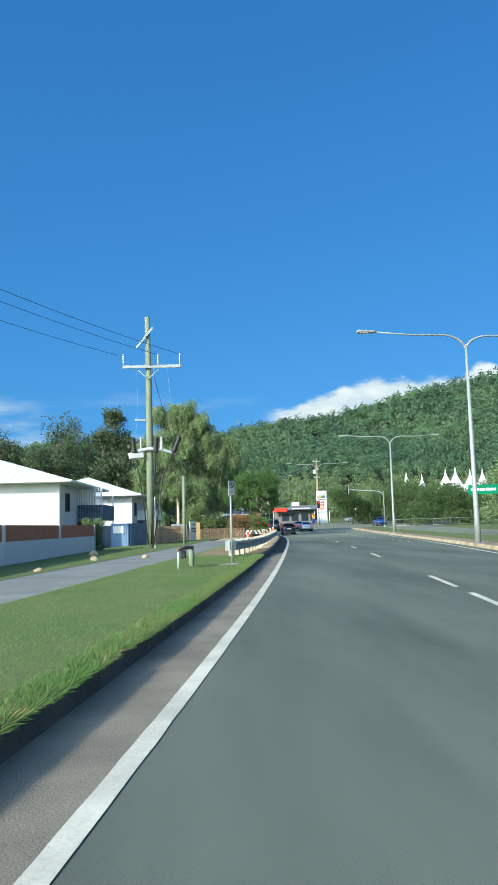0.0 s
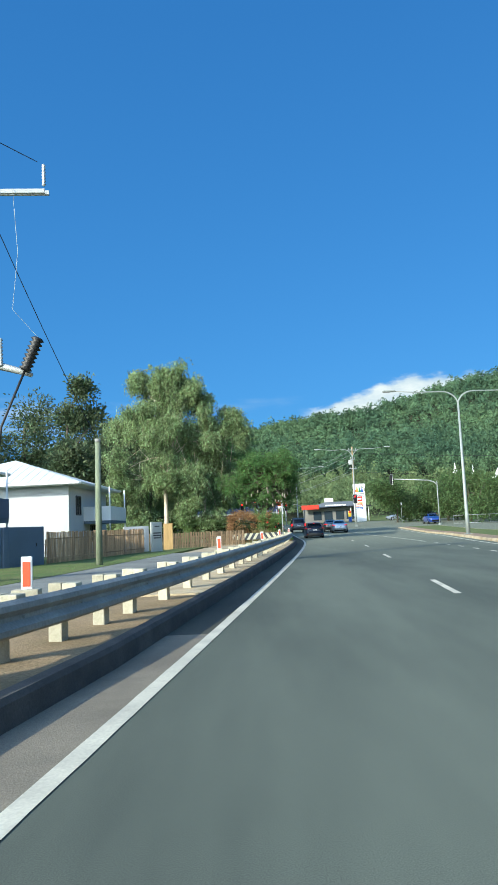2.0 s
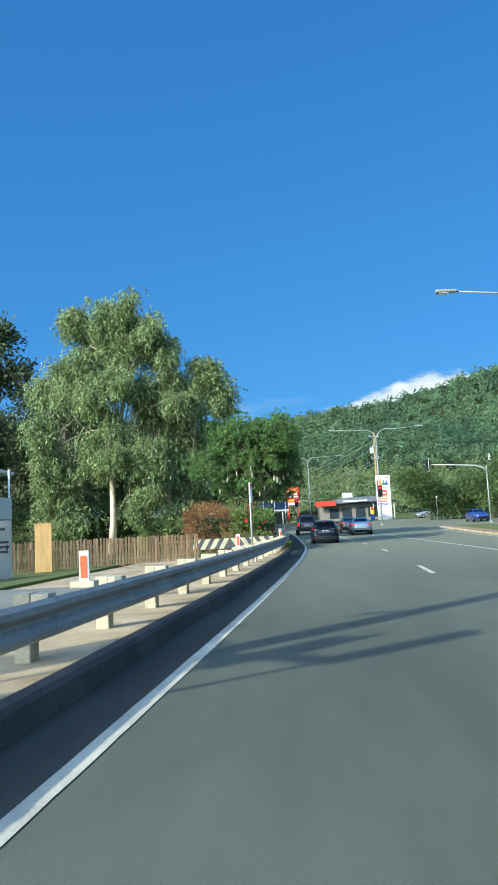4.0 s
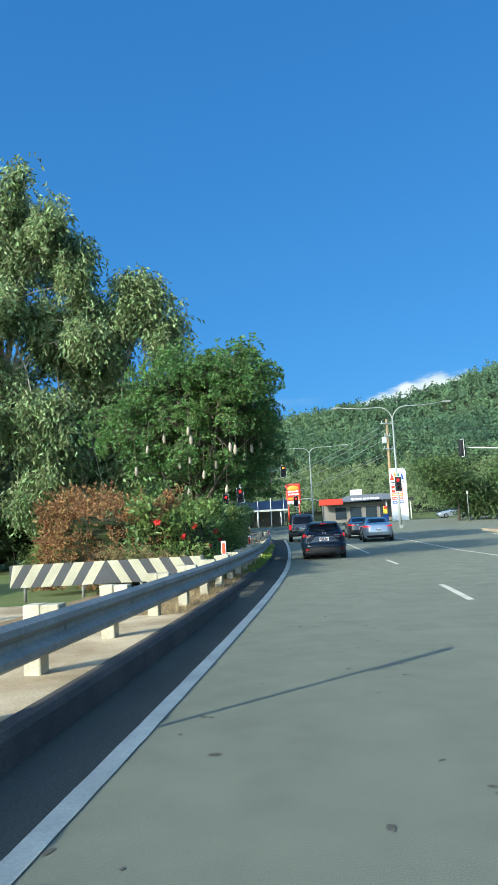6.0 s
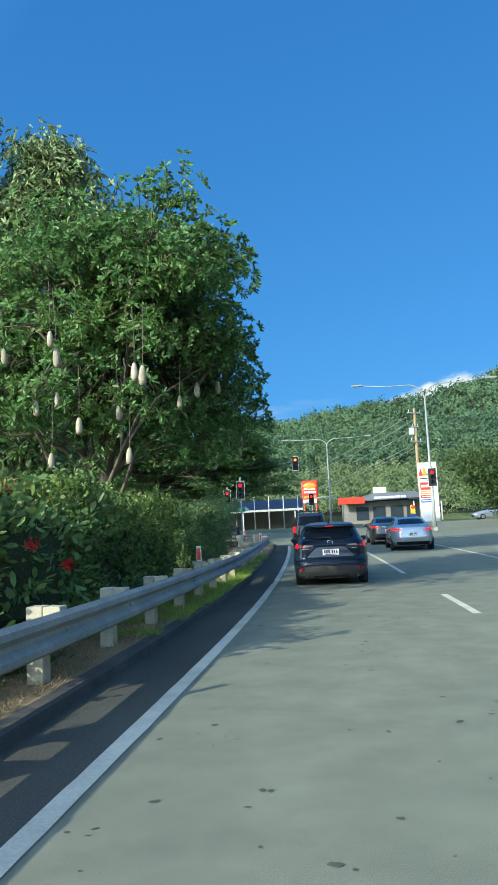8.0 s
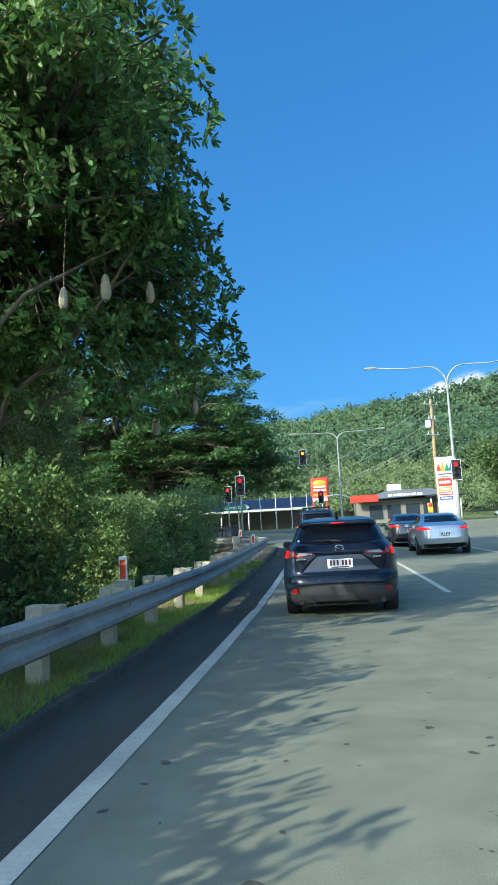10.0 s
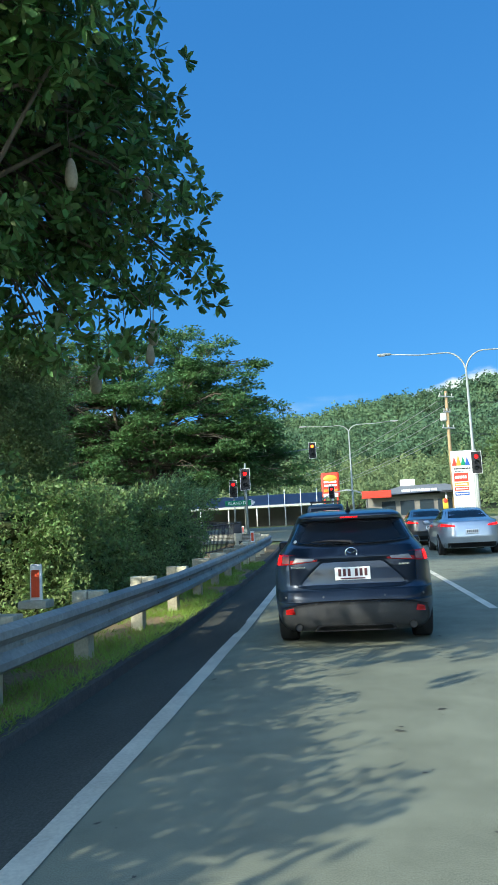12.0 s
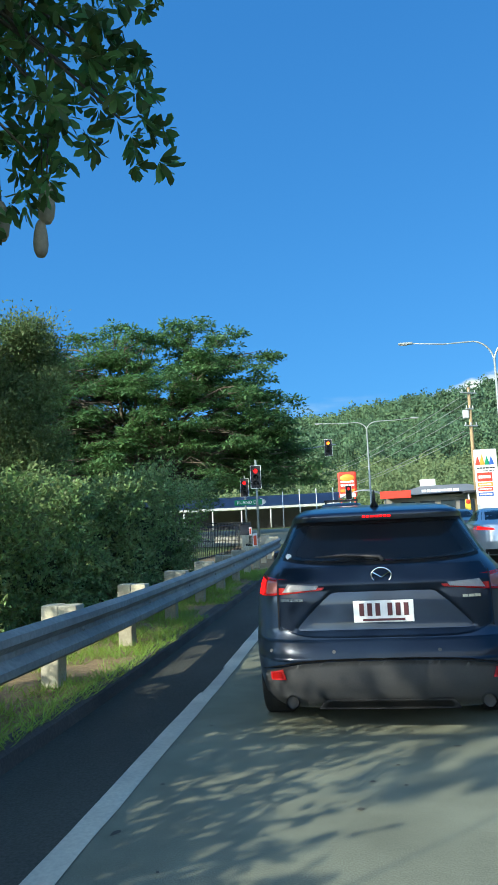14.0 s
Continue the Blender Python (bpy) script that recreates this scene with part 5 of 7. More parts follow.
    for x0, n, w in ((-0.635, 5, 0.026), (0.505, 3, 0.034)):
        for k in range(n):
            c = pressed(x0 + k * (w + 0.004), 0.845, 0.014)
            bm = bmesh.new()
            box(bm, (c[0], c[1] - 0.003, c[2]), (w, 0.005, 0.017))
            part("badge_bar", bm, CHROME, gate)
    c = sh.rear(-0.60, 1.115, 0.02)
    bm = bmesh.new()
    tube(bm, [(c[0], c[1] + 0.003, c[2]), (c[0], c[1] - 0.003, c[2])], 0.02, 12)
    part("sticker", bm, WHITE_SIGN, root, "small white round sticker")
    for x in (-0.33, 0.33):
        bm = bmesh.new()
        box(bm, (x, 0.55, 0.2), (0.34, 0.5, 0.1), 0.03)
        part("silencer", bm, BLACK, root)
    bm = bmesh.new()
    box(bm, (0, 1.9, 0.24), (1.35, 3.2, 0.14), 0.03)
    part("underbody", bm, BLACK, root)
    plate(sh, root, 0.765, set_in=-0.012)


def make_sedan(at, rz, paint, label, lit=True, name="sedan"):
    root = empty(name, at, rz, label, "car")
    sh = Shell([(0.22, 0.15, 4.6, 0.82), (0.36, 0.04, 4.8, 0.89), (0.56, 0.0, 4.88, 0.915), (0.75, 0.03, 4.84, 0.912), (0.90, 0.06, 4.4, 0.895), (1.02, 0.10, 3.9, 0.86), (1.06, 0.40, 3.55, 0.80), (1.10, 0.62, 3.45, 0.75),
                (1.22, 0.95, 3.15, 0.68), (1.34, 1.35, 2.85, 0.62), (1.41, 1.65, 2.6, 0.55), (1.44, 1.9, 2.4, 0.42)], 5.0)
    bm = bmesh.new()
    sh.body(bm, 72)
    part("body", bm, paint, root)
    part("rear_window", sh.patch(sh.rear, lambda u, v: ((2 * u - 1) * (0.66 - 0.12 * v), 1.115 + 0.25 * v), 0.006, 14, 6), DARK_GLASS, root, "dark rear window")
    part("windscreen", sh.patch(sh.front, lambda u, v: ((2 * u - 1) * (0.66 - 0.12 * v), 1.09 + 0.27 * v), 0.006, 14, 6), DARK_GLASS, root)
    part("bumper_trim", sh.patch(sh.rear, lambda u, v: ((2 * u - 1) * 0.78, 0.24 + 0.14 * v), 0.01, 16, 4), BLACK, root)
    for s in (-1, 1):
        part("tail_lamp", sh.patch(sh.rear, quad((s * 0.88, 0.875), (s * 0.46, 0.86), (s * 0.48, 0.90), (s * 0.85, 0.965)), 0.01, 10, 4), LAMP_LIT if lit else LAMP_RED, root, "slim red tail lamp")
        part("headlamp", sh.patch(sh.front, quad((s * 0.86, 0.70), (s * 0.5, 0.66), (s * 0.5, 0.74), (s * 0.82, 0.82)), 0.01, 8, 4), LAMP_CLEAR, root, "clear headlamp")
        part("side_window", sh.patch(lambda a, z, l: sh.side(a, z, s, l), quad((1.1, 1.1), (3.35, 1.09), (2.7, 1.36), (1.6, 1.36)), 0.004, 14, 6), DARK_GLASS, root)
        bm = bmesh.new()
        box(bm, (s * 1.0, 3.2, 1.02), (0.2, 0.12, 0.14), 0.04)
        tube(bm, [(s * 0.86, 3.25, 0.98), (s * 0.96, 3.22, 0.98)], 0.03, 8)
        part("wing_mirror", bm, paint, root)
        for y in (0.98, 3.82):
            wheel(root, s * 0.80, y, 0.335, 0.22)
    part("grille", sh.patch(sh.front, lambda u, v: ((2 * u - 1) * 0.5, 0.34 + 0.22 * v), 0.01, 8, 4), BLACK, root)
    plate(sh, root, 0.70, ink=BLACK)
    return root


def make_wagon(at, rz, paint, label):
    """A tall four-wheel drive with a roof rack and a tailgate spare."""
    root = empty("four_wheel_drive", at, rz, label, "car")
    sh = Shell([(0.36, 0.12, 4.5, 0.80), (0.48, 0.02, 4.68, 0.90), (0.72, 0.0, 4.72, 0.925), (0.98, 0.03, 4.66, 0.92), (1.12, 0.06, 3.7, 0.89), (1.18, 0.08, 3.45, 0.87), (1.45, 0.18, 3.05, 0.80), (1.72, 0.30, 2.75, 0.73), (1.80, 0.45, 2.6, 0.66), (1.83, 0.7, 2.4, 0.5)], 6.0)
    bm = bmesh.new()
    sh.body(bm, 64)
    part("body", bm, paint, root)
    part("rear_window", sh.patch(sh.rear, lambda u, v: ((2 * u - 1) * (0.70 - 0.07 * v), 1.2 + 0.46 * v), 0.006, 12, 6), DARK_GLASS, root, "dark rear window")
    for s in (-1, 1):
        part("tail_lamp", sh.patch(sh.rear, quad((s * 0.885, 0.86), (s * 0.74, 0.86), (s * 0.73, 1.16), (s * 0.845, 1.16)), 0.01, 5, 6), LAMP_LIT, root, "lit upright red tail lamp")
        part("side_window", sh.patch(lambda a, z, l: sh.side(a, z, s, l), quad((0.5, 1.2), (3.2, 1.2), (2.75, 1.66), (0.65, 1.66)), 0.004, 12, 6), DARK_GLASS, root)
        for y in (0.95, 3.75):
            wheel(root, s * 0.79, y, 0.38, 0.25)
        bm = bmesh.new()
        tube(bm, [(s * 0.55, 0.6, 1.92), (s * 0.55, 2.6, 1.92)], 0.02, 8)
        for y in (0.8, 1.6, 2.4):
            tube(bm, [(s * 0.55, y, 1.78), (s * 0.55, y, 1.92)], 0.015, 6)
        part("roof_rail", bm, BLACK, root)
    bm = bmesh.new()
    for y in (0.7, 1.2, 1.7, 2.2):
        box(bm, (0, y, 1.93), (1.2, 0.05, 0.03))
    part("roof_rack", bm, BLACK, root, "black slatted roof rack")
    bm = bmesh.new()
    box(bm, (0, -0.04, 0.52), (1.6, 0.14, 0.16), 0.03)
    part("rear_bumper", bm, BLACK, root)
    plate(sh, root, 0.92, ink=BLACK)


make_hatchback()
make_sedan((11.0, 106.6, rise(107)), -1, CAR_SILVER, "silver sedan with lit tail lamps, stopped in the second lane")
make_wagon((6.6, 112.5, rise(113)), 1, CAR_DARK, "dark four-wheel drive with a roof rack, waiting ahead")
make_sedan((10.6, 113.2, rise(114)), 0, CAR_DARK, "dark sedan waiting at the crossing")
make_sedan((26.6, 133.2, rise(130)), 180, CAR_BRIGHT_BLUE, "bright blue sedan on the far carriageway", False)


# ---------------------------------------------------------------- power poles
def wire(name, a, b, sag, r=0.012, label="thin dark overhead power line"):
    cu = bpy.data.curves.new(name, "CURVE")
    cu.dimensions, cu.bevel_depth, cu.bevel_resolution = "3D", r, 1
    sp = cu.splines.new("POLY")
    n = 24
    sp.points.add(n)
    for i in range(n + 1):
        t = i / n
        p = Vector(a).lerp(Vector(b), t)
        sp.points[i].co = (p.x, p.y, p.z - 4 * sag * t * (1 - t), 1)
    cu.materials.append(BLACK)
    return tagged(new(name, cu), label, "power line", "power lines")


def make_power_pole():
    root = empty("power_pole", (-4.8, 43.6, 0.05), 0, "tall greenish timber power pole with cross-arms and cable boots", "power pole")
    bm = bmesh.new()
    tube(bm, [(0, 0, 0), (0.02, 0, 5), (0, 0.02, 10), (-0.05, 0, 14.1)], [0.23, 0.21, 0.18, 0.15], 16)
    part("pole", bm, POLE_GREEN, root)
    bm = bmesh.new()
    box(bm, (0.2, -0.2, 10.95), (3.5, 0.10, 0.13), 0.01, pose(0, 0, 0, 0, -2, 10))
    box(bm, (0.2, 0.22, 11.1), (3.5, 0.10, 0.13), 0.01, pose(0, 0, 0, 0, -2, 10))
    for s in (-1, 1):
        tube(bm, [(s * 0.75, -0.22, 10.9), (0, -0.2, 10.2)], 0.025, 6)
    part("cross_arm", bm, GALV_PALE, root, "pale double cross-arm")
    bm = bmesh.new()
    box(bm, (-0.2, -0.24, 12.75), (1.65, 0.12, 0.11), 0.01, pose(0, 0, 0, 0, -52, 10))
    part("upper_arm", bm, GALV_PALE, root)

    def insulator(a, b, r, mat, n=7, name="insulator"):
        bm = bmesh.new()
        a, b = Vector(a), Vector(b)
        pts, rad = [], []
        for i in range(2 * n + 1):
            pts.append(a.lerp(b, i / (2 * n)))
            rad.append(r if i % 2 else r * 0.55)
        tube(bm, pts, rad, 10)
        part(name, bm, mat, root)

    for x in (-1.45, 0.6, 1.9):
        insulator((x, -0.25 + x * 0.17, 11.1 + x * 0.03), (x, -0.25 + x * 0.17, 11.75 + x * 0.03), 0.06, GALV_PALE)
    insulator((-0.18, -0.1, 7.7), (-0.85, -0.1, 7.72), 0.075, GALV_PALE, 8)
    bm = bmesh.new()
    tube(bm, [(-1.25, -0.32, 5.62), (-0.7, -0.28, 5.82), (0.0, -0.25, 5.95), (0.7, -0.22, 5.9), (1.3, -0.2, 5.72), (1.6, -0.18, 5.6)], [0.06, 0.10, 0.12, 0.11, 0.09, 0.06], 8)
    part("cable_bracket", bm, GALV_PALE, root, "pale steel cable bracket")
    bm = bmesh.new()
    box(bm, (-0.75, -0.3, 5.55), (0.9, 0.25, 0.32), 0.04, pose(0, 0, 0, 0, -5, 6))
    part("junction_box", bm, GALV_PALE, root, "pale grey junction box")
    for x, tilt in ((-0.85, -0.10), (0.40, 0.04), (1.45, 0.38)):
        insulator((x, -0.35, 5.7), (x + tilt, -0.35, 6.6), 0.19, BLACK, 8, "cable_boot")
        insulator((x + 0.38 if x < 1 else x - 0.75, -0.3, 5.85), (x + 0.36 if x < 1 else x - 0.7, -0.3, 6.65), 0.07, GALV_PALE, 8)
        bm = bmesh.new()
        tube(bm, [(x, -0.35, 5.7), (x * 0.8 - tilt, -0.3, 4.2), (x * 0.35, -0.3, 2.2), (x * 0.14, -0.26, 0.3)], 0.035, 8)
        part("cable", bm, BLACK, root)
        bm = bmesh.new()
        tube(bm, [(x * 0.8, -0.4, 10.9), (x * 0.85 + 0.1, -0.5, 9.0), (x * 0.8, -0.45, 7.4), (x + tilt, -0.35, 6.6)], 0.006, 5)
        part("dropper", bm, LAMP_STEEL, root)
    bm = bmesh.new()
    box(bm, (0.28, -0.12, 1.1), (0.12, 0.14, 2.1), 0.02)
    part("cable_guard", bm, GALV, root)


make_power_pole()
for x, z in ((-6.6, 11.75), (-4.2, 11.75), (-3.0, 11.8)):
    wire("power_line", (x, 43.4, z), (x - 19, 8, z + 2.2), 0.9, 0.012)
wire("stay_wire", (-4.6, 43.6, 10.9), (-3.3, 51.3, 4.8), 0.15, 0.014, "thin dark stay wire to the stub pole")


def make_stub_pole():
    root = empty("stub_pole", (-3.3, 51.3, 0.05), 0, "short green treated timber stay pole", "pole")
    bm = bmesh.new()
    tube(bm, [(0, 0, 0), (0, 0, 2), (0.02, 0, 4.75)], [0.125, 0.115, 0.10], 14)
    part("pole", bm, POLE_GREEN, root)
    bm = bmesh.new()
    tube(bm, [(0.02, 0, 4.66), (0.02, 0, 4.8)], 0.108, 14)
    part("cap", bm, GALV, root)


make_stub_pole()


def make_far_pole(x, y, h, label):
    root = empty("power_pole", (x, y, rise(y)), 0, label, "power pole")
    bm = bmesh.new()
    tube(bm, [(0, 0, 0), (0, 0, h * 0.5), (0.05, 0, h)], [0.26, 0.22, 0.17], 12)
    part("pole", bm, POLE_WOOD, root)
    for z, w in ((h - 0.7, 2.4), (h - 2.6, 1.2), (h - 4.6, 2.0)):
        bm = bmesh.new()
        box(bm, (0, -0.2, z), (w, 0.12, 0.14), 0.01, pose(0, 0, 0, 0, 0, 35))
        for s in (-0.8, 0, 0.8):
            tube(bm, [(s * w / 2 * 0.82, -0.2 + s * w / 2 * 0.57, z), (s * w / 2 * 0.82, -0.2 + s * w / 2 * 0.57, z + 0.4)], [0.07, 0.05], 8)
        part("cross_arm", bm, GALV_PALE, root)
    bm = bmesh.new()
    box(bm, (-0.5, -0.1, h - 3.2), (0.7, 0.5, 1.0), 0.08)
    part("transformer", bm, GALV_PALE, root, "grey pole transformer")


make_far_pole(20.9, 175, 15.4, "weathered timber power pole with cross-arms and transformer")
for dz, dx in ((14.2, -0.9), (14.2, 0.9), (12.4, 0), (10.2, -0.6), (10.2, 0.6)):
    wire("power_line", (20.7 + dx, 175, rise(175) + dz), (-14 + dx, 300, rise(200) + dz - 1.0), 2.4, 0.03).data.materials[0] = CABLE_GREY
    wire("power_line", (20.7 + dx, 175, rise(175) + dz), (95, 185, rise(200) + dz - 1), 1.3, 0.022)


# ---------------------------------------------------------------- traffic signals
def signal_head(root, at, lit, mat, rz=0, name="signal_head"):
    """Three lamps behind a black board with a white rim."""
    x, y, z = at
    bm = bmesh.new()
    box(bm, (x, y, z), (0.62, 0.03, 1.35), 0.012)
    hd = part(name, bm, BLACK, root, "black three-lamp signal head with a white-edged board")
    hd.matrix_basis = pose(x, y, z, 0, 0, rz) @ pose(-x, -y, -z)
    bm = bmesh.new()
    for dx, dz, w, h in ((-0.31, 0, 0.025, 1.37), (0.31, 0, 0.025, 1.37), (0, 0.685, 0.645, 0.025), (0, -0.685, 0.645, 0.025)):
        box(bm, (x + dx, y - 0.012, z + dz), (w, 0.03, h))
    part("rim", bm, WHITE_SIGN, hd)
    bm = bmesh.new()
    box(bm, (x, y + 0.12, z), (0.36, 0.22, 1.08), 0.03)
    part("housing", bm, BLACK, hd)
    for k in range(3):
        zz = z + 0.36 - 0.36 * k
        bm = bmesh.new()
        bmesh.ops.create_uvsphere(bm, u_segments=16, v_segments=8, radius=0.13, matrix=Matrix.Translation((x, y - 0.02, zz)) @ Matrix.Diagonal((1, 0.3, 1, 1)))
        part("lens", bm, mat if k == lit else BLACK, hd, "lit red lens" if k == lit else "")
        bm = bmesh.new()
        pts = [(x + 0.155 * math.cos(a), zz + 0.155 * math.sin(a)) for a in np.linspace(-0.5, math.pi + 0.5, 13)]
        a = [bm.verts.new((u, y - 0.02, w)) for u, w in pts]
        b = [bm.verts.new((u, y - 0.24, w)) for u, w in pts]
        for i in range(12):
            bm.faces.new((a[i], a[i + 1], b[i + 1], b[i]))
        bmesh.ops.solidify(bm, geom=bm.faces[:], thickness=0.008)
        part("visor", bm, BLACK, hd)


def signal_pole(x, y, h, heads, label, arm=None, group="traffic signals", turn=0):
    root = empty("traffic_signal", (x, y, rise(y)), 0, label, "traffic signal", group)
    bm = bmesh.new()
    tube(bm, [(0, 0, 0), (0, 0, h)], [0.075, 0.06], 12)
    box(bm, (0, 0, 0.15), (0.3, 0.3, 0.3), 0.03)
    part("pole", bm, LAMP_STEEL, root)
    if arm:
        dx, dz = arm
        bm = bmesh.new()
        pts = [(0, 0, h - 0.6), (dx * 0.06, 0, h - 0.15), (dx * 0.18, 0, h + 0.1), (dx, 0, h + dz)]
        tube(bm, pts, [0.075, 0.07, 0.065, 0.045], 10)
        part("mast_arm", bm, GALV_PALE, root, "curved mast arm")
    for hx, hz, lit, mat in heads:
        signal_head(root, (hx, -0.18, hz), lit, mat, turn)
    return root


signal_pole(1.2, 131, 4.9, [(0, 3.85, 0, SIG_RED)], "near signal pole with a red light at the corner")
signal_pole(-1.2, 142, 4.6, [(0, 3.65, 0, SIG_RED)], "signal pole with a red light beyond the corner")
signal_pole(-1.0, 147, 6.4, [(6.1, 6.75, 0, SIG_AMBER)], "mast-arm signal showing a red light over the road", (6.7, 0.6))
signal_pole(15.75, 131, 4.9, [(0, 4.05, 0, SIG_RED)], "median signal pole showing red")
signal_pole(6.35, 162.3, 4.3, [(0, 3.4, 0, SIG_RED)], "far signal pole showing red arrows")
signal_pole(25.6, 121.5, 5.9, [(-6.0, 6.3, 5, BLACK)], "mast-arm signal facing the other way", (-6.3, 0.5), turn=100)


# ---------------------------------------------------------------- signs
def bars(parent, at, w, h, rows, mat, name="lettering", seed=1):
    """Unreadable lettering as plain bars."""
    rng = random.Random(seed)
    for r in range(rows):
        z = at[2] + h / 2 - (r + 0.5) * h / rows
        x = -w / 2
        while x < w / 2 - 0.05 * w:
            l = min(rng.uniform(0.1, 0.26) * w, w / 2 - x)
            bm = bmesh.new()
            box(bm, (at[0] + x + l / 2, at[1], z), (l * 0.86, 0.01, h / rows * 0.55))
            part(name, bm, mat, parent)
            x += l


def letters(parent, text, at, size, mat, name="lettering"):
    cu = bpy.data.curves.new(name, "FONT")
    cu.body, cu.size, cu.extrude, cu.align_x, cu.align_y = text, size, 0.004, "CENTER", "CENTER"
    cu.materials.append(mat)
    ob = new(name, cu)
    ob.parent = parent
    ob.matrix_basis = pose(*at, 90, 0, 0)


def post_sign(name, at, h, w, sh, label, face=WHITE_SIGN, rz=0.0, category="road sign"):
    root = empty(name, at, rz, label, category)
    bm = bmesh.new()
    tube(bm, [(0, 0.03, 0), (0, 0.03, h)], 0.03, 10)
    part("pole", bm, LAMP_STEEL, root)
    bm = bmesh.new()
    box(bm, (0, -0.01, h - sh / 2), (w, 0.012, sh), 0.004)
    part("sign_plate", bm, face, root)
    return root


s1 = post_sign("parking_sign", (0.02, 20.8, 0.12), 2.44, 0.26, 0.41, "white no-stopping sign greyed for shade, on a steel pole", GREY_SIGN, rz=48)
bm = bmesh.new()
for k in range(20):
    a, c = 2 * math.pi * k / 20, 2 * math.pi * (k + 1) / 20
    tube(bm, [(0.085 * math.cos(a), -0.02, 2.33 + 0.085 * math.sin(a)), (0.085 * math.cos(c), -0.02, 2.33 + 0.085 * math.sin(c))], 0.01, 5)
tube(bm, [(-0.06, -0.02, 2.39), (0.06, -0.02, 2.27)], 0.01, 5)
part("ring", bm, DARK_METAL, s1)
letters(s1, "S", (0, -0.022, 2.33), 0.12, BLACK)
bm = bmesh.new()
box(bm, (0.0, -0.02, 2.12), (0.16, 0.006, 0.025))
part("arrow_bar", bm, RED_SIGN, s1)
s2 = post_sign("bus_sign", (3.9, 67.06, 0.12), 2.45, 0.18, 0.60, "narrow white roadside sign on a steel pole", rz=74)
bm = bmesh.new()
box(bm, (0, -0.02, 2.36), (0.12, 0.006, 0.1))
part("red_mark", bm, RED_SIGN, s2)
s3 = empty("street_name_sign", (0.55, 131.2, rise(131)), 0, "green street name sign with white letters on a signal pole", "street sign")
bm = bmesh.new()
box(bm, (0.1, -0.2, 2.35), (1.7, 0.03, 0.34), 0.01)
part("sign_plate", bm, GREEN_SIGN, s3)
letters(s3, "ISLAND D", (0.02, -0.224, 2.35), 0.27, WHITE_SIGN)
bm = bmesh.new()
for dx, w, h in ((0.9, 0.14, 0.42), (1.02, 0.14, 0.28), (1.12, 0.12, 0.12)):
    box(bm, (dx, -0.2, 2.35), (w, 0.025, h))
part("arrow_end", bm, WHITE_SIGN, s3)
bm = bmesh.new()
box(bm, (1.0, -0.1, 2.35), (0.1, 0.2, 0.06))
part("bracket", bm, GALV, s3)
s4 = empty("direction_sign", (16.0, 47.0, 0.15), 2, "green direction sign with white lettering on two posts", "road sign")
bm = bmesh.new()
box(bm, (0.9, 0, 3.05), (2.9, 0.03, 0.62), 0.01)
part("sign_plate", bm, GREEN_SIGN, s4)
bars(s4, (0.45, -0.02, 3.05), 1.7, 0.3, 1, WHITE_SIGN)
bm = bmesh.new()
box(bm, (1.75, -0.02, 3.05), (0.4, 0.008, 0.07))
box(bm, (1.9, -0.02, 3.1), (0.22, 0.008, 0.07), 0, pose(0, 0, 0, 0, 40, 0))
box(bm, (1.9, -0.02, 3.0), (0.22, 0.008, 0.07), 0, pose(0, 0, 0, 0, -40, 0))
part("arrow", bm, WHITE_SIGN, s4)
for x in (-0.15, 2.05):
    bm = bmesh.new()
    tube(bm, [(x, 0.06, 0), (x, 0.06, 3.3)], 0.04, 10)
    part("post", bm, GALV_PALE, s4)


def make_striped_board():
    root = empty("hazard_board", (2.3, 78.25, 0.0), 2, "pale yellow and black chevron hazard board on low posts", "hazard board")
    w, z0, z1 = 4.0, 0.36, 0.82
    bm = bmesh.new()
    box(bm, (0, 0, (z0 + z1) / 2), (w, 0.03, z1 - z0), 0.004)
    part("panel", bm, BOARD_BLACK, root)
    n = 9
    st = w / 2 / n * 1.9
    for s in (-1, 1):
        for k in range(6):
            bm = bmesh.new()
            x = 0.02 + k * st
            q = [(x, z1), (x + st * 0.52, z1), (x + st * 0.52 + 0.28, z0), (x + 0.28, z0)]
            q = [(min(a, w / 2), b) for a, b in q]
            if q[0][0] >= q[1][0] and q[2][0] <= q[3][0]:
                bm.free()
                continue
            vs = [bm.verts.new((s * a, -0.019, b)) for a, b in q]
            bm.faces.new(vs)
            bmesh.ops.solidify(bm, geom=bm.faces[:], thickness=0.003)
            bmesh.ops.recalc_face_normals(bm, faces=bm.faces[:])
            part("stripe", bm, BOARD_YELLOW, root)
    for x in (-1.7, -0.5, 0.7, 1.7):
        bm = bmesh.new()
        tube(bm, [(x, 0.05, 0.05), (x, 0.05, 0.78)], 0.035, 8)
        part("post", bm, GALV, root)


make_striped_board()


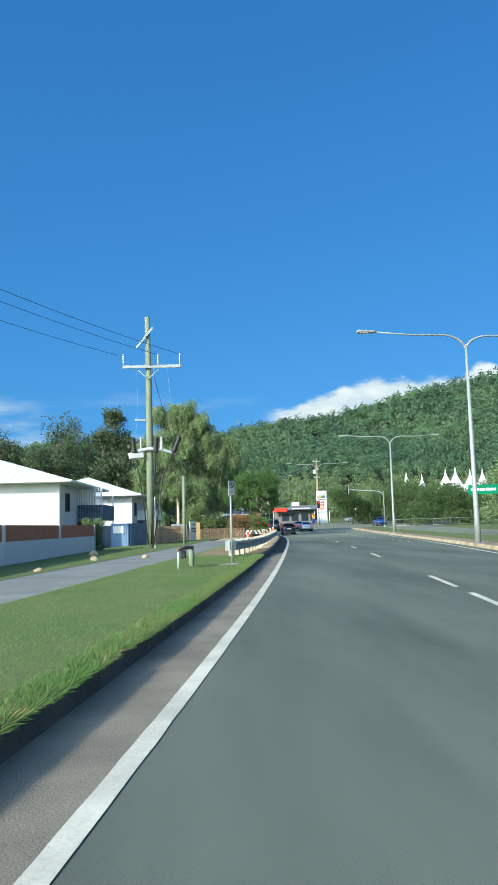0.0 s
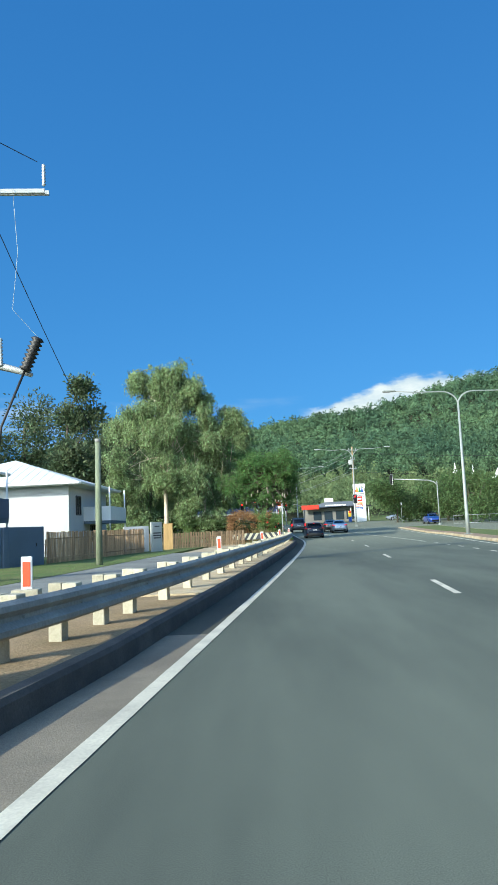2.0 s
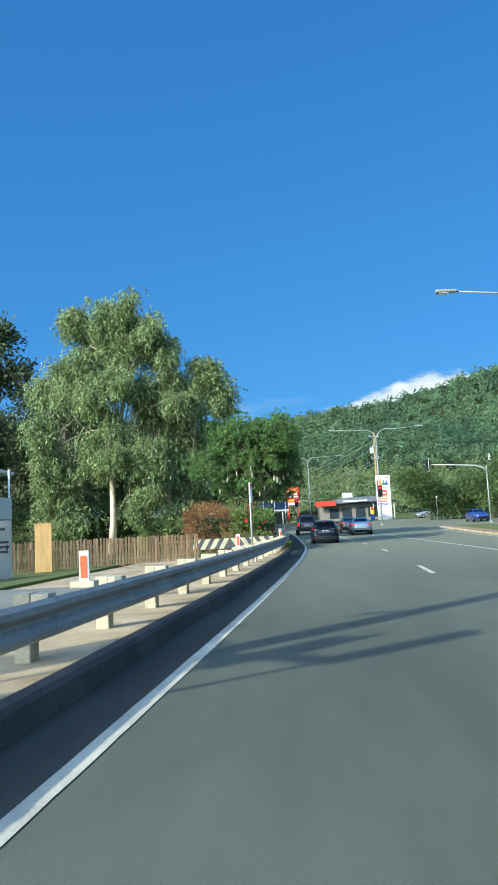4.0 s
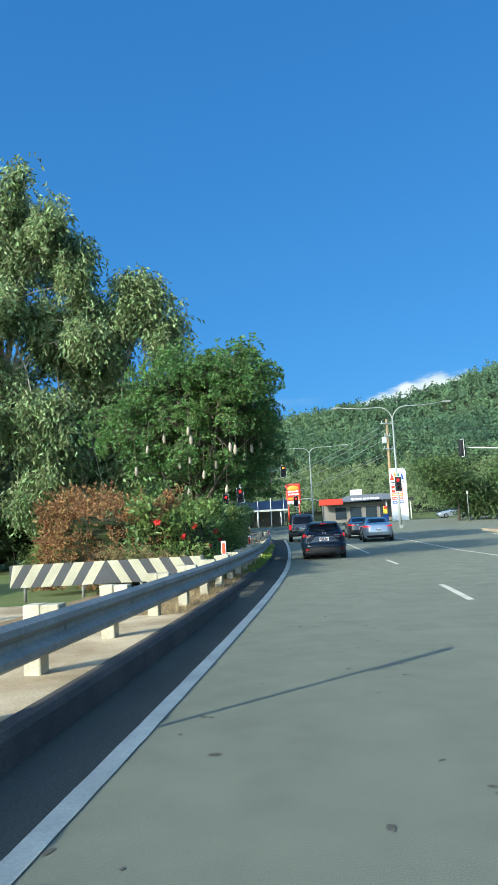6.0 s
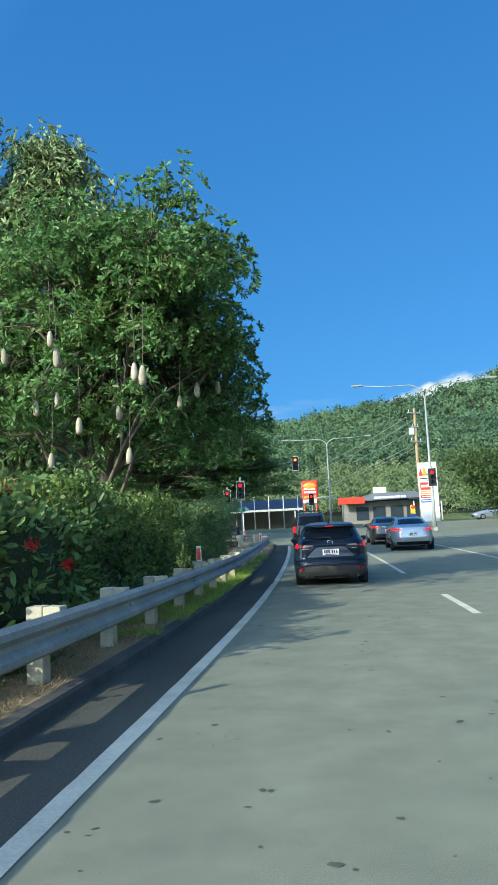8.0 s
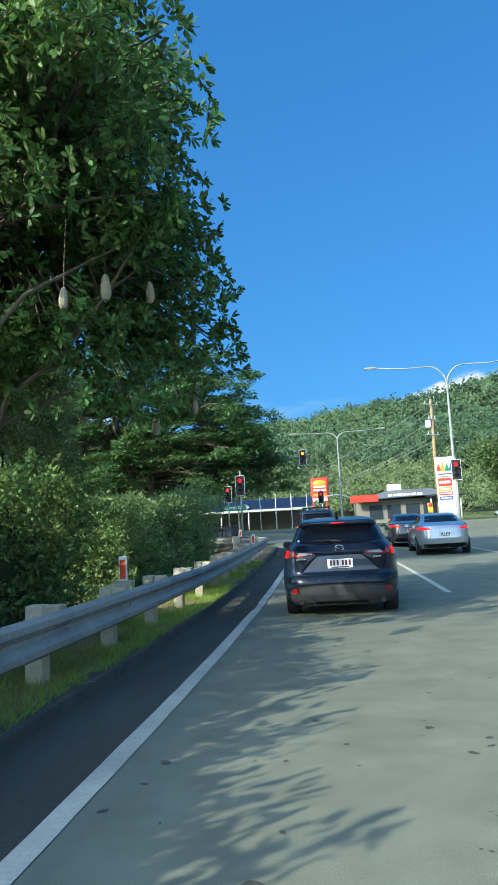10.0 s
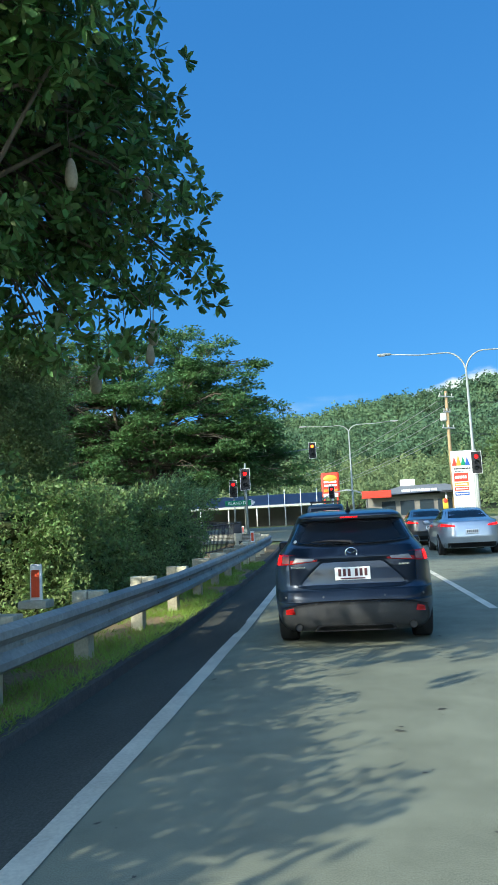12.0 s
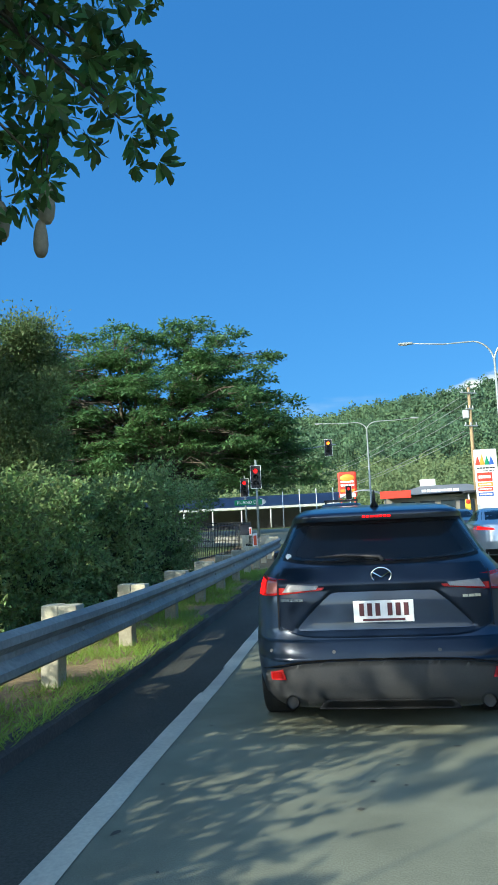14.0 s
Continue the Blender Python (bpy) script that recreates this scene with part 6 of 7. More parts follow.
# ---------------------------------------------------------------- fences and low posts
def paling_fence(pts, h, label):
    root = empty("paling_fence", (*pts[0], 0.08), 0, label, "fence")
    org = Vector((*pts[0], 0.08))
    bm = bmesh.new()
    box(bm, (0, 0, h / 2), (0.085, 0.018, h), 0.004)
    me = bpy.data.meshes.new("paling")
    bm.to_mesh(me)
    bm.free()
    me.materials.append(FENCE_WOOD)
    for a, b in zip(pts, pts[1:]):
        a, b = Vector((*a, 0.08)), Vector((*b, 0.08))
        ln = (b - a).length
        rz = math.degrees(math.atan2(b.y - a.y, b.x - a.x))
        n = int(ln / 0.125)
        for i in range(n):
            p = a.lerp(b, (i + 0.5) / n) - org
            o = new("paling", me)
            o.parent = root
            o.matrix_basis = pose(p.x, p.y, p.z + random.uniform(-0.03, 0.03), 0, random.uniform(-1.2, 1.2), rz)
        for z in (0.25, h - 0.28):
            bm = bmesh.new()
            tube(bm, [a - org + Vector((0, 0.05, z)), b - org + Vector((0, 0.05, z))], 0.035, 4)
            part("rail", bm, FENCE_WOOD, root)
        for i in range(int(ln / 2.4) + 1):
            p = a.lerp(b, min(1, i * 2.4 / ln)) - org
            bm = bmesh.new()
            box(bm, (p.x, p.y + 0.08, h * 0.5), (0.09, 0.09, h * 1.04), 0.006)
            part("post", bm, FENCE_WOOD, root)


paling_fence([(-6.3, 54.7), (-5.2, 60.5), (-4.15, 66.0)], 1.35, "weathered brown timber paling fence before the house")
paling_fence([(-12.0, 63.0), (-3.9, 70.2), (1.35, 74.6)], 1.02, "weathered brown timber paling fence below the trees")
gp = empty("gate_post", (-3.25, 69.6, 0.08), 12, "pale new timber gate post beside the fence", "post")
bm = bmesh.new()
box(bm, (0, 0, 0.8), (0.55, 0.12, 1.6), 0.01)
part("panel", bm, PALE_WOOD, gp)
bm = bmesh.new()
box(bm, (0, 0, 1.62), (0.6, 0.16, 0.05), 0.01)
part("cap", bm, PALE_WOOD, gp)

lr = empty("low_log_rail", (-1.4, 19.1, 0.12), 0, "low rustic log rail on two posts with a dark hanging box", "log rail")
bm = bmesh.new()
tube(bm, [(0, 0, 0), (0.01, 0, 0.56)], 0.028, 10)
part("thin_post", bm, GALV_PALE, lr)
bm = bmesh.new()
tube(bm, [(0.28, 1.3, 0), (0.27, 1.3, 0.62)], 0.075, 10)
part("log_post", bm, POLE_GREEN, lr)
bm = bmesh.new()
tube(bm, [(-0.02, -0.05, 0.58), (0.15, 0.6, 0.62), (0.3, 1.35, 0.6)], [0.05, 0.06, 0.05], 8)
part("log", bm, BARK, lr)
bm = bmesh.new()
box(bm, (0.1, 0.45, 0.44), (0.16, 0.22, 0.2), 0.03)
part("box", bm, DARK_METAL, lr)


# ---------------------------------------------------------------- houses
def make_house(x0, x1, y0, y1, eave, ridge, name_label, panel):
    root = empty("house", ((x0 + x1) / 2, (y0 + y1) / 2, 0), 0, name_label, "house", "white houses")
    ox, oy = (x0 + x1) / 2, (y0 + y1) / 2
    W, D = (x1 - x0), (y1 - y0)
    bm = bmesh.new()
    box(bm, (0, 0, eave / 2), (W, D, eave), 0.01)
    part("wall", bm, WHITE_WALL, root, "white rendered walls")
    bm = bmesh.new()
    o = 0.9
    a = [bm.verts.new((sx * (W / 2 + o), sy * (D / 2 + o), eave - 0.05)) for sx, sy in ((-1, -1), (1, -1), (1, 1), (-1, 1))]
    c = [bm.verts.new((sx * (W / 2 + o), sy * (D / 2 + o), eave + 0.12)) for sx, sy in ((-1, -1), (1, -1), (1, 1), (-1, 1))]
    rl = max(W, D) / 2 - min(W, D) / 2
    rp = [(-rl, 0), (rl, 0)] if W > D else [(0, -rl), (0, rl)]
    t = [bm.verts.new((p[0], p[1], ridge)) for p in rp]
    bm.faces.new(a[::-1])
    for i in range(4):
        bm.faces.new((a[i], a[(i + 1) % 4], c[(i + 1) % 4], c[i]))
    if W > D:
        fs = ((c[0], c[1], t[1], t[0]), (c[1], c[2], t[1]), (c[2], c[3], t[0], t[1]), (c[3], c[0], t[0]))
    else:
        fs = ((c[0], c[1], t[0]), (c[1], c[2], t[1], t[0]), (c[2], c[3], t[1]), (c[3], c[0], t[0], t[1]))
    for f in fs:
        bm.faces.new(f)
    bmesh.ops.recalc_face_normals(bm, faces=bm.faces[:])
    roof = part("roof", bm, ROOF_METAL, root, "pale ribbed metal hip roof")
    for i in range(int((W + 1.2) / 0.6)):
        x = -W / 2 - 0.5 + i * 0.6
        lim = max(0.0, 1 - abs(x) / (W / 2 + o))
        run = min(1.0, lim * (W / 2 + o) / (D / 2 + o)) if W > D else min(1.0, lim * (W / 2 + o) / (min(W, D) / 2 + o))
        if run > 0.05:
            y_a, z_a = -D / 2 - o, eave + 0.13
            y_b = y_a + run * (min(W, D) / 2 + o)
            z_b = z_a + run * (ridge - eave - 0.12)
            bm = bmesh.new()
            tube(bm, [(x, y_a, z_a), (x, y_b, z_b)], 0.012, 4)
            part("roof_rib", bm, ROOF_METAL, roof)
    bm = bmesh.new()
    for sy in (-1, 1):
        box(bm, (0, sy * (D / 2 + o + 0.05), eave + 0.05), (W + 2 * o, 0.12, 0.13), 0.01)
    for sx in (-1, 1):
        box(bm, (sx * (W / 2 + o + 0.05), 0, eave + 0.05), (0.12, D + 2 * o, 0.13), 0.01)
    part("gutter", bm, WHITE_METAL, root)

    def window(x, y, z, w, h, face):
        g = new("window")
        g.parent = root
        g.matrix_basis = pose(x, y, z, 0, 0, 0 if face == "s" else 90)
        bm = bmesh.new()
        for dx, dz, a, b in ((-w / 2, 0, 0.07, h), (w / 2, 0, 0.07, h), (0, h / 2, w, 0.07), (0, -h / 2, w, 0.07), (0, 0, 0.05, h)):
            box(bm, (dx, 0, dz), (a, 0.1, b))
        part("frame", bm, DARK_METAL, g)
        bm = bmesh.new()
        box(bm, (0, 0.02, 0), (w, 0.03, h))
        part("pane", bm, WINDOW, g)

    window(-W * 0.30, -D / 2 - 0.02, eave - 1.3, 0.8, 1.5, "s")
    window(W / 2 + 0.02, -D / 2 + 2.2, eave - 1.25, 1.1, 1.2, "e")
    window(W / 2 + 0.02, -D / 2 + 6.0, 1.35, 1.2, 1.1, "e")
    # balcony on the street side
    bx, by = W / 2, D / 2 - 4.2
    bm = bmesh.new()
    box(bm, (bx + 0.9, by, eave * 0.47), (1.8, 5.2, 0.22), 0.01)
    b1 = part("deck", bm, BLUE_GREY, root, "balcony deck")
    bm = bmesh.new()
    box(bm, (bx + 1.8, by, eave * 0.47 + 0.55), (0.06, 5.2, 0.95), 0.01)
    box(bm, (bx + 0.9, by - 2.6, eave * 0.47 + 0.55), (1.8, 0.06, 0.95), 0.01)
    part("balustrade", bm, panel, b1, "solid balcony panel")
    for i in range(14 if panel == BLUE_GREY else 0):
        bm = bmesh.new()
        box(bm, (bx + 0.1 + i * 0.12, by - 2.60, eave * 0.72), (0.05, 0.06, eave * 0.5), 0.004)
        part("screen_slat", bm, WHITE_METAL, b1)
    for yy in (by - 2.5, by + 2.5):
        bm = bmesh.new()
        tube(bm, [(bx + 1.75, yy, 0), (bx + 1.75, yy, eave)], 0.05, 8)
        part("column", bm, WHITE_METAL, root)
    # steps rail in front
    bm = bmesh.new()
    for i in range(9):
        tube(bm, [(-W / 2 + 0.6 + i * 0.22, -D / 2 - 1.2, 1.6), (-W / 2 + 0.6 + i * 0.22, -D / 2 - 1.2, 2.7)], 0.018, 5)
    tube(bm, [(-W / 2 + 0.5, -D / 2 - 1.2, 2.7), (-W / 2 + 2.5, -D / 2 - 1.2, 2.7)], 0.03, 6)
    box(bm, (-W / 2 + 1.5, -D / 2 - 0.6, 1.5), (2.2, 1.3, 0.2), 0.01)
    part("landing", bm, WHITE_METAL, root)


make_house(-24, -11.2, 48, 60.4, 4.45, 6.75, "two-storey white house with a pale metal hip roof", BLUE_GREY)
make_house(-19.5, -9.3, 69, 79.4, 4.4, 6.6, "two-storey white house beyond the timber fence", WHITE_METAL)


def make_front_wall():
    a, b = Vector((-8.3, 10.0, 0.1)), Vector((-7.9, 42.0, 0.1))
    rz = math.degrees(math.atan2(b.y - a.y, b.x - a.x))
    root = empty("front_wall", a, rz, "white rendered garden wall with rust-brown panels on top", "wall")
    ln = (b - a).length
    bm = bmesh.new()
    box(bm, (ln / 2, 0, 0.42), (ln, 0.22, 0.84), 0.01)
    part("base", bm, WHITE_WALL, root)
    n = 4
    for i in range(n):
        bm = bmesh.new()
        box(bm, (ln * (i + 0.5) / n, 0, 1.13), (ln / n - 0.2, 0.12, 0.62), 0.008)
        part("panel", bm, RED_BROWN, root, "rust-brown infill panel")
    for i in range(n + 1):
        bm = bmesh.new()
        box(bm, (ln * i / n, 0, 0.72), (0.20, 0.26, 1.44), 0.01)
        part("pier", bm, WHITE_WALL, root)


make_front_wall()
make_hedge("climber", -8.35, -7.65, 42.1, 43.0, 1.55, 4500, LEAF_DARK, "dark climbing plant over the end of the garden wall", 19, 0.08, "shrub", bumpy=0.2)


def make_rock(x, y, r, seed):
    bm = bmesh.new()
    bmesh.ops.create_icosphere(bm, subdivisions=2, radius=r)
    for v in bm.verts:
        k = 1 + 0.45 * noise.noise((v.co.x / r * 1.1 + seed, v.co.y / r * 1.1, v.co.z / r * 1.1))
        v.co = (v.co.x * k, v.co.y * k, max(v.co.z * k * 0.75, -r * 0.3) + r * 0.28)
    ob = link("rock", bm, CONCRETE)
    ob.location = (x, y, 0.11)
    tagged(ob, "pale loose rock on the grass beside the footpath", "rock", "rocks beside the footpath")


for k, (x, y, r) in enumerate(((-5.25, 28.2, 0.17), (-3.45, 29.3, 0.14), (-6.45, 34.4, 0.22), (-5.6, 21.4, 0.12))):
    make_rock(x, y, r, k * 3.7)


def utility_box(name, at, s, mat, rz, label):
    root = empty(name, at, rz, label, "cabinet", "cabinets by the wall")
    bm = bmesh.new()
    box(bm, (0, 0, s[2] / 2), s, 0.02)
    part("body", bm, mat, root)
    bm = bmesh.new()
    box(bm, (0, -s[1] / 2 - 0.012, s[2] * 0.52), (s[0] * 0.78, 0.02, s[2] * 0.8), 0.006)
    part("door", bm, mat, root)
    bm = bmesh.new()
    box(bm, (s[0] * 0.28, -s[1] / 2 - 0.035, s[2] * 0.55), (0.04, 0.03, 0.14), 0.006)
    part("handle", bm, DARK_METAL, root)
    return root


utility_box("gate_pier", (-10.05, 52.2, 0.05), (1.0, 0.4, 1.6), PALE_BLUE, 0, "pale blue rendered wall beside the gate")
utility_box("garden_gate", (-9.03, 52.5, 0.05), (1.14, 0.12, 1.5), BLUE_GREY, 0, "slate-blue garden gate between pale walls")
lw = utility_box("letterbox_wall", (-7.85, 51.9, 0.05), (1.22, 0.5, 1.62), PALE_BLUE, 0, "pale blue rendered letterbox wall")
bm = bmesh.new()
box(bm, (-0.1, -0.285, 1.2), (0.72, 0.03, 0.5), 0.008)
part("letter_panel", bm, WHITE_SIGN, lw, "white panel")
utility_box("garden_wall", (-6.8, 53.0, 0.05), (2.35, 0.3, 1.62), BLUE_GREY, 68, "slate-blue rendered garden wall")
utility_box("wheelie_bin", (-10.2, 49.6, 0.05), (0.6, 0.7, 1.1), material("dark_green_plastic", (0.015, 0.05, 0.035), 0.6, vary=0.1), 20, "dark green wheelie bin by the wall")
utility_box("garden_wall", (-4.75, 66.8, 0.05), (1.6, 0.12, 1.55), WHITE_WALL, 35, "white rendered wall behind the timber fence")
sb = utility_box("sales_board", (-3.5, 66.4, 0.05), (0.8, 0.12, 1.75), GREY_SIGN, 48, "grey entrance board with dark lettering bars")
for k, (w, z) in enumerate(((0.34, 1.5), (0.56, 1.12), (0.6, 0.98), (0.5, 0.84))):
    bm = bmesh.new()
    box(bm, (0, -0.086, z), (w, 0.01, 0.07))
    part("bar", bm, BOARD_BLACK, sb)


# ---------------------------------------------------------------- shops beyond the crossing
def make_shop():
    y = 177.0
    z = rise(y)
    root = empty("restaurant", (16.7, y + 5, z), 0, "low fast-food restaurant with grey roof and red fascia", "building")
    bm = bmesh.new()
    box(bm, (-0.8, 0, 1.5), (10.4, 9, 3.0), 0.02)
    part("wall", bm, TAUPE, root)
    bm = bmesh.new()
    a = [bm.verts.new(p) for p in ((-6.2, -6, 3.0), (6.6, -6, 3.3), (6.6, 6, 3.3), (-6.2, 6, 3.0))]
    b = [bm.verts.new(p) for p in ((-1.5, -1.5, 4.3), (4.0, -1.5, 4.3), (4.0, 1.5, 4.3), (-1.5, 1.5, 4.3))]
    bm.faces.new(a[::-1])
    bm.faces.new(b)
    for i in range(4):
        bm.faces.new((a[i], a[(i + 1) % 4], b[(i + 1) % 4], b[i]))
    bmesh.ops.recalc_face_normals(bm, faces=bm.faces[:])
    part("roof", bm, GREY_ROOF, root, "low-pitched grey roof")
    bm = bmesh.new()
    box(bm, (-5.0, -6.1, 3.2), (3.6, 0.3, 0.9), 0.02)
    part("fascia", bm, RED_SIGN, root, "bright red fascia panel")
    bars(root, (0.2, -6.3, 3.45), 4.4, 0.55, 1, WHITE_SIGN, "roof_lettering", 4)
    bm = bmesh.new()
    box(bm, (-0.6, 0, 4.7), (1.8, 1.4, 0.9), 0.03)
    part("roof_plant", bm, WHITE_METAL, root)
    for x in (-3.5, -1.2, 1.2, 3.4):
        bm = bmesh.new()
        box(bm, (x, -4.55, 1.4), (1.7, 0.08, 1.8), 0.01)
        part("window", bm, WINDOW, root)
    bm = bmesh.new()
    box(bm, (5.0, -7.2, 3.05), (4.6, 2.2, 0.25), 0.02)
    part("canopy", bm, DARK_METAL, root, "dark drive-through canopy")
    for x in (3.2, 6.8):
        bm = bmesh.new()
        tube(bm, [(x, -7.6, 0), (x, -7.6, 3.0)], 0.09, 8)
        part("column", bm, WHITE_METAL, root)
    # white curved canopy beside it
    c = empty("shade_canopy", (8.0, y + 2, z), 0, "pale curved shade canopy beside the restaurant", "canopy")
    bm = bmesh.new()
    pts = [(-3.4 + 6.8 * i / 12, 2.9 + 1.2 * math.sin(math.pi * i / 12)) for i in range(13)]
    g = [[bm.verts.new((u, v, w)) for u, w in pts] for v in (-2, 2)]
    for i in range(12):
        bm.faces.new((g[0][i], g[0][i + 1], g[1][i + 1], g[1][i]))
    bmesh.ops.solidify(bm, geom=bm.faces[:], thickness=0.12)
    part("roof", bm, WHITE_METAL, c)
    for u in (-3.2, 3.2):
        bm = bmesh.new()
        tube(bm, [(u, 0, 0), (u, 0, 2.95)], 0.08, 8)
        part("column", bm, GALV_PALE, c)
    pl = empty("playground_panel", (19.2, 170.5, rise(170)), 0, "yellow and blue play panel beside the restaurant", "play panel")
    bm = bmesh.new()
    box(bm, (0, 0, 1.6), (0.62, 0.2, 1.2), 0.1)
    part("upper_panel", bm, YELLOW_SIGN, pl)
    bm = bmesh.new()
    box(bm, (0.05, 0, 0.5), (0.7, 0.25, 1.0), 0.06)
    part("lower_panel", bm, BLUE_SIGN, pl)
    bm = bmesh.new()
    bmesh.ops.create_uvsphere(bm, u_segments=14, v_segments=8, radius=0.26, matrix=Matrix.Translation((0, -0.12, 1.95)) @ Matrix.Diagonal((1, 0.3, 1, 1)))
    part("roundel", bm, RED_SIGN, pl)


make_shop()


def make_carport():
    y, z = 176.0, rise(176)
    root = empty("long_shed", (-8.0, y, z), 0, "long low shed with a dark blue roof and pale fascia", "building")
    bm = bmesh.new()
    vs = [bm.verts.new(p) for p in ((-24, -3, 2.5), (13, -3, 2.5), (13, 4, 4.1), (-24, 4, 4.1))]
    bm.faces.new(vs)
    bmesh.ops.solidify(bm, geom=bm.faces[:], thickness=0.15)
    part("roof", bm, SOLAR, root, "dark blue sloping roof")
    bm = bmesh.new()
    box(bm, (-5.5, -3.1, 2.4), (37.2, 0.15, 0.28), 0.01)
    part("fascia", bm, GREY_SIGN, root)
    bm = bmesh.new()
    box(bm, (-5.5, 3.6, 1.2), (36, 0.2, 2.4), 0.01)
    part("back_wall", bm, TAUPE, root)
    for i in range(11):
        bm = bmesh.new()
        tube(bm, [(-23 + 3.5 * i, -2.9, 0), (-23 + 3.5 * i, -2.9, 2.3)], 0.07, 8)
        part("column", bm, WHITE_METAL, root)
    for i in range(5):
        x = -1.0 + i * 1.85
        f = empty("flag_pole", (x, 168 + 0.2 * i, rise(168)), 0, "slim bare white flag pole before the shed", "flag pole", "flag poles")
        bm = bmesh.new()
        tube(bm, [(0, 0, 0), (0, 0, 4.2)], [0.06, 0.04], 8)
        part("pole", bm, WHITE_METAL, f)
        bm = bmesh.new()
        box(bm, (0, 0, 0.05), (0.3, 0.3, 0.1), 0.02)
        part("base", bm, CONCRETE, f)


make_carport()


def make_burger_sign():
    y = 185.0
    z = rise(y)
    root = empty("restaurant_sign", (6.0, y, z), 0, "tall red and orange rounded restaurant sign on red legs", "sign")
    bm = bmesh.new()
    box(bm, (0, 0, 5.1), (2.5, 0.4, 3.4), 0.25)
    part("frame", bm, RED_SIGN, root)
    bm = bmesh.new()
    bmesh.ops.create_uvsphere(bm, u_segments=24, v_segments=12, radius=1.0, matrix=Matrix.Translation((0, -0.12, 5.95)) @ Matrix.Diagonal((1.02, 0.25, 0.55, 1)))
    part("upper_bun", bm, ORANGE_SIGN, root, "orange rounded bun shape")
    bm = bmesh.new()
    box(bm, (0, -0.22, 5.25), (2.1, 0.06, 1.15), 0.02)
    part("name_panel", bm, RED_SIGN, root)
    bars(root, (0, -0.27, 5.25), 1.8, 0.95, 2, WHITE_SIGN, seed=9)
    bm = bmesh.new()
    box(bm, (0, -0.2, 4.3), (1.9, 0.12, 0.4), 0.1)
    part("lower_bun", bm, ORANGE_SIGN, root)
    bm = bmesh.new()
    box(bm, (0, -0.22, 3.65), (2.0, 0.06, 0.5), 0.02)
    part("lower_panel", bm, WHITE_SIGN, root)
    for x in (-0.9, 0.9):
        bm = bmesh.new()
        tube(bm, [(x, 0, 0), (x, 0, 3.6)], 0.12, 10)
        part("leg", bm, RED_SIGN, root)


make_burger_sign()


def make_mall_sign():
    y = 168.0
    z = rise(y)
    root = empty("pylon_sign", (20.9, y, z), 0, "tall white shopping centre pylon sign with coloured peaks", "sign")
    bm = bmesh.new()
    box(bm, (0.1, 0.1, 3.7), (2.3, 0.5, 7.4), 0.03)
    part("pylon", bm, WHITE_SIGN, root)
    for k, (x, m, h) in enumerate(((-0.75, RED_SIGN, 0.95), (-0.3, ORANGE_SIGN, 1.2), (0.2, GREEN_SIGN, 0.95), (0.65, BLUE_SIGN, 0.9))):
        bm = bmesh.new()
        bmesh.ops.create_cone(bm, cap_ends=True, segments=16, radius1=0.30, radius2=0.02, depth=h, matrix=Matrix.Translation((x, -0.17, 5.75 + h / 2)) @ Matrix.Diagonal((1, 0.12, 1, 1)))
        part("peak", bm, m, root)
    bars(root, (0.05, -0.17, 5.4), 1.9, 0.28, 1, BLACK, seed=3)
    bars(root, (0.05, -0.17, 5.1), 1.7, 0.14, 1, DARK_METAL, seed=5)
    for zc, h, m, n in ((4.45, 0.95, RED_SIGN, 11), (3.65, 0.42, ORANGE_SIGN, 12), (3.15, 0.4, RED_SIGN, 13), (2.6, 0.4, BLUE_SIGN, 14)):
        bm = bmesh.new()
        box(bm, (-0.15, -0.17, zc), (1.55, 0.05, h), 0.01)
        p = part("tenant_panel", bm, m, root)
        bars(p, (-0.15, -0.205, zc), 1.3, h * 0.6, 1, WHITE_SIGN, seed=n)


make_mall_sign()


def make_tent(x, y, r, h, tip):
    root = empty("shade_tent", (x, y, land(x, y)), 0, "white peaked canvas shade tent among trees", "tent", "white shade tents")
    bm = bmesh.new()
    n = 20
    rings = []
    for i in range(9):
        t = i / 8
        rad = r * ((1 - t) ** 1.7) + 0.12
        rings.append([bm.verts.new((rad * math.cos(2 * math.pi * k / n), rad * math.sin(2 * math.pi * k / n), h + (tip - h) * t)) for k in range(n)])
    for a, b in zip(rings, rings[1:]):
        for k in range(n):
            bm.faces.new((a[k], a[(k + 1) % n], b[(k + 1) % n], b[k])).smooth = True
    part("canopy", bm, TENT, root)
    bm = bmesh.new()
    tube(bm, [(0, 0, 0), (0, 0, tip + 0.4)], 0.1, 8)
    part("mast", bm, WHITE_METAL, root)


for x, r, tip in ((56.0, 5.2, 14.6), (61.0, 4.0, 13.8), (68.6, 5.6, 15.4), (71.8, 6.0, 15.8), (76.5, 5.6, 15.0), (80.5, 5.6, 15.2)):
    make_tent(x, 230, r, 6.5, tip)


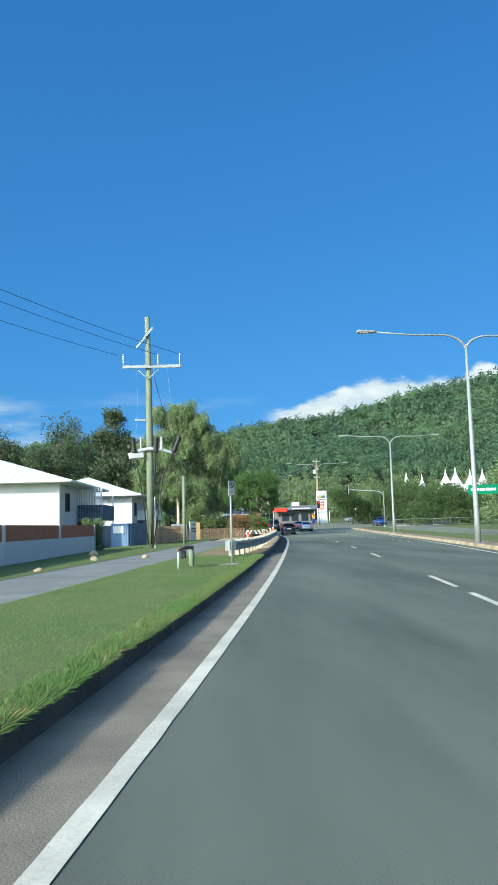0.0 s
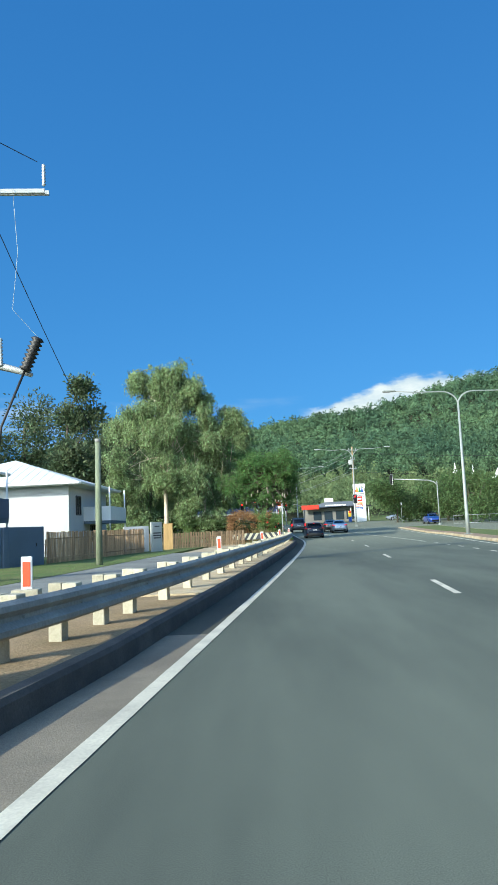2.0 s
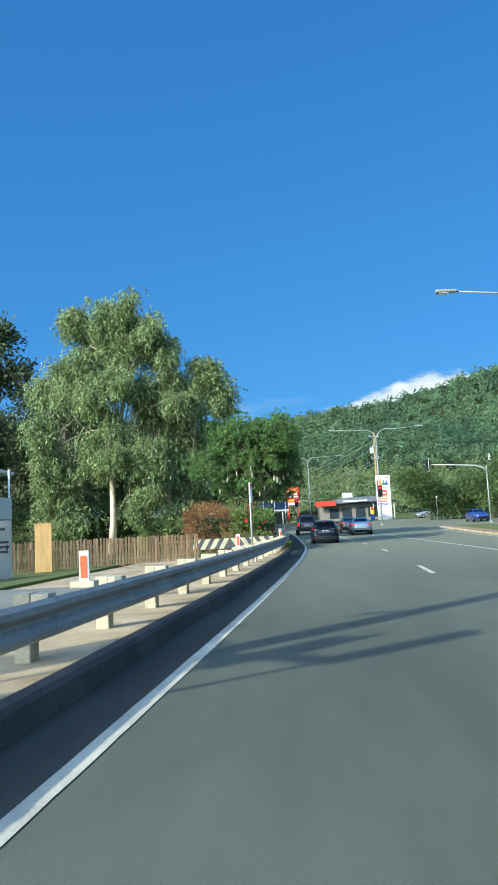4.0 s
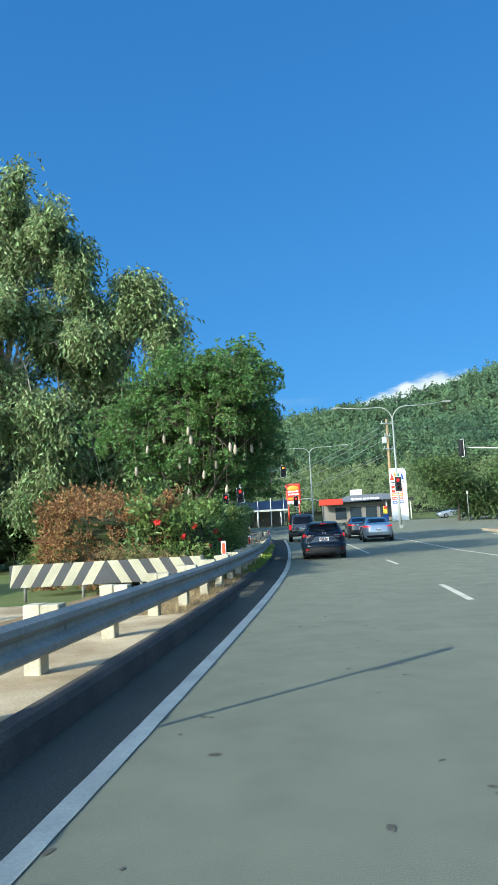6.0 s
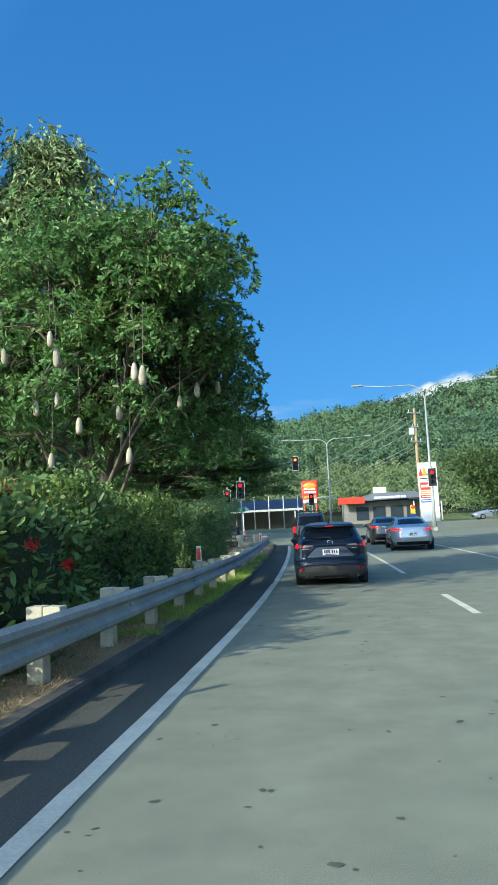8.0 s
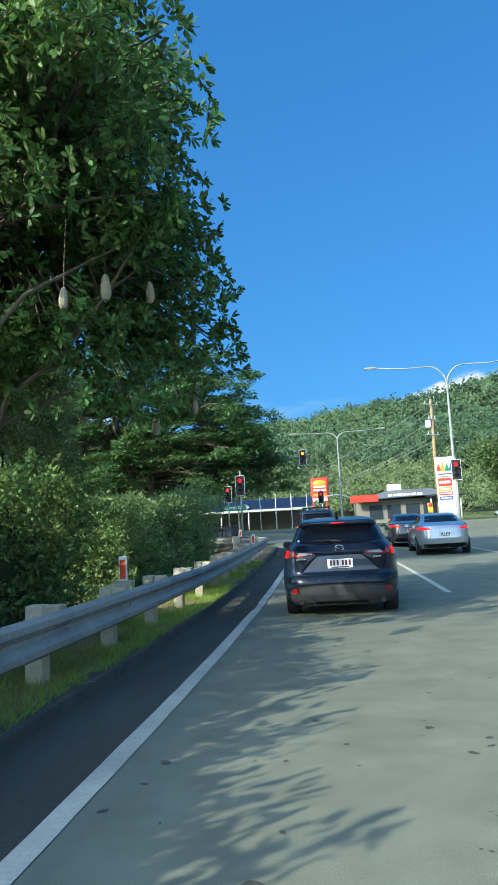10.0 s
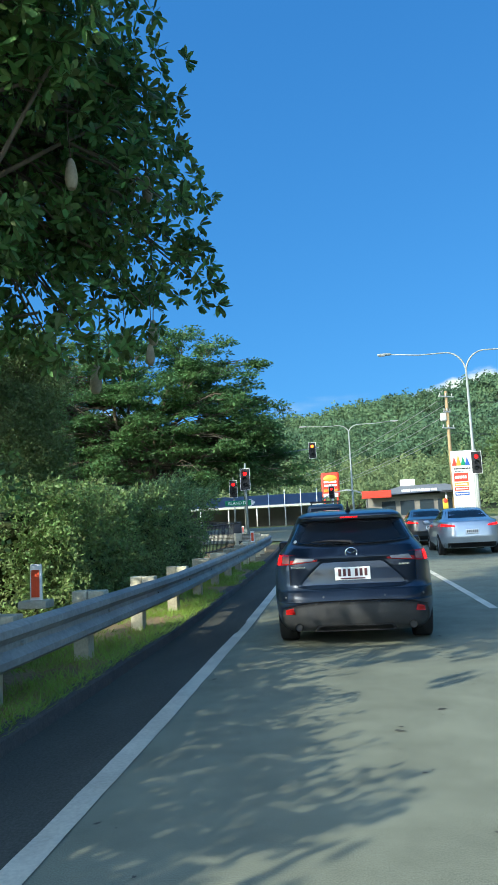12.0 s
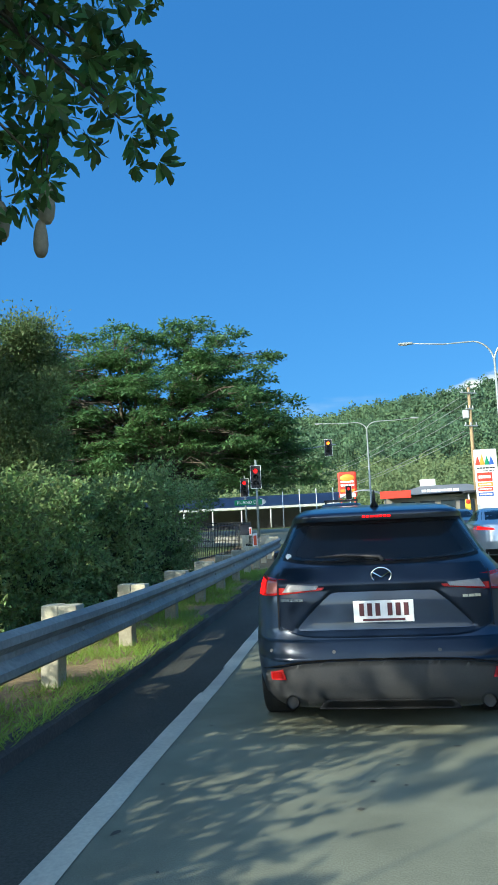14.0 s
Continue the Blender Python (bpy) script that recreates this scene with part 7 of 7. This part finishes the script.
def make_railing(name, pts, h, gap, mat, label, category="railing", wires=0.016):
    root = empty(name, (*pts[0], rise(pts[0][1]) + 0.05), 0, label, category)
    org = Vector((*pts[0], rise(pts[0][1]) + 0.05))
    bm = bmesh.new()
    tube(bm, [(0, 0, 0.05), (0, 0, h)], wires, 6)
    me = bpy.data.meshes.new("baluster")
    bm.to_mesh(me)
    bm.free()
    me.materials.append(mat)
    for a, b in zip(pts, pts[1:]):
        a = Vector((*a, rise(a[1]) + 0.05)) - org
        b = Vector((*b, rise(b[1]) + 0.05)) - org
        n = int((b - a).length / gap)
        for i in range(n + 1):
            o = new("baluster", me)
            o.parent = root
            o.matrix_basis = Matrix.Translation(a.lerp(b, i / n))
        for z in (0.12, h):
            bm = bmesh.new()
            tube(bm, [a + Vector((0, 0, z)), b + Vector((0, 0, z))], 0.025, 6)
            part("rail", bm, mat, root)


make_railing("pedestrian_fence", [(1.7, 110), (2.2, 118), (1.6, 125), (-1.0, 129.5), (-6, 132)], 1.15, 0.24, DARK_METAL, "dark steel pedestrian fence at the corner", "fence")
make_railing("roadside_railing", [(27.2, 120.5), (33.5, 120.5), (41, 121.5)], 1.15, 1.5, GALV_PALE, "pale steel roadside railing beside the far footpath")

for x, y in ((24.0, 140), (31.3, 155), (27.5, 150), (34.0, 146)):
    r = post_sign("street_post", (x, y, rise(y)), 3.2, 0.12, 0.3, "slim white roadside post across the crossing", rz=0)
sb = post_sign("street_name_sign", (31.3, 156.8, rise(156)), 2.4, 1.4, 0.25, "small blue street name sign on a post", BLUE_SIGN)

# drain lid in the verge
dl = empty("drain_lid", (-0.12, 20.9, 0.165), 8, "pale concrete drain lid set in the grass verge", "drain lid")
bm = bmesh.new()
box(bm, (0, 0, 0.015), (0.6, 0.8, 0.06), 0.015)
part("slab", bm, CONCRETE, dl)
bm = bmesh.new()
box(bm, (0.1, -0.2, 0.058), (0.36, 0.4, 0.012), 0.004)
part("cover", bm, GALV, dl)


# ---------------------------------------------------------------- fruits and flowers
def make_fruits():
    tree = next(o for o in scene.objects if o.name.startswith("sausage_tree"))
    inv = Matrix.Translation((-2.5, -89.6, -rise(89.6) - 0.05))
    bm = bmesh.new()
    prof = [(0.0, 0.0), (0.03, -0.01), (0.055, -0.06), (0.075, -0.16), (0.085, -0.27), (0.075, -0.36), (0.045, -0.42), (0.0, -0.44)]
    rings = [[bm.verts.new((r * math.cos(a), r * math.sin(a), z)) for a in np.linspace(0, 2 * math.pi, 13)[:-1]] for r, z in prof[1:-1]]
    for p, q in zip(rings, rings[1:]):
        for k in range(12):
            bm.faces.new((p[k], p[(k + 1) % 12], q[(k + 1) % 12], q[k])).smooth = True
    bm.faces.new(rings[0])
    bm.faces.new(rings[-1][::-1])
    bmesh.ops.recalc_face_normals(bm, faces=bm.faces[:])
    me = bpy.data.meshes.new("fruit")
    bm.to_mesh(me)
    bm.free()
    me.materials.append(FRUIT)
    bm = bmesh.new()
    tube(bm, [(0, 0, 0), (0.02, 0, 0.4), (0, 0.01, 1.3)], 0.008, 5)
    ms = bpy.data.meshes.new("stalk")
    bm.to_mesh(ms)
    bm.free()
    ms.materials.append(BARK)
    spots = [(2.02, 86.3, 4.4), (2.82, 86.2, 4.6), (2.88, 86.3, 4.35), (2.46, 86.5, 3.55), (4.28, 86.2, 3.95), (4.1, 86.4, 4.05), (2.77, 86.6, 3.7), (2.74, 86.4, 2.7), (3.91, 86.7, 2.75), (1.5, 86.3, 4.1), (3.26, 86.2, 3.2),
             (4.35, 91.4, 5.15), (4.55, 91.6, 5.1), (5.25, 91.5, 4.9), (5.05, 91.7, 4.75), (5.18, 91.85, 3.5), (5.14, 91.85, 3.25), (4.88, 91.85, 3.4), (4.98, 91.85, 5.1), (4.72, 91.85, 5.0), (4.56, 91.85, 3.08), (3.6, 90.6, 3.9), (4.4, 88.6, 3.9), (4.6, 89.4, 4.3), (3.5, 87.6, 3.6), (1.0, 86.8, 3.5), (4.9, 90.3, 4.5)]
    for x, y, z in spots:
        f = new("fruit", me)
        f.parent = tree
        s = random.uniform(0.55, 0.76)
        f.matrix_basis = inv @ pose(x + 0.2, y - 0.35, z, random.uniform(-4, 4), random.uniform(-4, 4), random.uniform(0, 360)) @ Matrix.Scale(s, 4)
        st = new("stalk", ms)
        st.parent = f


make_fruits()


def make_flowers():
    shrub = next(o for o in scene.objects if o.name.startswith("hibiscus_shrub"))
    rng = np.random.default_rng(4)
    for x, y, z in ((0.55, -1.6, 1.35), (0.8, -1.2, 0.85), (0.3, -1.9, 1.1), (0.9, -0.2, 1.2), (-0.3, -1.9, 1.5), (0.85, 0.9, 0.95)):
        n = 6
        a = np.linspace(0, 2 * math.pi, n + 1)[:-1]
        axis = np.stack([np.cos(a), np.full(n, -0.7), np.sin(a)], 1)
        me = quads_mesh("flower", leaf_quads(rng, np.tile([[x, y - 0.1, z]], (n, 1)), axis, 0.11, 0.1), HIBISCUS)
        o = new("flower", me)
        o.parent = shrub
        o["label"] = "bright red hibiscus flower"


make_flowers()


# ---------------------------------------------------------------- grass and litter
def make_grass(name, spots, h, mat, label, lean=0.5, hang=0.0):
    """spots: base points of blades."""
    rng = np.random.default_rng(len(spots))
    n = len(spots)
    axis = unit(np.stack([rng.normal(size=n) * lean + hang, rng.normal(size=n) * lean, np.ones(n) - hang * rng.uniform(0.2, 1.1, n)], 1))
    me = quads_mesh(name, leaf_quads(rng, spots, axis, h, 0.004 + h * 0.022, 0.1), mat)
    tagged(new(name, me), label, "grass", kind="stuff")


def strip_points(n, y0, y1, a, b, z, seed, power=1.0, patchy=0.0):
    rng = np.random.default_rng(seed)
    y = y0 + (y1 - y0) * rng.random(n) ** power
    u = rng.random(n)
    q = np.array([(edge_x(v) + a + (b - a) * w, v, rise(v) + z) for v, w in zip(y, u)])
    if patchy:
        q = q[np.array([noise.noise((x * 1.3, y * 0.9, seed)) + 0.5 * noise.noise((x * 4, y * 4, seed)) for x, y, _ in q]) > -patchy * rng.random(len(q))]
    return q


make_grass("grass", strip_points(95000, 2, 27.5, -3.75, -0.80, 0.20, 1, 1.3), 0.032, GRASS, "short mown green grass on the verge", 0.9)
make_grass("grass_edge", strip_points(34000, 2, 27.0, -1.0, -0.73, 0.19, 2, 1.2, 0.7), 0.07, GRASS, "ragged longer grass along the verge edge", 0.7)
make_grass("grass_fringe", strip_points(42000, 2, 27.0, -0.84, -0.70, 0.185, 12, 1.2, 0.5), 0.085, GRASS, "long grass hanging over the kerb", 0.7, 0.9)
make_grass("straw_edge", strip_points(1500, 2, 27.0, -0.84, -0.70, 0.19, 31, 1.2, 0.3), 0.11, STRAW, "dry stalks hanging over the kerb", 0.8, 0.7)
make_grass("lawn_grass", strip_points(18000, 16, 62, -11.4, -6.6, 0.11, 3), 0.06, GRASS, "mown grass before the houses")
make_grass("weeds", strip_points(60000, 84.0, 106, -2.5, -0.80, 0.10, 5, 1.0, 0.25), 0.12, LEAF_LIME, "bright green weeds under the guardrail", 1.0)
make_grass("dry_grass", strip_points(24000, 73.6, 90, -3.2, -0.95, 0.10, 6, 1.0, 0.5), 0.11, STRAW, "dry straw-coloured grass behind the kerb", 0.9)
make_grass("path_edge_grass", strip_points(8000, 8, 60, -3.85, -3.6, 0.10, 8), 0.08, GRASS, "grass fringe beside the footpath")


def make_flecks():
    """Dark leaf litter and oil flecks on the worn lane."""
    rng = np.random.default_rng(15)
    n = 420
    y = rng.uniform(64, 99, n)
    x = np.array([edge_x(v) for v in y]) + np.where(rng.random(n) < 0.7, rng.normal(1.9, 0.45, n), rng.normal(0.35, 0.3, n))
    z = np.array([rise(v) for v in y]) + 0.0035
    at = np.stack([x, y, z], 1)
    a = rng.uniform(0, 6.28, n)
    axis = np.stack([np.cos(a), np.sin(a), np.zeros(n)], 1)
    side = np.stack([-np.sin(a), np.cos(a), np.zeros(n)], 1)
    ln = 0.02 + 0.07 * rng.random((n, 1)) ** 3
    wd = ln * rng.uniform(0.25, 0.5, (n, 1))
    rim = ((0.0, 0.0), (0.3, 0.9), (0.7, 0.7), (1.0, 0.1), (0.75, -0.8), (0.25, -0.6))
    q = np.stack([at + axis * ln * (u + rng.normal(size=(n, 1)) * 0.08) + side * wd * v for u, v in rim], 1).reshape(-1, 3)
    tagged(new("leaf_litter", quads_mesh("leaf_litter", q, OIL, 6)), "small dark leaf litter and flecks on the asphalt", "litter", kind="stuff")


make_flecks()

make_sedan((30.5, 166.5, rise(166)), 95, CAR_SILVER, "silver sedan parked across the crossing", False)
make_sedan((36.5, 168.0, rise(168)), 85, CAR_DARK, "dark grey sedan parked across the crossing", False)
